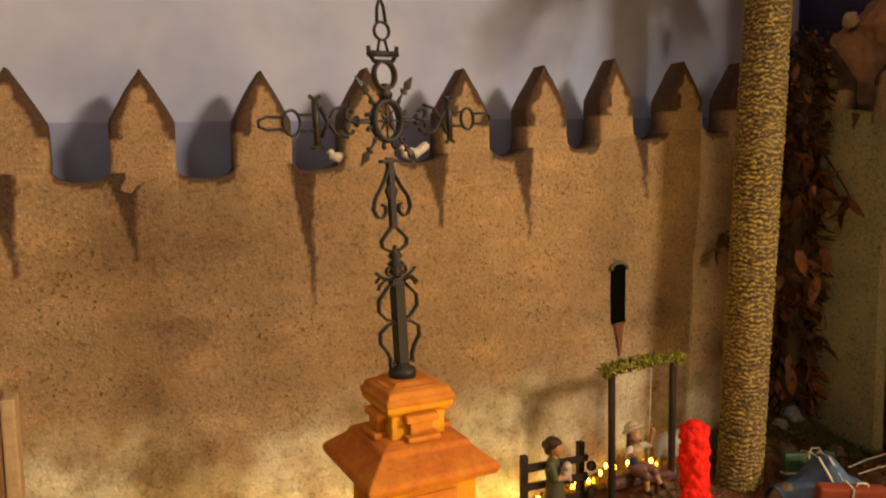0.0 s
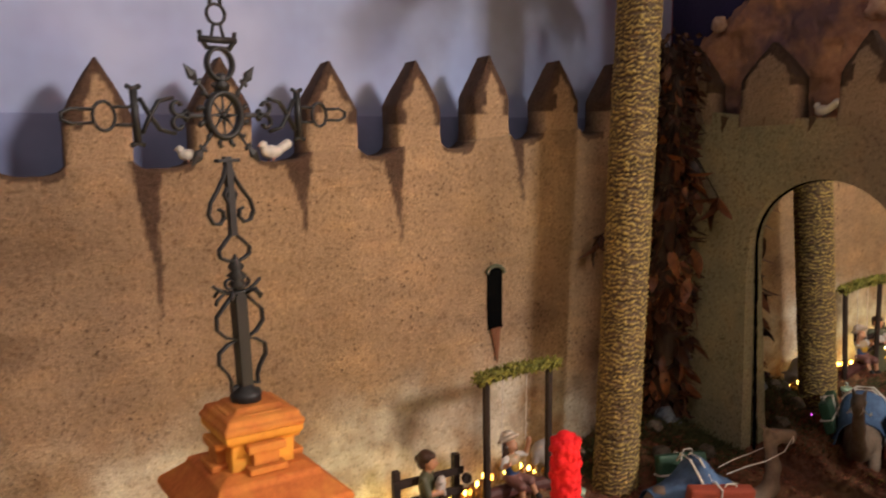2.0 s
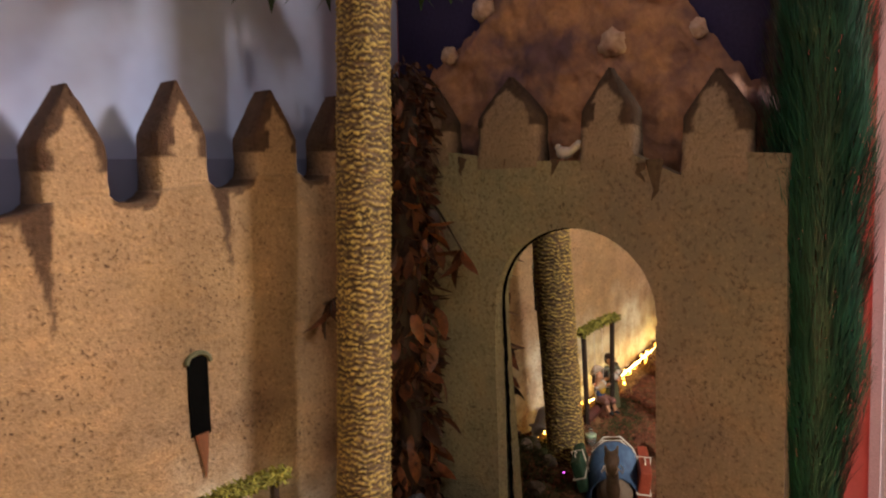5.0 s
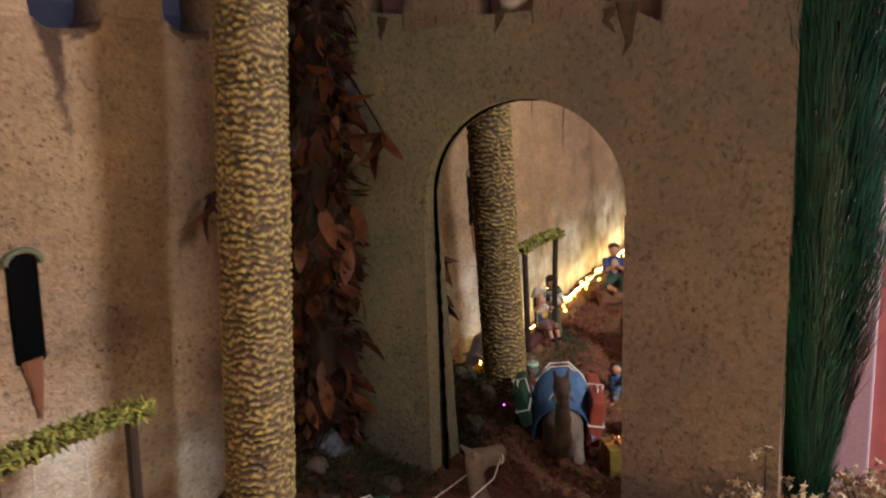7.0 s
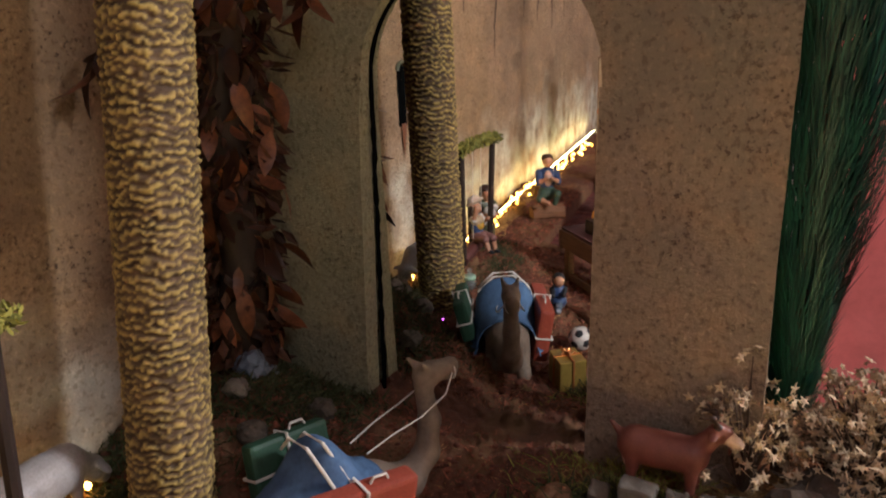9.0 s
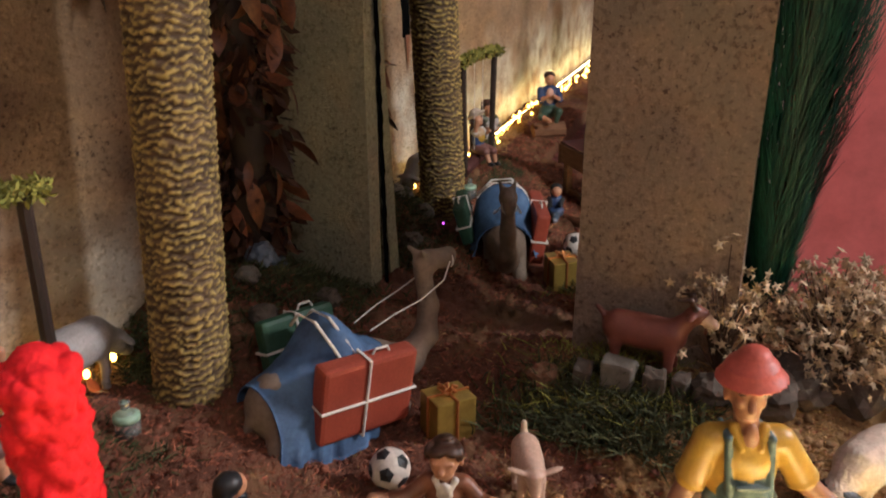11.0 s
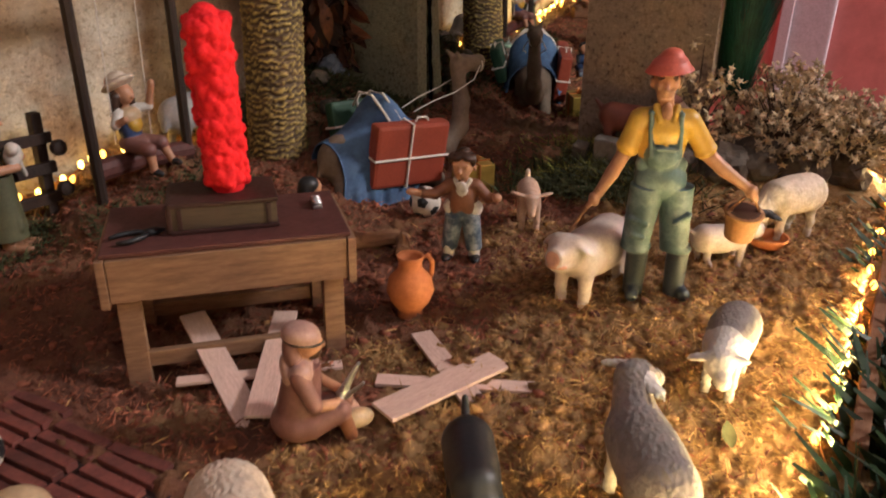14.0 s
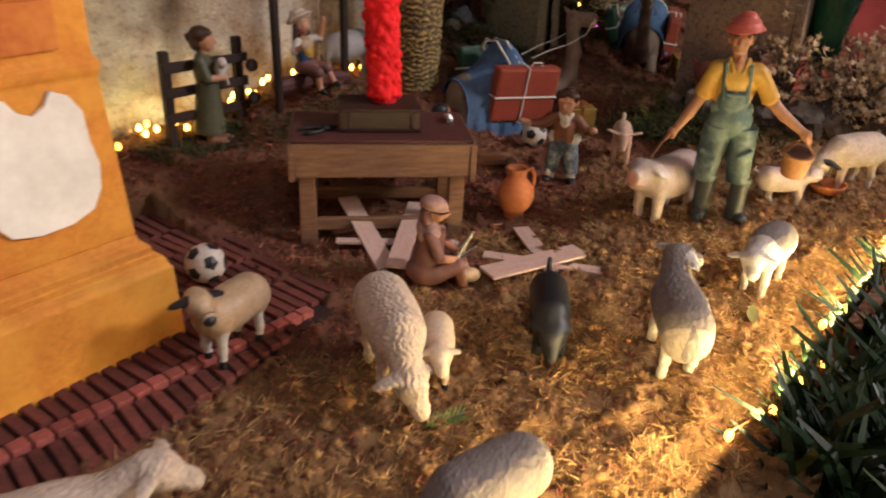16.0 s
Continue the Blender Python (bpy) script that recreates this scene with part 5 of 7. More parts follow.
red_column()
CLAMP = thing("metal_clasp", on_table(0.058, 0.012, 90), "small shiny steel clasp on the table", "clasp")
bm = bmesh.new()
box(bm, -0.009, -0.003, 0, 0.009, 0.003, 0.0022, 0.0008)
part("plate", bm, M_STEEL, CLAMP)
bm = bmesh.new()
for i in range(4):
    tube(bm, [(-0.006 + 0.004 * i, -0.003, 0.0035), (-0.006 + 0.004 * i, 0.003, 0.0035)], 0.0015, 8)
part("roller", bm, M_STEEL, CLAMP, smooth=True)
PLIERS = thing("pliers", on_table(-0.049, -0.018, 25), "small black-handled pliers on the table", "pliers")
for s in (-1, 1):
    bm = bmesh.new()
    tube(bm, [(0.004, 0, 0.002), (-0.001, s * 0.005, 0.002), (-0.010, s * 0.007, 0.002), (-0.017, s * 0.005, 0.002)], [0.0014, 0.0017, 0.0017, 0.0012], 7)
    part("handle", bm, P_BLACK, PLIERS, smooth=True)
bm = bmesh.new()
tube(bm, [(0.002, 0, 0.002), (0.007, 0, 0.002), (0.014, 0, 0.0018)], [0.0026, 0.003, 0.0008], 8)
part("jaw", bm, P_BLACK, PLIERS, smooth=True)


# planks by the kneeling figure: from, to, width, height
def plank(x0, y0, x1, y1, w, z, tilt=0.0):
    L = math.hypot(x1 - x0, y1 - y0)
    bm = bmesh.new()
    box(bm, -L / 2, -w / 2, 0, L / 2, w / 2, 0.0022, 0.0003)
    solid("plank", bm, M_PLANK, pose((x0 + x1) / 2, (y0 + y1) / 2, z, 0, tilt, math.degrees(math.atan2(y1 - y0, x1 - x0))), "pale bare wooden plank on the straw", "plank", "planks by the table")


plank(.435, .538, .503, .468, .008, .0005)
plank(.4330, .474, .483, .577, .0165, .0030, -10)
plank(.4345, .472, .5235, .532, .0155, .0055, -4)
plank(.500, .440, .547, .351, .011, .0010)
plank(.558, .446, .509, .378, .014, .0034)
plank(.470, .414, .5535, .385, .020, .0058)

# ---- pots, logs, parcels ----
JUG = thing("clay_jug", pose(0.583, 0.471, ground_z(.583, .471) - 0.001), "round orange terracotta jug with one handle", "jug")
bm = bmesh.new()
lathe(bm, [(r, z * 1.12) for r, z in [(.0088, 0), (.0090, .0020), (.0080, .0040), (.0135, .0105), (.0165, .018), (.0150, .0255), (.0100, .0305), (.0082, .033), (.0080, .037), (.0096, .0405), (.0090, .0412), (.0072, .039), (.0064, .034)]], 32, cap=True)
part("body", bm, M_JUG, JUG, smooth=True)
bm = bmesh.new()
tube(bm, [(.0085, 0, .043), (.0125, 0, .0445), (.0158, 0, .039), (.0155, 0, .031), (.0140, 0, .027)], 0.0018, 8)
part("handle", bm, M_JUG, JUG, smooth=True, at=pose(0, 0, 0, 0, 0, -40))
BOWL = thing("clay_bowl", pose(0.805, 0.276, ground_z(.805, .276) - 0.001), "small shallow terracotta bowl in the straw", "bowl")
bm = bmesh.new()
lathe(bm, [(.009, 0), (.012, .001), (.0155, .007), (.0165, .010), (.0150, .0095), (.0125, .004), (.004, .003)], 28)
part("dish", bm, M_JUG, BOWL, smooth=True)


def log(x, y, rz, L, r, tilt=0.0, z=0.0):
    bm = bmesh.new()
    tube(bm, [(-L / 2 + L * i / 5, 0.0006 * math.sin(2 * i), 0.0005 * math.cos(3 * i)) for i in range(6)], [r * (1 + 0.04 * math.sin(2.3 * i)) for i in range(6)], 9)
    solid("log", bm, M_LOG, pose(x, y, ground_z(x, y) + r * 0.8 + z, 0, tilt, rz), "short cut brown log on the ground", "log", "cut logs", smooth=False)


log(.648, .555, -38, .050, .0070)
log(.656, .527, 35, .034, .0058, 0, .004)
log(.633, .574, -60, .040, .0055)
for (x, y, s) in ((.623, .458, .006), (.70, .42, .004), (.665, .33, .004)):
    bm = bmesh.new()
    bmesh.ops.create_icosphere(bm, subdivisions=1, radius=s, matrix=Matrix.Diagonal((1.3, 0.8, 0.5, 1)))
    solid("wood_chip", bm, M_LOG, pose(x, y, ground_z(x, y) + s * 0.2, 10, 5, 40), "pale brown wood chip on the straw", "chip", "wood chips")


def suitcase(name, m, L, D, H, leather, label):
    o = thing(name, m, label, "suitcase")
    bm = bmesh.new()
    box(bm, -L / 2, -D / 2, 0, L / 2, D / 2, H, 0.0035)
    body = part("body", bm, leather, o, smooth=False)
    bm = bmesh.new()
    e = 0.0009
    tube(bm, [(-.003, -D / 2 - e, -e), (-.003, -D / 2 - e, H + e), (-.003, D / 2 + e, H + e), (-.003, D / 2 + e, -e)], 0.0012, 7, closed=True, up=Vector((1, 0, 0)))
    part("cord", bm, M_CORD, o, "white cord tied round it")
    bm = bmesh.new()
    tube(bm, [(-L / 2 - e, -D / 2 - e, H * .47), (L / 2 + e, -D / 2 - e, H * .47), (L / 2 + e, D / 2 + e, H * .47), (-L / 2 - e, D / 2 + e, H * .47)], 0.0012, 7, closed=True, up=Vector((0, 0, 1)))
    part("cord", bm, M_CORD, o)
    bm = bmesh.new()
    tube(bm, [(0.004, 0, H), (0.006, 0, H + .004), (0.016, 0, H + .004), (0.018, 0, H)], 0.001, 6)
    part("grip", bm, M_CORD, body)


suitcase("suitcase", pose(0.7605, 0.5965, 0.025, 8, 3, -24), .078, .016, .061, M_CASE, "brick-red suitcase tied with white cord on the camel")
suitcase("suitcase", pose(0.785, 0.664, 0.046, -14, 0, -18), .066, .014, .046, M_GREENCASE, "dark green suitcase tied with white cord on the camel")

GIFT = thing("gift_box", pose(0.808, 0.548, ground_z(.808, .548) - 0.001, 0, 0, -35), "gold-wrapped gift box with copper ribbon", "gift")
bm = bmesh.new()
box(bm, -.0165, -.0145, 0, .0165, .0145, .034, .0012)
part("box", bm, M_GOLD, GIFT)
bm = bmesh.new()
tube(bm, [(0, -.0152, .0), (0, -.0152, .0345), (0, .0152, .0345), (0, .0152, 0)], .0013, 6, up=Vector((1, 0, 0)))
tube(bm, [(-.0172, 0, 0), (-.0172, 0, .0346), (.0172, 0, .0346), (.0172, 0, 0)], .0013, 6)
ribbon = part("ribbon", bm, M_COPPER, GIFT)
bm = bmesh.new()
for k in range(5):
    a = 2 * math.pi * k / 5
    tube(bm, [(0, 0, .0345), (.004 * math.cos(a), .004 * math.sin(a), .040), (.008 * math.cos(a), .008 * math.sin(a), .038), (.004 * math.cos(a + .5), .004 * math.sin(a + .5), .0355)], .0009, 6, flat=1.5)
part("bow", bm, M_COPPER, ribbon, "curled copper bow")


def football(x, y, spin):
    o = thing("football", pose(x, y, ground_z(x, y) + 0.0132 + (0.0035 if x < 0.4 else 0), 20, spin, 30), "white toy football with black patches", "ball", "toy footballs")
    bm = bmesh.new()
    bmesh.ops.create_icosphere(bm, subdivisions=4, radius=0.0140)
    ball = part("ball", bm, P_WHITE, o, smooth=True)
    ico = bmesh.new()
    bmesh.ops.create_icosphere(ico, subdivisions=1, radius=1.0)
    dirs = [v.co.normalized() for v in ico.verts]
    ico.free()
    for d in dirs:
        u = d.orthogonal().normalized()
        w = d.cross(u)
        bm = bmesh.new()
        ring = [bm.verts.new((d + (u * math.cos(a) + w * math.sin(a)) * 0.40).normalized() * 0.01432) for a in [2 * math.pi * k / 5 for k in range(5)]]
        c = bm.verts.new(d * 0.0147)
        for k in range(5):
            bm.faces.new((ring[k], ring[(k + 1) % 5], c))
        part("patch", bm, P_BLACK, ball, "black five-sided patch")


football(0.327, 0.553, 15)
football(0.727, 0.551, 40)

BOT = thing("glass_bottle", pose(0.655, 0.712, ground_z(.655, .712) - 0.002), "tiny clear glass bottle standing on the bank", "bottle")
bm = bmesh.new()
lathe(bm, [(.0075, 0), (.0085, .001), (.0085, .014), (.0065, .018), (.003, .0215), (.0026, .025), (.0034, .0255), (.0034, .027)], 22)
part("glass", bm, M_GLASS, BOT, smooth=True)
bm = bmesh.new()
lathe(bm, [(.0088, .0135), (.0088, .0175), (.0068, .0186)], 22)
part("band", bm, paint("pale_green", (0.35, 0.50, 0.36)), BOT, smooth=True)

# stones of the bank and the corner
for x, y, s, m, lab in ((.815, .742, .010, M_WHITEROCK, "small white stone on the bank"), (.845, .752, .014, M_BLUEROCK, "bluish glassy stone on the bank"), (.862, .748, .008, M_BLUEROCK, "bluish glassy stone on the bank"),
                        (.80, .715, .012, M_ROCK, "dark brown stone on the bank"), (.775, .755, .014, M_ROCK, "dark brown stone on the bank"), (.87, .70, .012, M_ROCK, "dark brown stone on the bank"),
                        (.895, .335, .024, M_ROCK, "rough grey rock beside the wall"), (.93, .315, .026, M_ROCK, "rough grey rock beside the wall"), (.96, .275, .026, M_ROCK, "rough grey rock beside the wall"), (1.0, .24, .024, M_ROCK, "rough grey rock beside the wall"),
                        (.868, .492, .014, M_LOG, "brown stone at the grassy bank"), (.885, .37, .016, M_ROCK, "rough brown rock at the grassy bank")):
    bm = bmesh.new()
    bmesh.ops.create_icosphere(bm, subdivisions=3, radius=s)
    for v in bm.verts:
        n = v.co.normalized()
        v.co *= 1 + 0.30 * fbm(n.x + x * 40, n.y, n.z, 1.4) + 0.1 * fbm(n.x, n.y + y * 30, n.z, 5)
        v.co.z *= 0.85
    solid("stone", bm, m, pose(x, y, ground_z(x, y) + s * 0.35, 0, 0, 70 * x * 10), lab, "stone", "stones")

for x, y, rz, w, h, m, lab in ((.866, .462, 4, .014, .020, M_ROCK, "worn brown stone block in the mossy bank"), (.868, .436, -3, .024, .026, M_WHITEROCK, "pale grey stone block in the mossy bank"),
                             (.872, .410, 6, .016, .021, M_ROCK, "worn brown stone block in the mossy bank"), (.880, .392, -5, .012, .018, M_ROCK, "worn brown stone block in the mossy bank")):
    bm = bmesh.new()
    box(bm, -.009, -w / 2, -.006, .009, w / 2, h, 0.0022)
    bmesh.ops.subdivide_edges(bm, edges=list(bm.edges), cuts=2, use_grid_fill=True)
    for v in bm.verts:
        v.co += Vector((1, 1, 1)) * 0.0016 * fbm(v.co.x + y, v.co.y, v.co.z, 120)
    solid("stone", bm, m, pose(x, y, ground_z(x, y) - 0.002, 3, -4, rz), lab, "stone", "stones")

tuft("grass_bank", 0.81, 0.885, 0.36, 0.52, 3000, 0.020, 0.0008, M_GRASS, "olive green grassy moss over the bank", "moss")
tuft("grass_bank", 0.83, 0.92, 0.38, 0.52, 700, 0.016, 0.0006, M_MOSS, "dry yellow-green grass on the bank", "moss", 0.004)


# ---- plants at the board's end ----
def cypress():
    """A brush-like cypress: short stem, and strands that sweep up round it."""
    o = thing("cypress", pose(0.962, 0.350, 0.045), "dark green brush-like model cypress beside the wall", "tree")
    bm = bmesh.new()
    tube(bm, [(0, 0, 0), (0.002, -.002, 0.3), (0.002, -.004, 0.78)], [0.006, 0.005, 0.002], 8)
    part("trunk", bm, M_TWIG, o)
    V, F = [], []
    rnd = random.Random(4)
    for k in range(24000):
        t = rnd.random() ** 0.85
        z = 0.055 + 0.74 * t
        R = 0.016 + 0.032 * min(1.0, t * 3.6) - 0.02 * max(0, t - 0.7)
        a = rnd.uniform(0, 2 * math.pi)
        r = R * (0.55 + 0.45 * rnd.random() ** 0.5) * (1 + 0.16 * math.sin(3 * a + z * 30))
        d = Vector((math.cos(a), math.sin(a), 0))
        p = Vector((0.0, -0.004 * t, z)) + Vector((d.x * 0.75, d.y, 0)) * r * 0.9
        e = p + d * 0.008 + Vector((rnd.gauss(0, .003), rnd.gauss(0, .003), rnd.uniform(.018, .034)))
        s = d.cross(e - p).normalized() * 0.0009
        i = len(V)
        V += [p - s, p + s, e]
        F += [(i, i + 1, i + 2)]
    q = new("crown", raw("crown", V, F, M_NEEDLE))
    q.parent = o
    q["kind"] = "stuff"


cypress()


def star_bush(x, y, n, R, H, seed, label):
    """Thin branching twigs set with little star-shaped dried flowers."""
    o = thing("dried_flower_bush", pose(x, y, ground_z(x, y)), label, "bush", "dried flower bushes")
    rnd = random.Random(seed)
    V, F = [], []
    bt = bmesh.new()
    for k in range(n):
        a = rnd.uniform(0, 2 * math.pi)
        rr = R * rnd.random() ** 0.6
        e = Vector((rr * math.cos(a), rr * math.sin(a), H * (0.30 + 0.70 * rnd.random()) * (1 - 0.35 * (rr / R) ** 2)))
        m = e * 0.55 + Vector((0, 0, 0.012))
        tube(bt, [(0, 0, 0), m, e], [0.0012, 0.0008, 0.0004], 4)
        for _ in range(7):
            c = e + Vector((rnd.gauss(0, .0055), rnd.gauss(0, .0055), rnd.gauss(0, .005)))
            nrm = Vector((rnd.gauss(-.5, 1), rnd.gauss(-.5, 1), rnd.gauss(.5, 1))).normalized()
            u = nrm.orthogonal().normalized()
            w = nrm.cross(u)
            s = rnd.uniform(0.0034, 0.0060)
            i = len(V)
            V.append(c + nrm * 0.0008)
            for j in range(10):
                q = (s if j % 2 == 0 else s * 0.4)
                V.append(c + (u * math.cos(math.pi * j / 5) + w * math.sin(math.pi * j / 5)) * q)
            F += [(i, i + 1 + j, i + 1 + (j + 1) % 10) for j in range(10)]
    part("twig_tangle", bt, M_TWIG, o)
    q = new("blossom_spray", raw("blossom_spray", V, F, M_FLOWER))
    q.parent = o
    q["kind"] = "stuff"
    tagged(q, "small beige star-shaped dried flowers")


star_bush(0.922, 0.372, 40, 0.034, 0.105, 1, "sprig of beige star-shaped dried flowers by the wall")
star_bush(0.962, 0.298, 210, 0.054, 0.100, 2, "spreading beige dried flower bush")
star_bush(1.0, 0.245, 160, 0.062, 0.092, 3, "beige dried flower bush at the board's end")


def hedge():
    o = thing("blade_hedge", pose(0, 0, -0.01), "dense dark green blade-leaved plant along the board's edge", "plant")
    V, F = [], []
    rnd = random.Random(9)
    for k in range(4600):
        x = 0.42 + 0.60 * rnd.random()
        y = 0.09 + 0.098 * rnd.random() ** 0.8
        z = -0.05 + rnd.uniform(0, 0.05)
        a = rnd.uniform(0, 2 * math.pi)
        tilt = rnd.uniform(0.1, 0.8)
        d = Vector((math.cos(a) * tilt, math.sin(a) * tilt + (0.12 if y > .17 else 0), 1)).normalized()
        L = rnd.uniform(0.035, 0.072)
        s = d.cross(Vector((math.sin(a * 3), math.cos(a * 2), .2))).normalized() * rnd.uniform(.0016, .0030)
        p = Vector((x, y, z))
        bend = Vector((math.cos(a), math.sin(a), -0.7)) * L * 0.22
        i = len(V)
        V += [p - s, p + s, p + d * L * .6 + s * 1.1, p + d * L * .6 - s * 1.1, p + d * L + bend * .7 + s * .35, p + d * L + bend * .7 - s * .35]
        F += [(i, i + 1, i + 2, i + 3), (i + 3, i + 2, i + 4, i + 5)]
    q = new("blade_mass", raw("blade_mass", V, F, M_BLADE))
    q.parent = o
    q["kind"] = "stuff"


hedge()
bm = bmesh.new()
box(bm, 0.56, 0.186, -0.03, 1.0, 0.1945, 0.022, 0.0012)
solid("edge_rail", bm, M_LOG, Matrix(), "brown wooden rail along the board's edge", "rail", kind="structure")
bm = bmesh.new()
box(bm, 0.3, 0.09, -0.10, 1.06, 0.163, -0.045, 0.004)
solid("hedge_trough", bm, M_DARKWOOD, Matrix(), "dark trough that holds the edging plant", "trough", kind="structure")

for x, y, rz, m, lab in ((.672, .76, 80, M_ORANGE, "bright orange curled leaf on the bank"), (.658, .775, 200, M_ORANGE, "bright orange curled leaf on the bank"),
                         (.545, .245, 30, M_FALLEN, "pale green fallen leaf on the straw"), (.60, .228, 140, M_FALLEN, "pale green fallen leaf on the straw"), (.50, .26, 80, M_FALLEN, "pale green fallen leaf on the straw")):
    o = new("fallen_leaf", leaf_mesh("fallen_leaf", 0.014, 0.004, 0.4, m))
    o.matrix_world = pose(x, y, ground_z(x, y) + 0.003, 0, -12, rz)
    tagged(o, lab, "leaf", "fallen leaves")
TW = thing("green_twig", pose(0.330, 0.336, ground_z(.33, .336) + 0.002, 0, 0, -25), "little green conifer twig on the ground", "twig")
bm = bmesh.new()
tube(bm, [(-.012, 0, 0), (.014, 0, .002)], .0006, 5)
part("stalk", bm, M_TWIG, TW)
bm = bmesh.new()
for k in range(16):
    s = 1 if k % 2 else -1
    x = -.010 + .0014 * k
    tube(bm, [(x, 0, .001), (x + .006, s * .006, .003)], [.0006, .0003], 4)
part("needle_spray", bm, paint("twig_green", (0.10, 0.22, 0.05)), TW)
bm = bmesh.new()
bmesh.ops.create_icosphere(bm, subdivisions=2, radius=0.0013)
solid("pink_lamp", bm, M_PINKLED, pose(0.802, 0.690, ground_z(.802, .690) + 0.010), "tiny glowing pink lamp on the ground behind the camel", "lamp", smooth=True)

# ---- figurines ----
F1 = {"skin": P_SKIN, "tan": P_SKINDARK, "hair": P_HAIR, "black": P_BLACK, "yellow": P_YELLOW, "denim": P_DENIM, "hat": P_HAT, "boot": P_BOOT, "brown": P_BROWN, "jeans": P_JEANS, "white": P_WHITE,
      "olive": P_OLIVE, "robe": P_ROBE, "blue": P_BLUE, "green": P_GREENC, "pig": P_PIG, "nose": P_PIGNOSE, "wool": P_WOOL, "grey": P_WOOLGREY, "tanfur": P_TAN, "goat": P_GOAT, "kid": P_KID, "camel": P_CAMEL,
      "blanket": P_BLANKET, "plain": P_GREY, "basket": P_BASKET, "steel": M_STEEL, "cord": M_CORD, "log": M_LOG, "dusk": P_DUSK, "lambfur": P_LAMB, "ramrump": P_RUMP, "bootlight": P_DENIMSEAM}

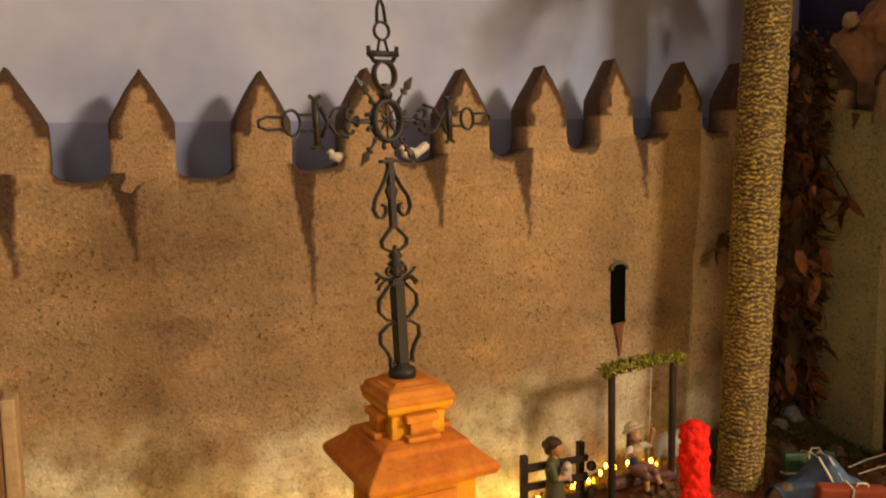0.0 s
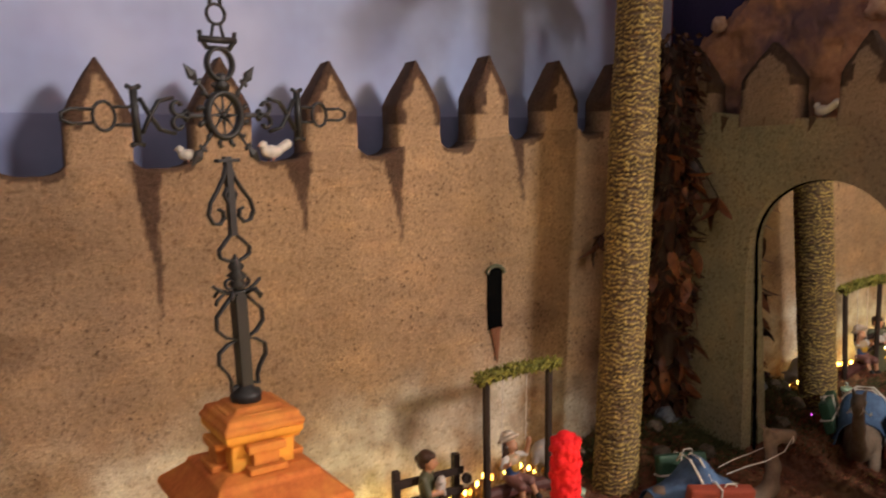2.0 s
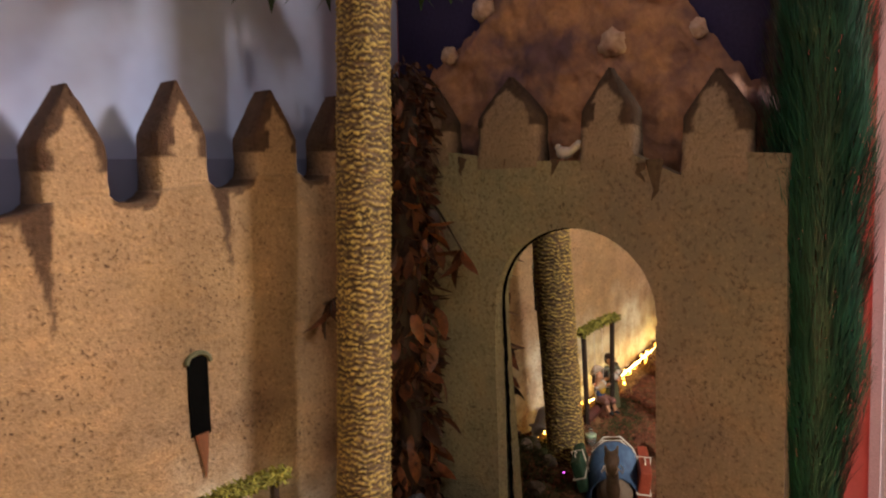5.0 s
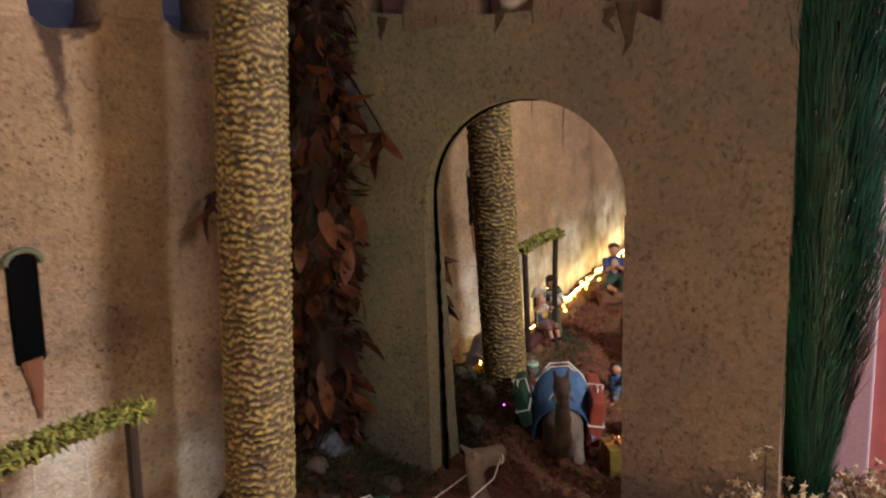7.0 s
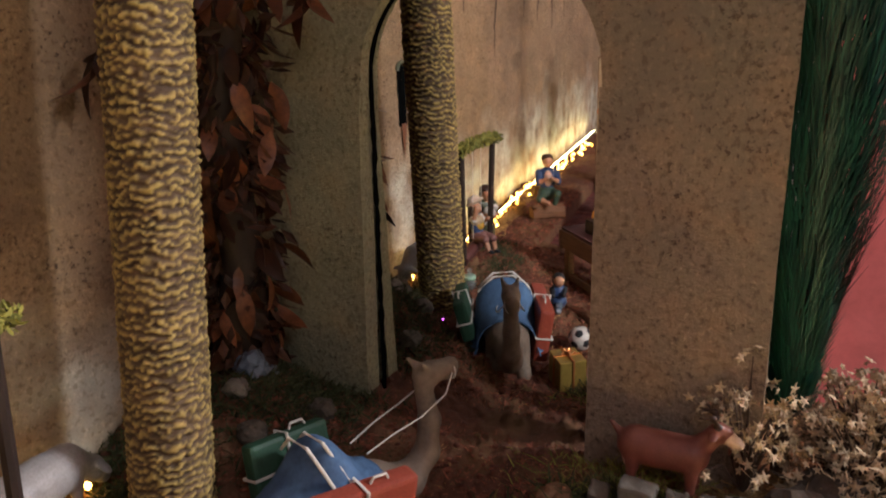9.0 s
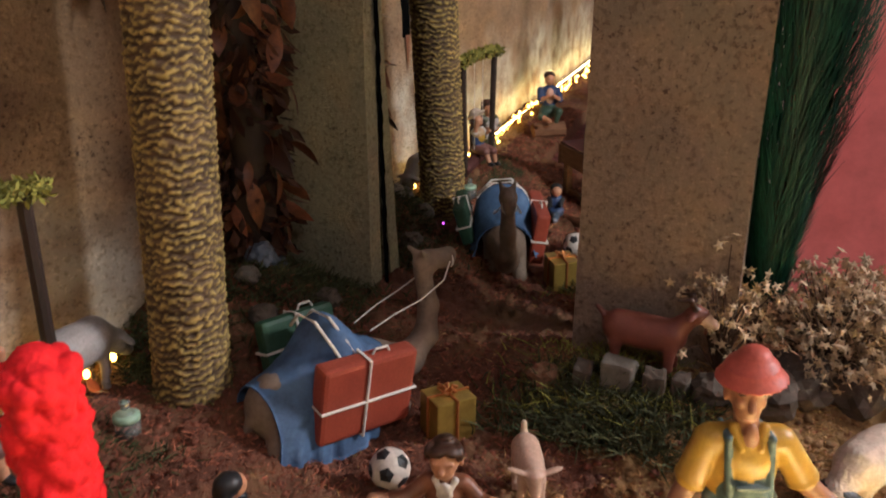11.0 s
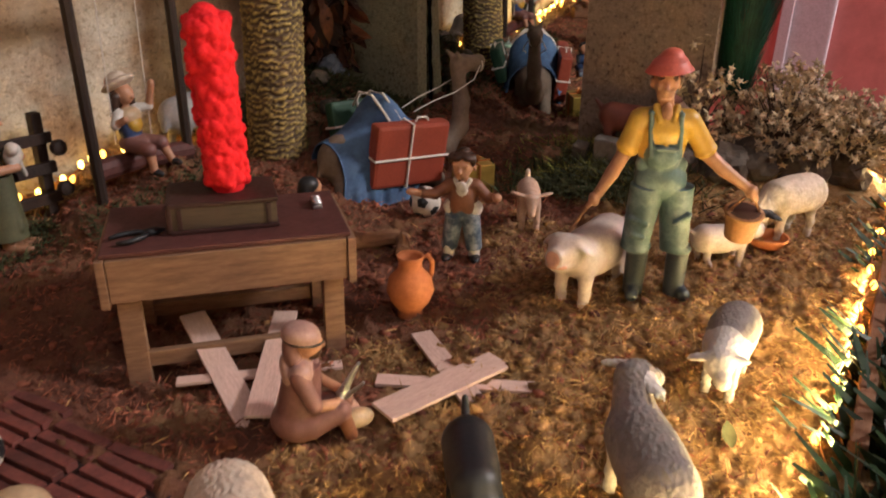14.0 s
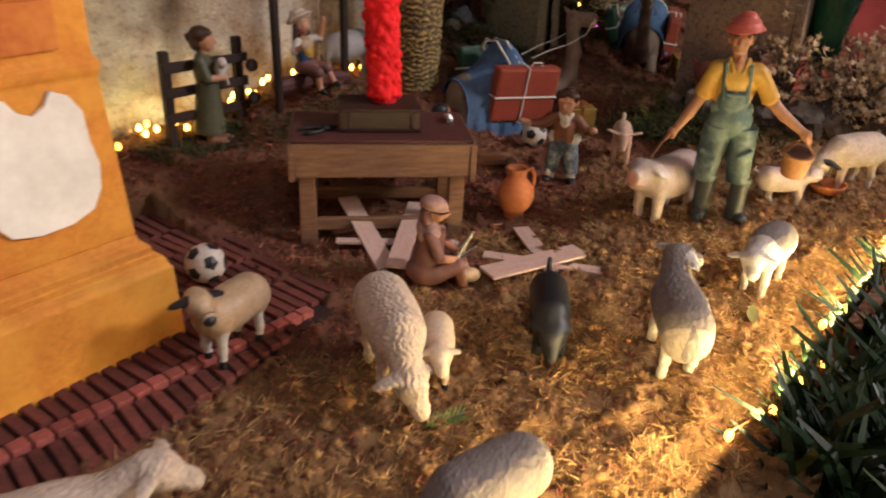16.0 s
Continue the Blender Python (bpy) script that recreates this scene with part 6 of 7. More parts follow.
farmer = [("k", (.001, -.0150, .020), .0072, .0082, .020, (0, 2, 0), "boot"), ("k", (-.001, .0145, .020), .0072, .0082, .020, (0, -2, 0), "boot"),
          ("c", (.002, -.017, .0045), (.014, -.019, .0038), .0056, .0048, "boot"), ("c", (-.002, .016, .0045), (.009, .019, .0038), .0056, .0048, "boot"),
          ("k", (.001, -.0125, .060), .0098, .0122, .024, (-5, 0, 0), "denim"), ("k", (-.001, .0120, .060), .0098, .0122, .024, (5, 0, 0), "denim"),
          ("o", (.001, -.0148, .038), (.0104, .0102, .0036), (8, 6, 0), "denim"), ("o", (-.001, .0145, .038), (.0104, .0102, .0036), (-8, 6, 0), "denim"),
          ("c", (.010, -.021, .062), (.0115, -.010, .058), .0024, .0016, "denim"), ("c", (.010, .019, .066), (.0115, .009, .060), .0024, .0016, "denim"), ("c", (.0105, -.019, .050), (.0118, -.012, .048), .0020, .0014, "denim"),
          ("e", (0, 0, .089), (.0138, .0182, .0150), "denim"), ("c", (.001, -.0115, .100), (.001, .0115, .100), .0062, .0062, "denim"),
          ("o", (.0065, 0, .108), (.0068, .0125, .0125), (0, -6, 0), "denim"), ("o", (.0128, .001, .1075), (.0018, .0078, .0062), (0, -4, 0), "denim"), ("c", (.0140, -.0062, .1135), (.0140, .0082, .1135), .0010, .0010, "bootlight"),
          ("e", (0, 0, .117), (.0106, .0168, .0235), "yellow"), ("c", (0, -.0135, .1315), (0, .0155, .1315), .0074, .0074, "yellow"), ("e", (.0045, 0, .124), (.0085, .0135, .012), "yellow"),
          ("c", (.0088, 0, .134), (.0112, .0006, .112), .0015, .0012, "yellow"),
          ("c", (0, -.0160, .131), (.001, -.0235, .112), .0070, .0074, "yellow"), ("c", (0, .0180, .131), (-.001, .0290, .112), .0070, .0074, "yellow"),
          ("o", (.001, -.0240, .1100), (.0082, .0078, .0032), (-28, 0, 0), "yellow"), ("o", (-.001, .0300, .1100), (.0082, .0078, .0032), (32, 0, 0), "yellow"),
          ("c", (.005, -.0060, .1405), (.0105, -.0040, .1325), .0024, .0012, "yellow"), ("c", (.005, .0080, .1405), (.0105, .0050, .1325), .0024, .0012, "yellow"), ("e", (.0080, .0008, .1375), (.0030, .0034, .0062), "tan"),
          ("c", (.001, -.0250, .108), (.005, -.0340, .093), .0052, .0048, "tan"), ("c", (.005, -.0340, .093), (.011, -.0450, .078), .0048, .0034, "tan"),
          ("c", (-.001, .0310, .108), (.001, .0420, .098), .0052, .0048, "tan"), ("c", (.001, .0420, .098), (.005, .0580, .087), .0048, .0034, "tan"),
          ("o", (.012, -.0470, .0755), (.0050, .0036, .0052), (20, 0, 0), "tan"), ("c", (.0145, -.0475, .0770), (.0155, -.0510, .0710), .0016, .0012, "tan"), ("c", (.012, -.0490, .0730), (.0135, -.0525, .0690), .0016, .0012, "tan"),
          ("o", (.006, .0610, .0845), (.0050, .0042, .0048), (-20, 0, 0), "tan"), ("c", (.0095, .0600, .0840), (.0095, .0620, .0800), .0015, .0013, "tan"), ("c", (.0085, .0630, .0840), (.0085, .0645, .0800), .0015, .0013, "tan"),
          ("c", (.012, -.0445, .0820), (.018, -.0740, .0360), .0015, .0011, "log"),
          ("c", (0, .001, .134), (.002, .0005, .147), .0060, .0054, "tan"), ("e", (.001, 0, .1575), (.0094, .0084, .0105), "tan"), ("o", (.0045, -.0005, .1500), (.0062, .0060, .0062), (0, 10, 0), "tan"),
          ("c", (.0098, -.001, .1580), (.0122, -.0012, .1530), .0011, .0018, "tan"), ("c", (.0080, -.0055, .1600), (.0084, .0045, .1600), .0014, .0014, "hair"), ("o", (.0088, -.0005, .1470), (.0014, .0028, .0009), (0, 0, 0), "nose"),
          ("e", (.0075, -.0050, .1545), (.0022, .0022, .0024), "tan"), ("e", (.0075, .0042, .1545), (.0022, .0022, .0024), "tan"), ("e", (0, .0088, .1550), (.0022, .0015, .0032), "tan"), ("e", (0, -.0088, .1550), (.0022, .0015, .0032), "tan"),
          ("e", (-.003, 0, .1580), (.0090, .0095, .0082), "hair"), ("c", (.0080, -.0060, .1635), (.0088, .0050, .1635), .0018, .0018, "hair"), ("c", (.003, .0088, .1600), (.002, .0092, .1560), .0018, .0012, "hair"),
          ("k", (0, .001, .1665), .0162, .0112, .0030, (7, 3, 0), "hat"), ("o", (-.001, .0012, .1690), (.0118, .0116, .0056), (7, 3, 0), "hat"), ("o", (-.0015, .002, .1725), (.0082, .0078, .0060), (8, 0, 0), "hat"),
          ("c", (.0108, -.0090, .108), (.0088, -.0095, .1365), .0016, .0016, "denim"), ("c", (.0108, .0100, .108), (.0088, .0105, .1365), .0016, .0016, "denim"), ("c", (.0088, -.0095, .1365), (-.006, -.0085, .1370), .0016, .0016, "denim"), ("c", (.0088, .0105, .1365), (-.006, .0095, .1370), .0016, .0016, "denim"),
          # basket isn't hollow: a dark cap in hair paint gives its shaded inside
          ("k", (.006, .0565, .0600), .0098, .0126, .0105, (0, 14, 0), "basket"), ("o", (.0088, .0565, .0702), (.0106, .0106, .0018), (0, 14, 0), "hair"), ("k", (.0088, .0565, .0700), .0132, .0132, .0010, (0, 14, 0), "basket"),
          ("c", (.0100, .0450, .0700), (.0090, .0560, .0810), .0011, .0011, "basket"), ("c", (.0100, .0680, .0700), (.0080, .0620, .0810), .0011, .0011, "basket")]


def lean(v):
    return (v[0], v[1] + 0.012 * max(0.0, 1 - v[2] / 0.15), v[2])


farmer = [(p[0], lean(p[1]), lean(p[2]) if p[0] == "c" else p[2], *p[3:]) for p in farmer]
figurine("farmer_figurine", farmer, F1, 0.677, 0.339, 206, "painted farmer figurine in yellow shirt, denim dungarees and red hat", "figurine", blend=0.0014, scale=0.95, cell=0.0006)

child = [("k", (.001, -.0072, .022), .0056, .0068, .013, (-8, 3, 0), "jeans"), ("k", (0, .0070, .022), .0056, .0068, .013, (8, 0, 0), "jeans"), ("e", (0, 0, .036), (.0080, .0104, .0065), "jeans"), ("c", (0, -.0080, .0395), (0, .0080, .0395), .0058, .0058, "white"),
         ("k", (.002, -.0090, .0075), .0040, .0042, .0040, (0, 0, 0), "white"), ("k", (-.001, .0086, .0075), .0040, .0042, .0040, (0, 0, 0), "white"),
         ("o", (.0035, -.0098, .0026), (.0082, .0040, .0030), (0, 0, -8), "black"), ("o", (.0012, .0096, .0026), (.0082, .0040, .0030), (0, 0, 14), "black"),
         ("e", (0, 0, .0485), (.0074, .0106, .0112), "brown"), ("c", (0, -.0080, .0560), (0, .0080, .0560), .0046, .0046, "brown"), ("o", (.0064, -.0040, .0440), (.0018, .0042, .0070), (0, 0, -12), "brown"), ("o", (.0064, .0040, .0440), (.0018, .0042, .0070), (0, 0, 12), "brown"),
         ("c", (0, -.0100, .0550), (.005, -.0190, .0490), .0042, .0038, "brown"), ("c", (.005, -.0190, .0490), (.009, -.0260, .0500), .0036, .0032, "brown"), ("c", (.009, -.0260, .0500), (.011, -.0310, .0510), .0026, .0024, "skin"), ("o", (.0125, -.0335, .0520), (.0036, .0040, .0024), (0, 0, 20), "skin"),
         ("c", (0, .0100, .0550), (.002, .0175, .0480), .0042, .0038, "brown"), ("c", (.002, .0175, .0480), (.004, .0215, .0490), .0036, .0032, "brown"), ("o", (.006, .0240, .0500), (.0034, .0032, .0030), (0, 0, 0), "skin"),
         ("o", (.0068, 0, .0545), (.0022, .0036, .0062), (0, 12, 0), "white"), ("c", (.005, -.0050, .0605), (.0078, -.0022, .0550), .0018, .0010, "white"), ("c", (.005, .0050, .0605), (.0078, .0022, .0550), .0018, .0010, "white"), ("c", (0, 0, .0590), (.001, -.0005, .0640), .0038, .0036, "skin"),
         ("e", (.002, -.001, .0695), (.0078, .0072, .0082), "skin"), ("e", (.004, -.001, .0650), (.0052, .0050, .0044), "skin"), ("c", (.0092, -.0012, .0695), (.0104, -.0014, .0672), .0009, .0014, "skin"), ("c", (.0082, -.0055, .0712), (.0085, .0035, .0712), .0011, .0011, "skin"), ("e", (0, .0072, .0680), (.0017, .0012, .0024), "skin"),
         ("e", (-.0010, -.001, .0735), (.0086, .0084, .0066), "hair"), ("e", (-.0045, -.001, .0690), (.0052, .0080, .0070), "hair"), ("o", (.0062, -.0042, .0765), (.0034, .0046, .0020), (20, 25, 0), "hair"), ("o", (.0058, .0036, .0768), (.0034, .0044, .0020), (-20, 25, 0), "hair"), ("o", (.0020, .0060, .0745), (.0048, .0026, .0044), (0, 0, 20), "hair"), ("o", (.0020, -.0078, .0745), (.0048, .0026, .0044), (0, 0, -20), "hair"), ("o", (-.002, -.001, .0795), (.0050, .0040, .0020), (0, -20, 30), "hair")]
figurine("boy_figurine", child, F1, 0.679, 0.485, 200, "painted boy figurine in brown jacket and patched jeans", "figurine", blend=0.0011, cell=0.0005, scale=1.14)

kneeler = [("e", (-.002, 0, .011), (.0165, .0160, .0115), "dusk"), ("c", (.004, -.008, .012), (.020, -.007, .018), .0080, .0060, "dusk"), ("c", (.004, .008, .011), (.022, .008, .016), .0080, .0060, "dusk"),
           ("c", (.020, -.007, .018), (.025, -.008, .003), .0046, .0040, "brown"), ("c", (.022, .008, .016), (.030, .010, .003), .0046, .0038, "robe"), ("o", (.030, .002, .006), (.0100, .0060, .0058), (0, 10, 30), "tanfur"),
           ("k", (-.001, 0, .030), .0125, .0098, .016, (0, 6, 0), "dusk"), ("c", (0, -.0090, .0450), (0, .0090, .0450), .0062, .0062, "robe"), ("o", (.0075, .003, .034), (.0028, .0060, .0120), (0, 4, 0), "robe"),
           ("c", (-.001, -.0115, .0440), (.006, -.0160, .0290), .0048, .0044, "dusk"), ("c", (-.001, .0115, .0440), (.006, .0160, .0290), .0048, .0044, "robe"), ("o", (.0075, .0165, .0265), (.0056, .0048, .0028), (0, 20, 0), "dusk"),
           ("c", (.006, -.0160, .0280), (.019, -.0050, .0220), .0032, .0028, "skin"), ("c", (.007, .0160, .0270), (.020, .0060, .0240), .0032, .0028, "skin"), ("o", (.0215, .003, .0235), (.0036, .0050, .0034), (0, 0, 0), "skin"),
           ("c", (.001, 0, .0480), (.003, 0, .0540), .0042, .0040, "skin"), ("e", (.0045, 0, .0590), (.0072, .0068, .0082), "skin"), ("c", (.0110, 0, .0590), (.0122, 0, .0570), .0010, .0014, "skin"), ("o", (.0072, 0, .0535), (.0044, .0046, .0050), (0, 20, 0), "hair"),
           ("o", (.0010, 0, .0645), (.0104, .0098, .0060), (0, 12, 0), "robe"), ("o", (.0012, 0, .0612), (.0098, .0094, .0012), (0, 12, 0), "black"), ("o", (-.0040, 0, .0530), (.0050, .0088, .0100), (0, -14, 0), "dusk"), ("o", (-.0075, 0, .0430), (.0036, .0092, .0090), (0, -10, 0), "robe"),
           ("c", (.021, 0, .0240), (.031, .002, .0420), .0030, .0010, "steel"), ("c", (.024, -.002, .0240), (.033, -.004, .0330), .0016, .0009, "steel")]
figurine("carpenter_figurine", kneeler, F1, 0.441, 0.444, -48, "painted kneeling carpenter figurine in dusky pink robe and headcloth", "figurine", blend=0.0012, cell=0.0005, scale=0.96)

woman = [("o", (.008, -.005, .004), (.0105, .0046, .0040), (0, 0, -6), "tan"), ("o", (.012, .006, .004), (.0105, .0046, .0040), (0, 0, 8), "tan"), ("c", (.002, -.005, .016), (.002, -.005, .006), .0052, .0046, "tan"), ("c", (.005, .006, .016), (.005, .006, .006), .0052, .0046, "tan"),
         ("k", (.001, 0, .036), .0152, .0105, .024, (0, 2, 0), "olive"), ("c", (.012, -.006, .020), (.009, -.003, .050), .0030, .0020, "olive"), ("c", (.012, .006, .018), (.009, .004, .048), .0030, .0020, "olive"), ("c", (-.008, .010, .018), (-.004, .006, .050), .0030, .0018, "olive"), ("c", (-.009, -.008, .018), (-.005, -.004, .050), .0030, .0018, "olive"),
         ("e", (-.001, 0, .072), (.0092, .0120, .0165), "olive"), ("c", (-.001, -.009, .0825), (-.001, .009, .0825), .0058, .0058, "olive"),
         ("c", (-.001, -.0125, .082), (.005, -.0150, .066), .0050, .0044, "olive"), ("c", (-.001, .0125, .082), (.005, .0150, .066), .0050, .0044, "olive"), ("c", (.005, -.0150, .066), (.018, -.0060, .066), .0036, .0030, "skin"), ("c", (.005, .0150, .066), (.019, .0060, .071), .0036, .0030, "skin"),
         ("o", (.0155, .001, .0735), (.0062, .0100, .0070), (25, 0, 0), "white"), ("o", (.0175, -.0075, .0800), (.0046, .0046, .0050), (0, 0, 0), "white"), ("c", (.0170, .006, .0680), (.0190, .0100, .0560), .0022, .0016, "white"),
         ("c", (0, 0, .084), (.002, 0, .092), .0042, .0040, "skin"), ("e", (.0035, 0, .0985), (.0078, .0072, .0090), "skin"), ("c", (.0108, 0, .0990), (.0122, 0, .0965), .0010, .0015, "skin"), ("e", (.0050, 0, .0930), (.0052, .0050, .0046), "skin"),
         ("e", (-.0015, 0, .1040), (.0096, .0095, .0078), "hair"), ("e", (-.0055, 0, .0975), (.0062, .0088, .0088), "hair"), ("o", (.0055, 0, .1065), (.0044, .0070, .0024), (0, 25, 0), "hair"), ("e", (-.0100, 0, .1010), (.0046, .0050, .0048), "hair")]
figurine("woman_figurine", woman, F1, 0.466, 0.752, -42, "painted woman figurine in olive dress holding a white lamb", "figurine", blend=0.0014, cell=0.0006)

girl = [("e", (0, 0, .006), (.0120, .0125, .0080), "dusk"), ("c", (.002, -.006, .006), (.018, -.007, .004), .0068, .0058, "dusk"), ("c", (.002, .007, .006), (.017, .010, .006), .0068, .0058, "dusk"),
        ("c", (.018, -.007, .004), (.021, -.008, -.012), .0038, .0032, "skin"), ("c", (.017, .010, .006), (.024, .012, -.008), .0038, .0032, "skin"), ("o", (.0240, -.008, -.0140), (.0058, .0030, .0028), (0, 10, 0), "black"), ("o", (.0275, .012, -.0095), (.0058, .0030, .0028), (0, 10, 0), "black"),
        ("o", (-.0030, 0, .0190), (.0082, .0100, .0125), (0, -12, 0), "blue"), ("o", (-.0020, 0, .0280), (.0078, .0110, .0075), (0, -16, 0), "tanfur"), ("o", (.0030, 0, .0225), (.0040, .0070, .0065), (0, -16, 0), "yellow"),
        ("c", (-.004, -.010, .0320), (-.002, -.0170, .0240), .0042, .0036, "white"), ("c", (-.002, -.0170, .0240), (.006, -.0150, .0290), .0030, .0026, "skin"),
        ("c", (-.004, .010, .0320), (.004, .0175, .0330), .0042, .0036, "white"), ("c", (.004, .0175, .0330), (.008, .0180, .0480), .0030, .0026, "skin"), ("o", (.0085, .0180, .0510), (.0030, .0026, .0040), (0, 0, 0), "skin"),
        ("c", (-.005, 0, .0340), (-.005, 0, .0400), .0036, .0036, "skin"), ("e", (-.0040, 0, .0455), (.0076, .0072, .0084), "skin"), ("c", (.0030, 0, .0455), (.0042, 0, .0435), .0009, .0013, "skin"),
        ("o", (-.0072, -.001, .0535), (.0140, .0138, .0036), (0, -32, 0), "wool"), ("o", (-.0090, -.001, .0560), (.0092, .0092, .0066), (0, -32, 0), "wool"), ("o", (-.0085, 0, .0440), (.0056, .0088, .0098), (0, -14, 0), "hair"), ("c", (-.006, -.0085, .0440), (-.006, -.0120, .0310), .0040, .0026, "hair"), ("c", (-.006, .0085, .0440), (-.006, .0110, .0320), .0040, .0026, "hair")]
figurine("girl_figurine", girl, F1, 0.569, 0.728, 285, "painted girl figurine in straw hat seated on the swing", "figurine", z=0.0800, blend=0.0012, cell=0.0005)

sitter = [("e", (0, 0, .014), (.015, .015, .0125), "green"), ("c", (.004, -.008, .014), (.026, -.012, .018), .0075, .006, "green"), ("c", (.026, -.012, .018), (.026, -.008, .003), .0055, .004, "green"), ("c", (.004, .008, .014), (.024, .016, .010), .0075, .006, "green"), ("c", (.024, .016, .010), (.034, .004, .005), .0045, .0035, "skin"),
          ("e", (0, 0, .038), (.0105, .0150, .0190), "blue"), ("c", (0, -.014, .048), (.012, -.016, .034), .0055, .0045, "blue"), ("c", (0, .014, .048), (.012, .016, .034), .0055, .0045, "blue"), ("c", (.012, -.016, .034), (.020, -.004, .042), .0036, .003, "skin"), ("c", (.012, .016, .034), (.020, .004, .042), .0036, .003, "skin"),
          ("e", (.009, 0, .040), (.004, .006, .012), "kid"), ("e", (.004, 0, .066), (.0088, .0082, .0095), "skin"), ("e", (0, 0, .071), (.0100, .0095, .0072), "hair")]
figurine("seated_man_figurine", sitter, F1, 0.238, 0.715, -25, "painted seated man figurine in blue coat and green trousers", "figurine", blend=0.002, z=0.052, scale=1.1)
log(.233, .715, 60, .06, .014)
figurine("dark_haired_figurine", [("e", (0, 0, .012), (.014, .013, .010), "blue"), ("c", (.004, 0, .010), (.030, .004, .008), .007, .005, "jeans"), ("e", (-.002, 0, .026), (.0090, .0115, .014), "blue"), ("c", (.0, .010, .032), (.014, .010, .026), .004, .0035, "black"), ("c", (.0, -.010, .032), (.014, -.006, .026), .004, .0035, "black"),
                                   ("e", (.004, 0, .046), (.0082, .0078, .0088), "skin"), ("e", (-.001, 0, .0495), (.0098, .0094, .0080), "black"), ("e", (-.006, 0, .043), (.006, .009, .010), "black")], F1, 0.630, 0.600, -20,
         "painted black-haired seated figurine in dark clothes", "figurine", blend=0.0018, cell=0.0009, scale=0.84)

# animals
def hoofed(L, W, top, r, m, foot, pace=(0.002, -0.002, -0.002, 0.003)):
    """Four tapering legs with a knee and a hoof."""
    out = []
    for (sx, sy), k in zip(((1, 1), (1, -1), (-1, 1), (-1, -1)), pace):
        x, y = sx * L, sy * W
        knee = (x + k * 0.4 + (0.0008 if sx > 0 else -0.0022), y, top * 0.50)
        out += [("c", (x, y * 0.9, top + 0.004), knee, r * 1.75, r * 1.05, m), ("c", knee, (x + k, y, 0.006), r * 1.05, r * 0.85, m), ("k", (x + k + 0.0006, y, 0.0030), r * 1.15, r * 0.95, 0.0030, (0, 0, 0), foot)]
    return out


sow = hoofed(.0225, .0100, .024, .0036, "pig", "pig") + [("c", (-.024, 0, .036), (.016, 0, .0365), .0180, .0165, "pig"), ("e", (-.004, 0, .0335), (.034, .0178, .0175), "pig"), ("e", (-.026, 0, .037), (.0150, .0165, .0165), "pig"),
       ("c", (.018, 0, .038), (.034, 0, .044), .0150, .0125, "pig"), ("e", (.038, 0, .046), (.0120, .0118, .0115), "pig"), ("k", (.0480, 0, .0455), .0082, .0064, .0050, (0, 90, 0), "pig"), ("e", (.0440, 0, .0390), (.0085, .0080, .0060), "pig"), ("k", (.0532, 0, .0455), .0048, .0044, .0010, (0, 86, 0), "nose"),
       ("o", (.034, -.0140, .0505), (.0060, .0085, .0020), (38, 24, -25), "pig"), ("o", (.034, .0140, .0505), (.0060, .0085, .0020), (-38, 24, 25), "pig"), ("o", (.0500, 0, .0395), (.0022, .0048, .0010), (0, 0, 0), "nose"),
       ("c", (-.041, 0, .045), (-.047, .003, .049), .0016, .001, "pig"), ("c", (-.047, .003, .049), (-.045, .005, .053), .0011, .0008, "pig")]
figurine("pig_figurine", sow, F1, 0.668, 0.373, 172, "pale pinkish painted pig figurine on the straw", "pig", group="farm animals", blend=0.0030, cell=0.0006)
figurine("piglet_figurine", sow, F1, 0.758, 0.302, -48, "small pale piglet figurine beside the farmer", "pig", group="farm animals", blend=0.0030, scale=0.60)
boar = hoofed(.0205, .0092, .024, .0038, "black", "black") + [("c", (-.022, 0, .038), (.014, 0, .036), .0165, .0150, "black"), ("e", (-.004, 0, .034), (.030, .0162, .0155), "black"), ("c", (.014, 0, .036), (.032, 0, .026), .0130, .0100, "black"), ("c", (.032, 0, .026), (.044, 0, .014), .0092, .0054, "black"),
       ("o", (.028, -.0120, .0330), (.0052, .0068, .0018), (30, 40, -20), "black"), ("o", (.028, .0120, .0330), (.0052, .0068, .0018), (-30, 40, 20), "black"), ("c", (-.037, 0, .050), (-.041, 0, .058), .0028, .0020, "black")]
figurine("black_pig_figurine", boar, F1, 0.438, 0.340, 217, "glossy black pig figurine with its snout lowered", "pig", group="farm animals", blend=0.0030, scale=0.77)


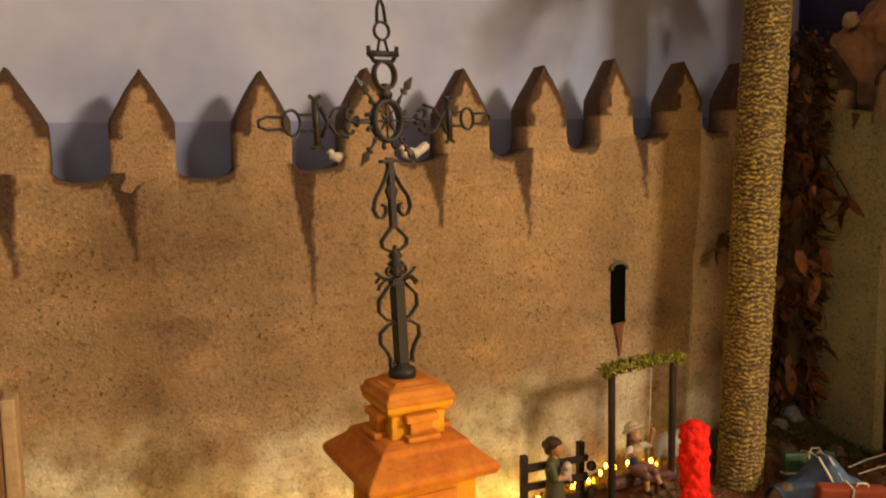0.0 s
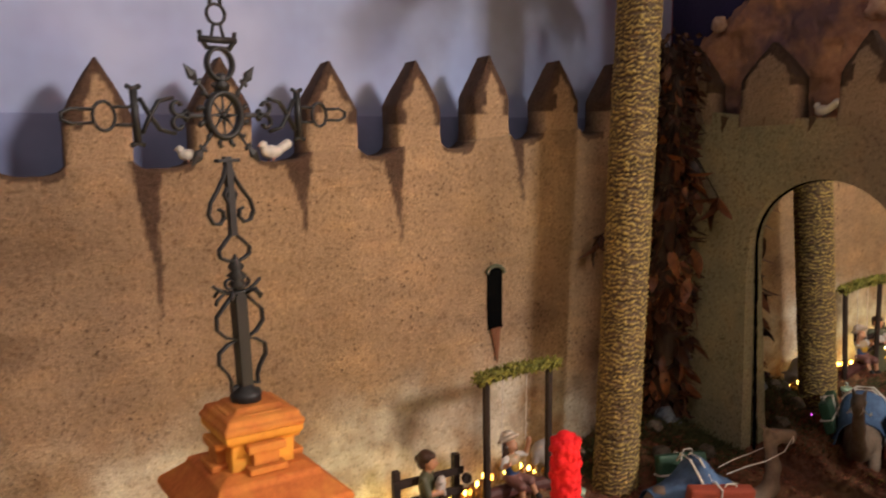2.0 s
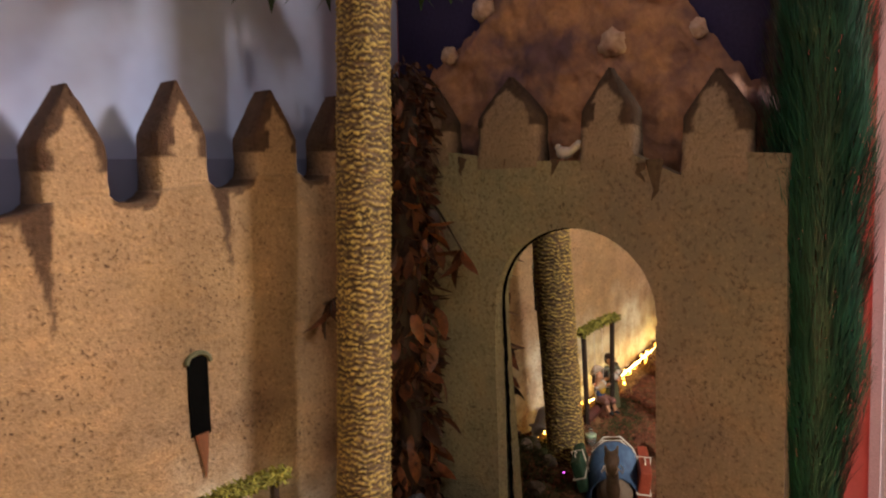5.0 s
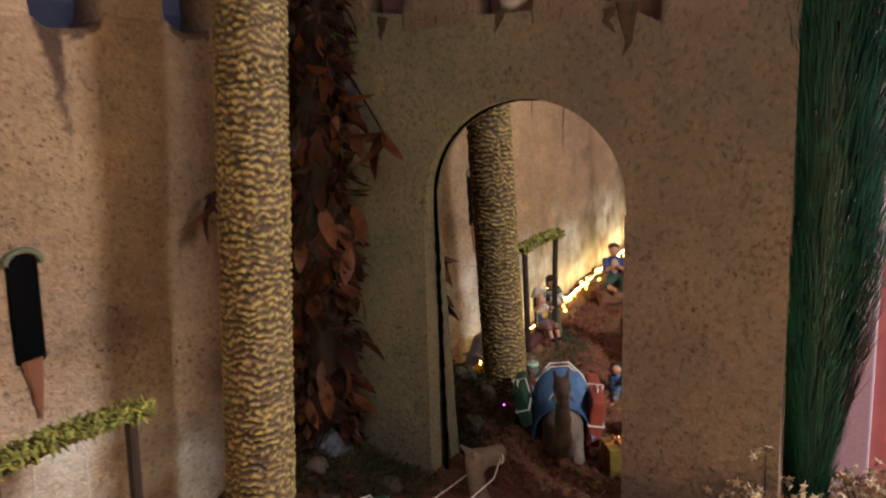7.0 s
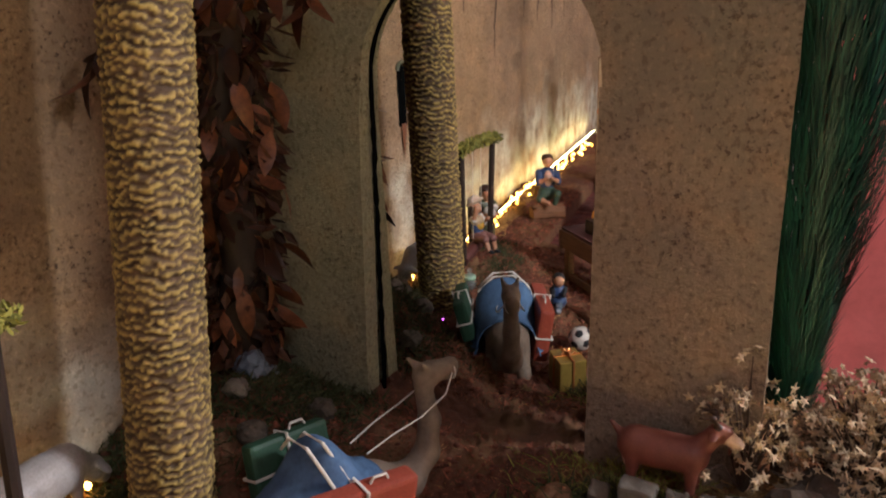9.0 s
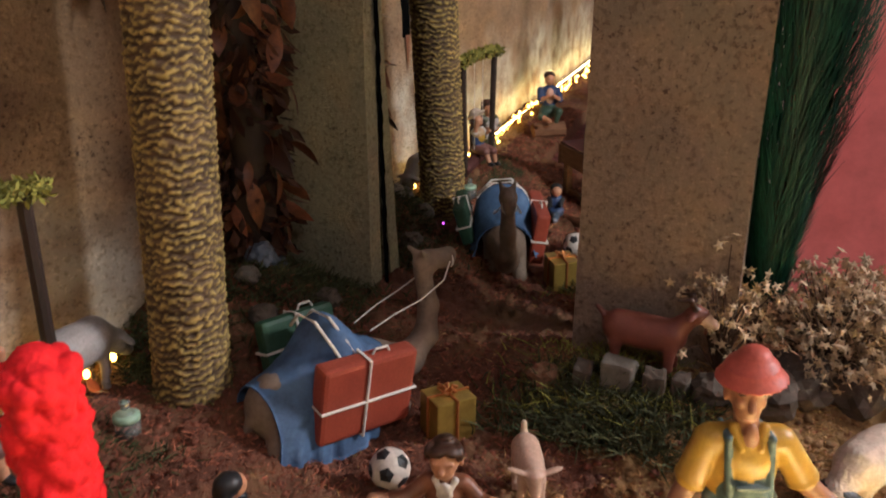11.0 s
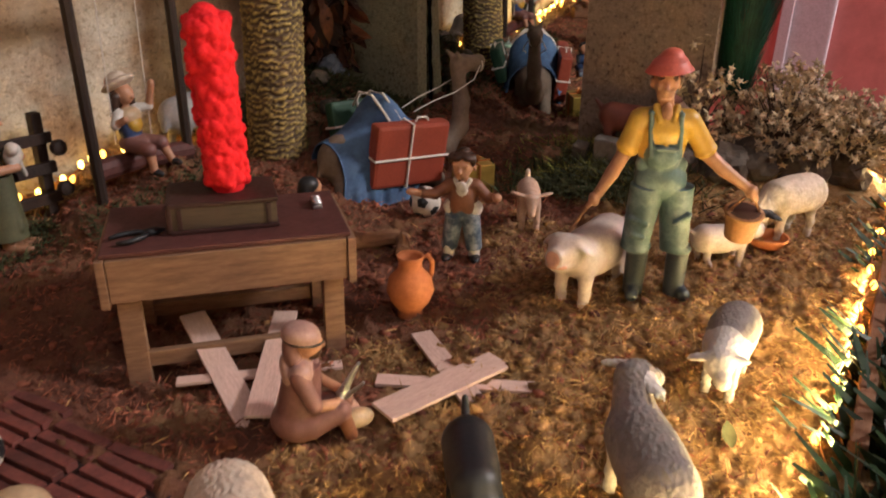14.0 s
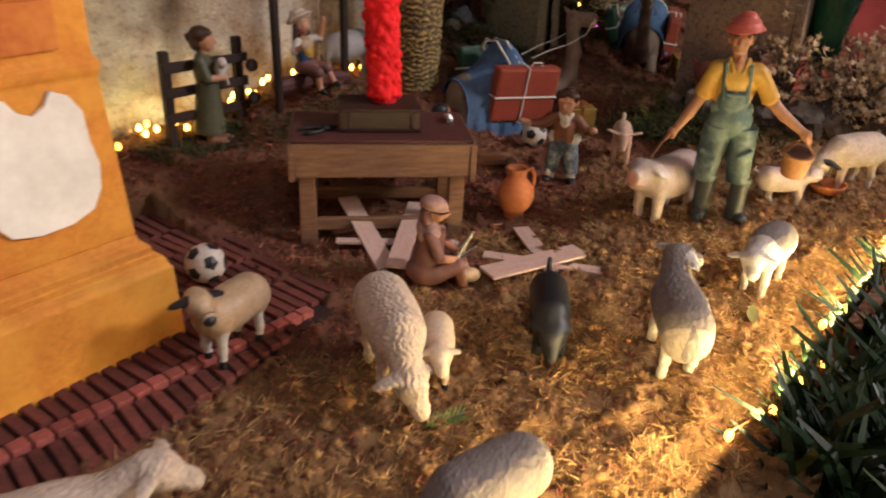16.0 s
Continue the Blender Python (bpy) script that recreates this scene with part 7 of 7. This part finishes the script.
def sheep(m, face, foot=None, pitch=35, yaw=0.0, ears=None, leg=None, muzzle=None, back=None, rump=None):
    """A standing sheep; pitch lifts or lowers the neck, yaw turns the head."""
    B = [("c", (-.020, 0, .0385), (.016, 0, .0385), .0160, .0150, m), ("e", (-.002, 0, .0385), (.034, .0165, .0165), m), ("e", (-.022, 0, .0370), (.0145, .0155, .0160), m), ("e", (.016, 0, .0370), (.0125, .0140, .0150), m), ("o", (-.037, 0, .0340), (.0036, .0046, .0090), (0, 14, 0), m)]
    if back:
        B.append(("e", (-.004, 0, .0445), (.031, .0163, .0130), back))
    if rump:
        B.append(("e", (-.028, 0, .0330), (.0115, .0142, .0145), rump))
    c, s2 = math.cos(radians(pitch)), math.sin(radians(pitch))
    n0 = Vector((.020, 0, .042))
    n1 = n0 + Vector((c, 0, s2)) * .022
    yw = radians(yaw)
    dip = -0.38 if pitch > -5 else -1.1
    d = Vector((math.cos(yw), math.sin(yw), dip)).normalized()
    side = Vector((-math.sin(yw), math.cos(yw), 0))
    hd, mz = n1 + d * .006, n1 + d * .019
    H = [("c", tuple(n0), tuple(n1), .0120, .0082, m), ("e", tuple(hd), (.0094, .0088, .0090), face), ("c", tuple(hd), tuple(mz), .0076, .0048, face), ("c", tuple(mz), tuple(mz + d * .0024), .0049, .0040, muzzle or face)]
    for q in (1, -1):
        e = hd + side * q * .0125 + Vector((0, 0, .0022)) - d * .003
        H.append(("o", tuple(e), (.0038, .0082, .0018), (-18 * q, 12, yaw + 14 * q), ears or face))
    return B + hoofed(.0185, .0085, .026, .0028, leg or face, foot or leg or face) + H


figurine("sheep_figurine", sheep("wool", "wool", None, -42, 18), F1, 0.344, 0.390, 238, "large cream woolly grazing sheep figurine", "sheep", group="farm animals", blend=0.0028, rough=0.00040, scale=1.06, cell=0.0006)
figurine("lamb_figurine", sheep("lambfur", "lambfur", "black", 30, 8), F1, 0.364, 0.371, 222, "small cream lamb figurine with black hooves", "sheep", group="farm animals", blend=0.0028, scale=0.66)
figurine("sheep_figurine", sheep("tanfur", "tanfur", "black", 58, 66, "black", "white", "black"), F1, 0.290, 0.470, 195, "tan lamb figurine with black ears and muzzle, white legs", "sheep", z=-0.0004, group="farm animals", blend=0.0028, scale=0.82)
figurine("sheep_figurine", sheep("grey", "grey", None, 48, -58, "white", "white", "white", None, "ramrump"), F1, 0.477, 0.272, 35, "grey woolly ram figurine with a cream rump on the straw", "sheep", group="farm animals", blend=0.0032, rough=0.0004, scale=0.98)
figurine("sheep_figurine", sheep("white", "white", None, 2, 24, None, None, None, "grey"), F1, 0.612, 0.264, 180, "whitish sheep figurine with a grey back", "sheep", group="farm animals", blend=0.0030, rough=0.0003, scale=0.84)
figurine("sheep_figurine", sheep("wool", "wool", None, -30, 10, "black"), F1, 0.838, 0.268, 152, "cream sheep figurine with black ears feeding from a bowl", "sheep", group="farm animals", blend=0.0030, rough=0.0003, scale=0.96)
figurine("sheep_figurine", sheep("wool", "wool", None, 34, -20), F1, 0.146, 0.376, -24, "cream woolly sheep figurine with its head raised", "sheep", group="farm animals", blend=0.0030, rough=0.0004, scale=0.90)
figurine("sheep_figurine", sheep("grey", "white", None, -35, 8), F1, 0.280, 0.270, 166, "grey and white grazing sheep figurine", "sheep", group="farm animals", blend=0.0030, rough=0.0004, scale=0.90)
figurine("sheep_figurine", sheep("plain", "plain", None, -35), F1, 0.666, 0.772, 10, "plain grey sheep figurine behind the swing", "sheep", group="farm animals", blend=0.0030, scale=1.0)

goat = hoofed(.0200, .0082, .025, .0030, "goat", "goat") + [("c", (-.020, 0, .038), (.018, 0, .037), .0130, .0128, "goat"), ("e", (-.002, 0, .0355), (.029, .0130, .0125), "goat"), ("c", (.020, 0, .040), (.032, 0, .054), .0090, .0066, "goat"), ("e", (.036, 0, .0575), (.0082, .0062, .0066), "goat"), ("c", (.040, 0, .0560), (.0485, 0, .0510), .0050, .0038, "kid"), ("c", (.044, 0, .0480), (.043, 0, .0420), .0022, .0008, "goat"),
        ("c", (.035, .0036, .0625), (.031, .0060, .0695), .0020, .0017, "hair"), ("c", (.031, .0060, .0695), (.0225, .0080, .0690), .0017, .0009, "hair"), ("c", (.035, -.0036, .0625), (.031, -.0060, .0695), .0020, .0017, "hair"), ("c", (.031, -.0060, .0695), (.0225, -.0080, .0690), .0017, .0009, "hair"),
        ("c", (-.031, 0, .044), (-.038, 0, .051), .0030, .0016, "goat"), ("o", (.033, .0095, .0575), (.0028, .0058, .0015), (-15, 0, 15), "goat"), ("o", (.033, -.0095, .0575), (.0028, .0058, .0015), (15, 0, -15), "goat"), ("e", (-.024, 0, .0270), (.0040, .0090, .0050), "kid")]
figurine("goat_figurine", goat, F1, 0.897, 0.424, -88, "reddish brown goat figurine on the grassy bank", "goat", group="farm animals", blend=0.003)
kid = hoofed(.0150, .0072, .022, .0026, "kid", "kid") + [("c", (-.016, 0, .034), (.014, 0, .033), .0112, .0102, "kid"), ("e", (-.002, 0, .0325), (.022, .0108, .0105), "kid"), ("c", (.014, 0, .035), (.025, 0, .036), .0078, .0060, "kid"), ("c", (.027, 0, .0370), (.0335, 0, .0240), .0066, .0036, "kid"), ("c", (-.025, 0, .040), (-.027, 0, .049), .0030, .0024, "lambfur"),
       ("o", (.026, .0125, .0415), (.0030, .0085, .0018), (14, 0, 10), "kid"), ("o", (.026, -.0125, .0415), (.0030, .0085, .0018), (-14, 0, -10), "kid"), ("e", (.006, 0, .0250), (.0100, .0062, .0050), "lambfur")]
figurine("kid_goat_figurine", kid, F1, 0.757, 0.464, 210, "pinkish tan kid goat figurine with raised tail", "goat", group="farm animals", blend=0.003, scale=0.86)

camel = [("c", (-.045, 0, .040), (.035, 0, .042), .026, .024, "camel"), ("e", (-.005, 0, .065), (.022, .012, .019), "camel"), ("e", (-.004, 0, .050), (.042, .0265, .026), "camel"),
         ("c", (-.048, -.016, .034), (-.062, -.020, .012), .013, .010, "camel"), ("c", (-.062, -.020, .012), (-.034, -.022, .008), .009, .007, "camel"), ("c", (-.048, .016, .034), (-.062, .020, .012), .013, .010, "camel"), ("c", (-.062, .020, .012), (-.034, .022, .008), .009, .007, "camel"),
         ("c", (.036, -.014, .030), (.052, -.016, .010), .010, .007, "camel"), ("c", (.052, -.016, .010), (.028, -.018, .007), .007, .006, "camel"), ("c", (.036, .014, .030), (.052, .016, .010), .010, .007, "camel"), ("c", (.052, .016, .010), (.028, .018, .007), .007, .006, "camel"),
         ("c", (.044, 0, .044), (.072, 0, .038), .017, .0135, "camel"), ("c", (.072, 0, .038), (.092, 0, .054), .0125, .0095, "camel"), ("c", (.092, 0, .054), (.095, 0, .080), .0095, .0080, "camel"), ("c", (.095, 0, .080), (.089, 0, .108), .0080, .0072, "camel"),
         ("e", (.092, 0, .118), (.0120, .0090, .0095), "camel"), ("c", (.096, 0, .118), (.116, 0, .119), .0080, .0068, "camel"), ("c", (.110, 0, .114), (.117, 0, .112), .0052, .0045, "camel"),
         ("c", (.086, -.006, .126), (.081, -.008, .131), .0025, .0015, "camel"), ("c", (.086, .006, .126), (.081, .008, .131), .0025, .0015, "camel"), ("c", (-.068, 0, .040), (-.078, .004, .018), .003, .002, "camel")]
CAMEL = pose(0.772, 0.627, 0.006, 0, 0, -21)
figurine("camel_figurine", camel, F1, 0.772, 0.627, -21, "grey-brown kneeling camel figurine carrying a blanket and suitcases", "camel", z=0.006, blend=0.005, cell=0.0009)
def blanket():
    """A cloth laid over the hump, hanging in folds on both sides."""
    nu, nv = 46, 60
    V, F = [], []
    for shell in (0, 1):
        for i in range(nu + 1):
            x = -0.064 + 0.102 * i / nu
            top = 0.070 + 0.030 * math.exp(-((x + 0.005) / 0.020) ** 2) - 0.35 * max(0.0, -0.035 - x) - 0.2 * max(0.0, x - 0.025)
            for j in range(nv + 1):
                s = -1 + 2 * j / nv
                a = min(abs(s) / 0.42, 1.0) * math.pi / 2
                sg = 1 if s > 0 else -1
                wide = 0.0325 - 0.1 * max(0.0, -0.055 - x)
                hang = max(0.0, (abs(s) - 0.42) / 0.58)
                low = 0.006 if (sg < 0 and x < 0.005) else 0.030
                drop = top - 0.030
                z = drop + 0.030 * math.cos(a) - hang * (drop - low - 0.004 * math.sin(x * 90))
                fold = 0.0022 * hang * math.sin(x * 330 + 1.2 * sg) + 0.0010 * hang * math.sin(x * 710)
                y = sg * (wide * math.sin(a) + 0.004 * hang + fold)
                xx = x + 0.010 * hang * (1 if x > -0.01 else -0.4) + 0.0012 * fbm(x, s, 0, 30)
                k = 0.0012 * shell
                V.append((xx, y - sg * k * math.sin(a), z - k * math.cos(a) + 0.0008 * fbm(x, s, 2, 45)))
    n1 = (nu + 1) * (nv + 1)
    for sh in (0, 1):
        for i in range(nu):
            for j in range(nv):
                a = sh * n1 + i * (nv + 1) + j
                F.append((a, a + nv + 1, a + nv + 2, a + 1) if sh == 0 else (a, a + 1, a + nv + 2, a + nv + 1))
    rim = [i * (nv + 1) for i in range(nu + 1)] + [nu * (nv + 1) + j for j in range(1, nv + 1)] + [i * (nv + 1) + nv for i in range(nu - 1, -1, -1)] + [j for j in range(nv - 1, 0, -1)]
    for a, b in zip(rim, rim[1:] + rim[:1]):
        F.append((a, b, b + n1, a + n1))
    ob = new("saddle_blanket", raw("saddle_blanket", V, F, P_BLANKET, True))
    ob.matrix_world = CAMEL
    tagged(ob, "faded blue cloth blanket draped over the camel", "blanket")


blanket()
CORD = thing("bridle_cord", CAMEL, "pale cord reins from the camel's muzzle to its back", "cord")
bm = bmesh.new()
for s in (-1, 1):
    tube(bm, [(.112, s * .0072, .116), (.100, s * .013, .104), (.075, s * .014, .094), (.050, s * .012, .088), (.028, s * .010, .080)], .0006, 6)
part("rein", bm, M_CORD, CORD)
bm = bmesh.new()
tube(bm, [(.112 + .0005 * i, .0075 * math.cos(i * math.pi / 6), .116 + .0075 * math.sin(i * math.pi / 6)) for i in range(12)], .0007, 6, closed=True, up=Vector((1, 0, 0)))
part("noseband", bm, M_CORD, CORD)
bm = bmesh.new()
for k, x in enumerate((-.016, -.004)):
    tube(bm, [(x + .006, -.034, .070), (x, -.026, .086), (x - .004, -.010, .101), (x - .004, .012, .100), (x, .030, .084)], .0013, 7)
solid("load_cord", bm, M_CORD, CAMEL, "white cord over the blanket that ties the suitcases", "cord")

dove = [("e", (0, 0, .010), (.0125, .0075, .0075), "white"), ("e", (.010, 0, .017), (.0048, .0042, .0048), "white"), ("c", (.013, 0, .017), (.017, 0, .016), .0014, .0006, "nose"), ("c", (-.010, 0, .012), (-.022, 0, .019), .005, .0055, "white"), ("c", (0, .004, .004), (0, .004, .001), .0012, .001, "nose"), ("c", (0, -.004, .004), (0, -.004, .001), .0012, .001, "nose")]
figurine("dove_figurine", dove, F1, 0.322, 0.833, 200, "small white dove figurine on the battlement", "bird", z=crest(.322), group="doves", blend=0.002, cell=0.0008)
figurine("dove_figurine", dove, F1, 0.236, 0.833, 170, "small pale dove figurine on the battlement", "bird", z=crest(.236), group="doves", blend=0.002, cell=0.0008, scale=0.8)
figurine("dove_figurine", dove, F1, 0.936, 0.601, 80, "small white dove figurine on the gate wall", "bird", z=0.508, group="doves", blend=0.002, cell=0.0008, scale=0.9)


# ---- brick paving round the monument ----
PAVE = thing("pavement", pose(0, 0, 0), "dark red brick paving laid in narrow rows", "paving", kind="structure")
bm = bmesh.new()
bed = [(-.35, .428), (.16, .428), (.374, .470), (.376, .688), (-.35, .688)]
lo, hi = [[bm.verts.new((x, y, z)) for x, y in bed] for z in (-0.014, -0.0042)]
bm.faces.new(lo[::-1])
bm.faces.new(hi)
for i in range(5):
    bm.faces.new((lo[i], lo[(i + 1) % 5], hi[(i + 1) % 5], hi[i]))
part("mortar_bed", bm, M_MORTAR, PAVE)


def brick_mesh(L, w, h, m):
    bm = bmesh.new()
    box(bm, -w / 2, -L / 2, 0, w / 2, L / 2, h, 0.0006)
    return mesh_from("brick", bm, m)


BR = [brick_mesh(0.0395 * s, 0.0066, 0.0045, M_BRICK) for s in (1.0, 0.97, 1.02)]
HD = brick_mesh(0.0095, 0.0085, 0.0055, M_BRICKRED)
rnd = random.Random(12)
rows = [(.4475, 0.0), (.5015, .004), (.5435, .001), (.5855, .006), (.6275, .003), (.6695, .005)]
for yc, off in rows:
    n = 0
    x = -0.05 + off
    while x < 0.384:
        y = yc + rnd.gauss(0, 0.0007)
        inside = abs(x - 0.218) < 0.048 and abs(y - 0.57) < 0.030
        front = 0.430 + (x - 0.187) * 0.21
        cut = min(1.0, (y + 0.0198 - front) / 0.0395)
        if not inside and cut > 0.12:
            y = y + 0.0198 * (1 - cut)
            q = new("brick", BR[rnd.randrange(3)])
            q.parent = PAVE
            q.matrix_basis = pose(x, y, -0.0055 + rnd.uniform(0, 0.0014), rnd.gauss(0, .8), rnd.gauss(0, 1.5), rnd.gauss(-6 if yc < .47 else 4, 1.5)) @ Matrix.Diagonal((1, cut, 1, 1))
        x += 0.0091 + rnd.uniform(0, 0.0008)
x = -0.05
while x < 0.36:
    q = new("brick", HD)
    q.parent = PAVE
    q.matrix_basis = pose(x, 0.4745 + rnd.gauss(0, .0005), -0.0046, 0, 0, rnd.gauss(90, 3))
    x += 0.0108
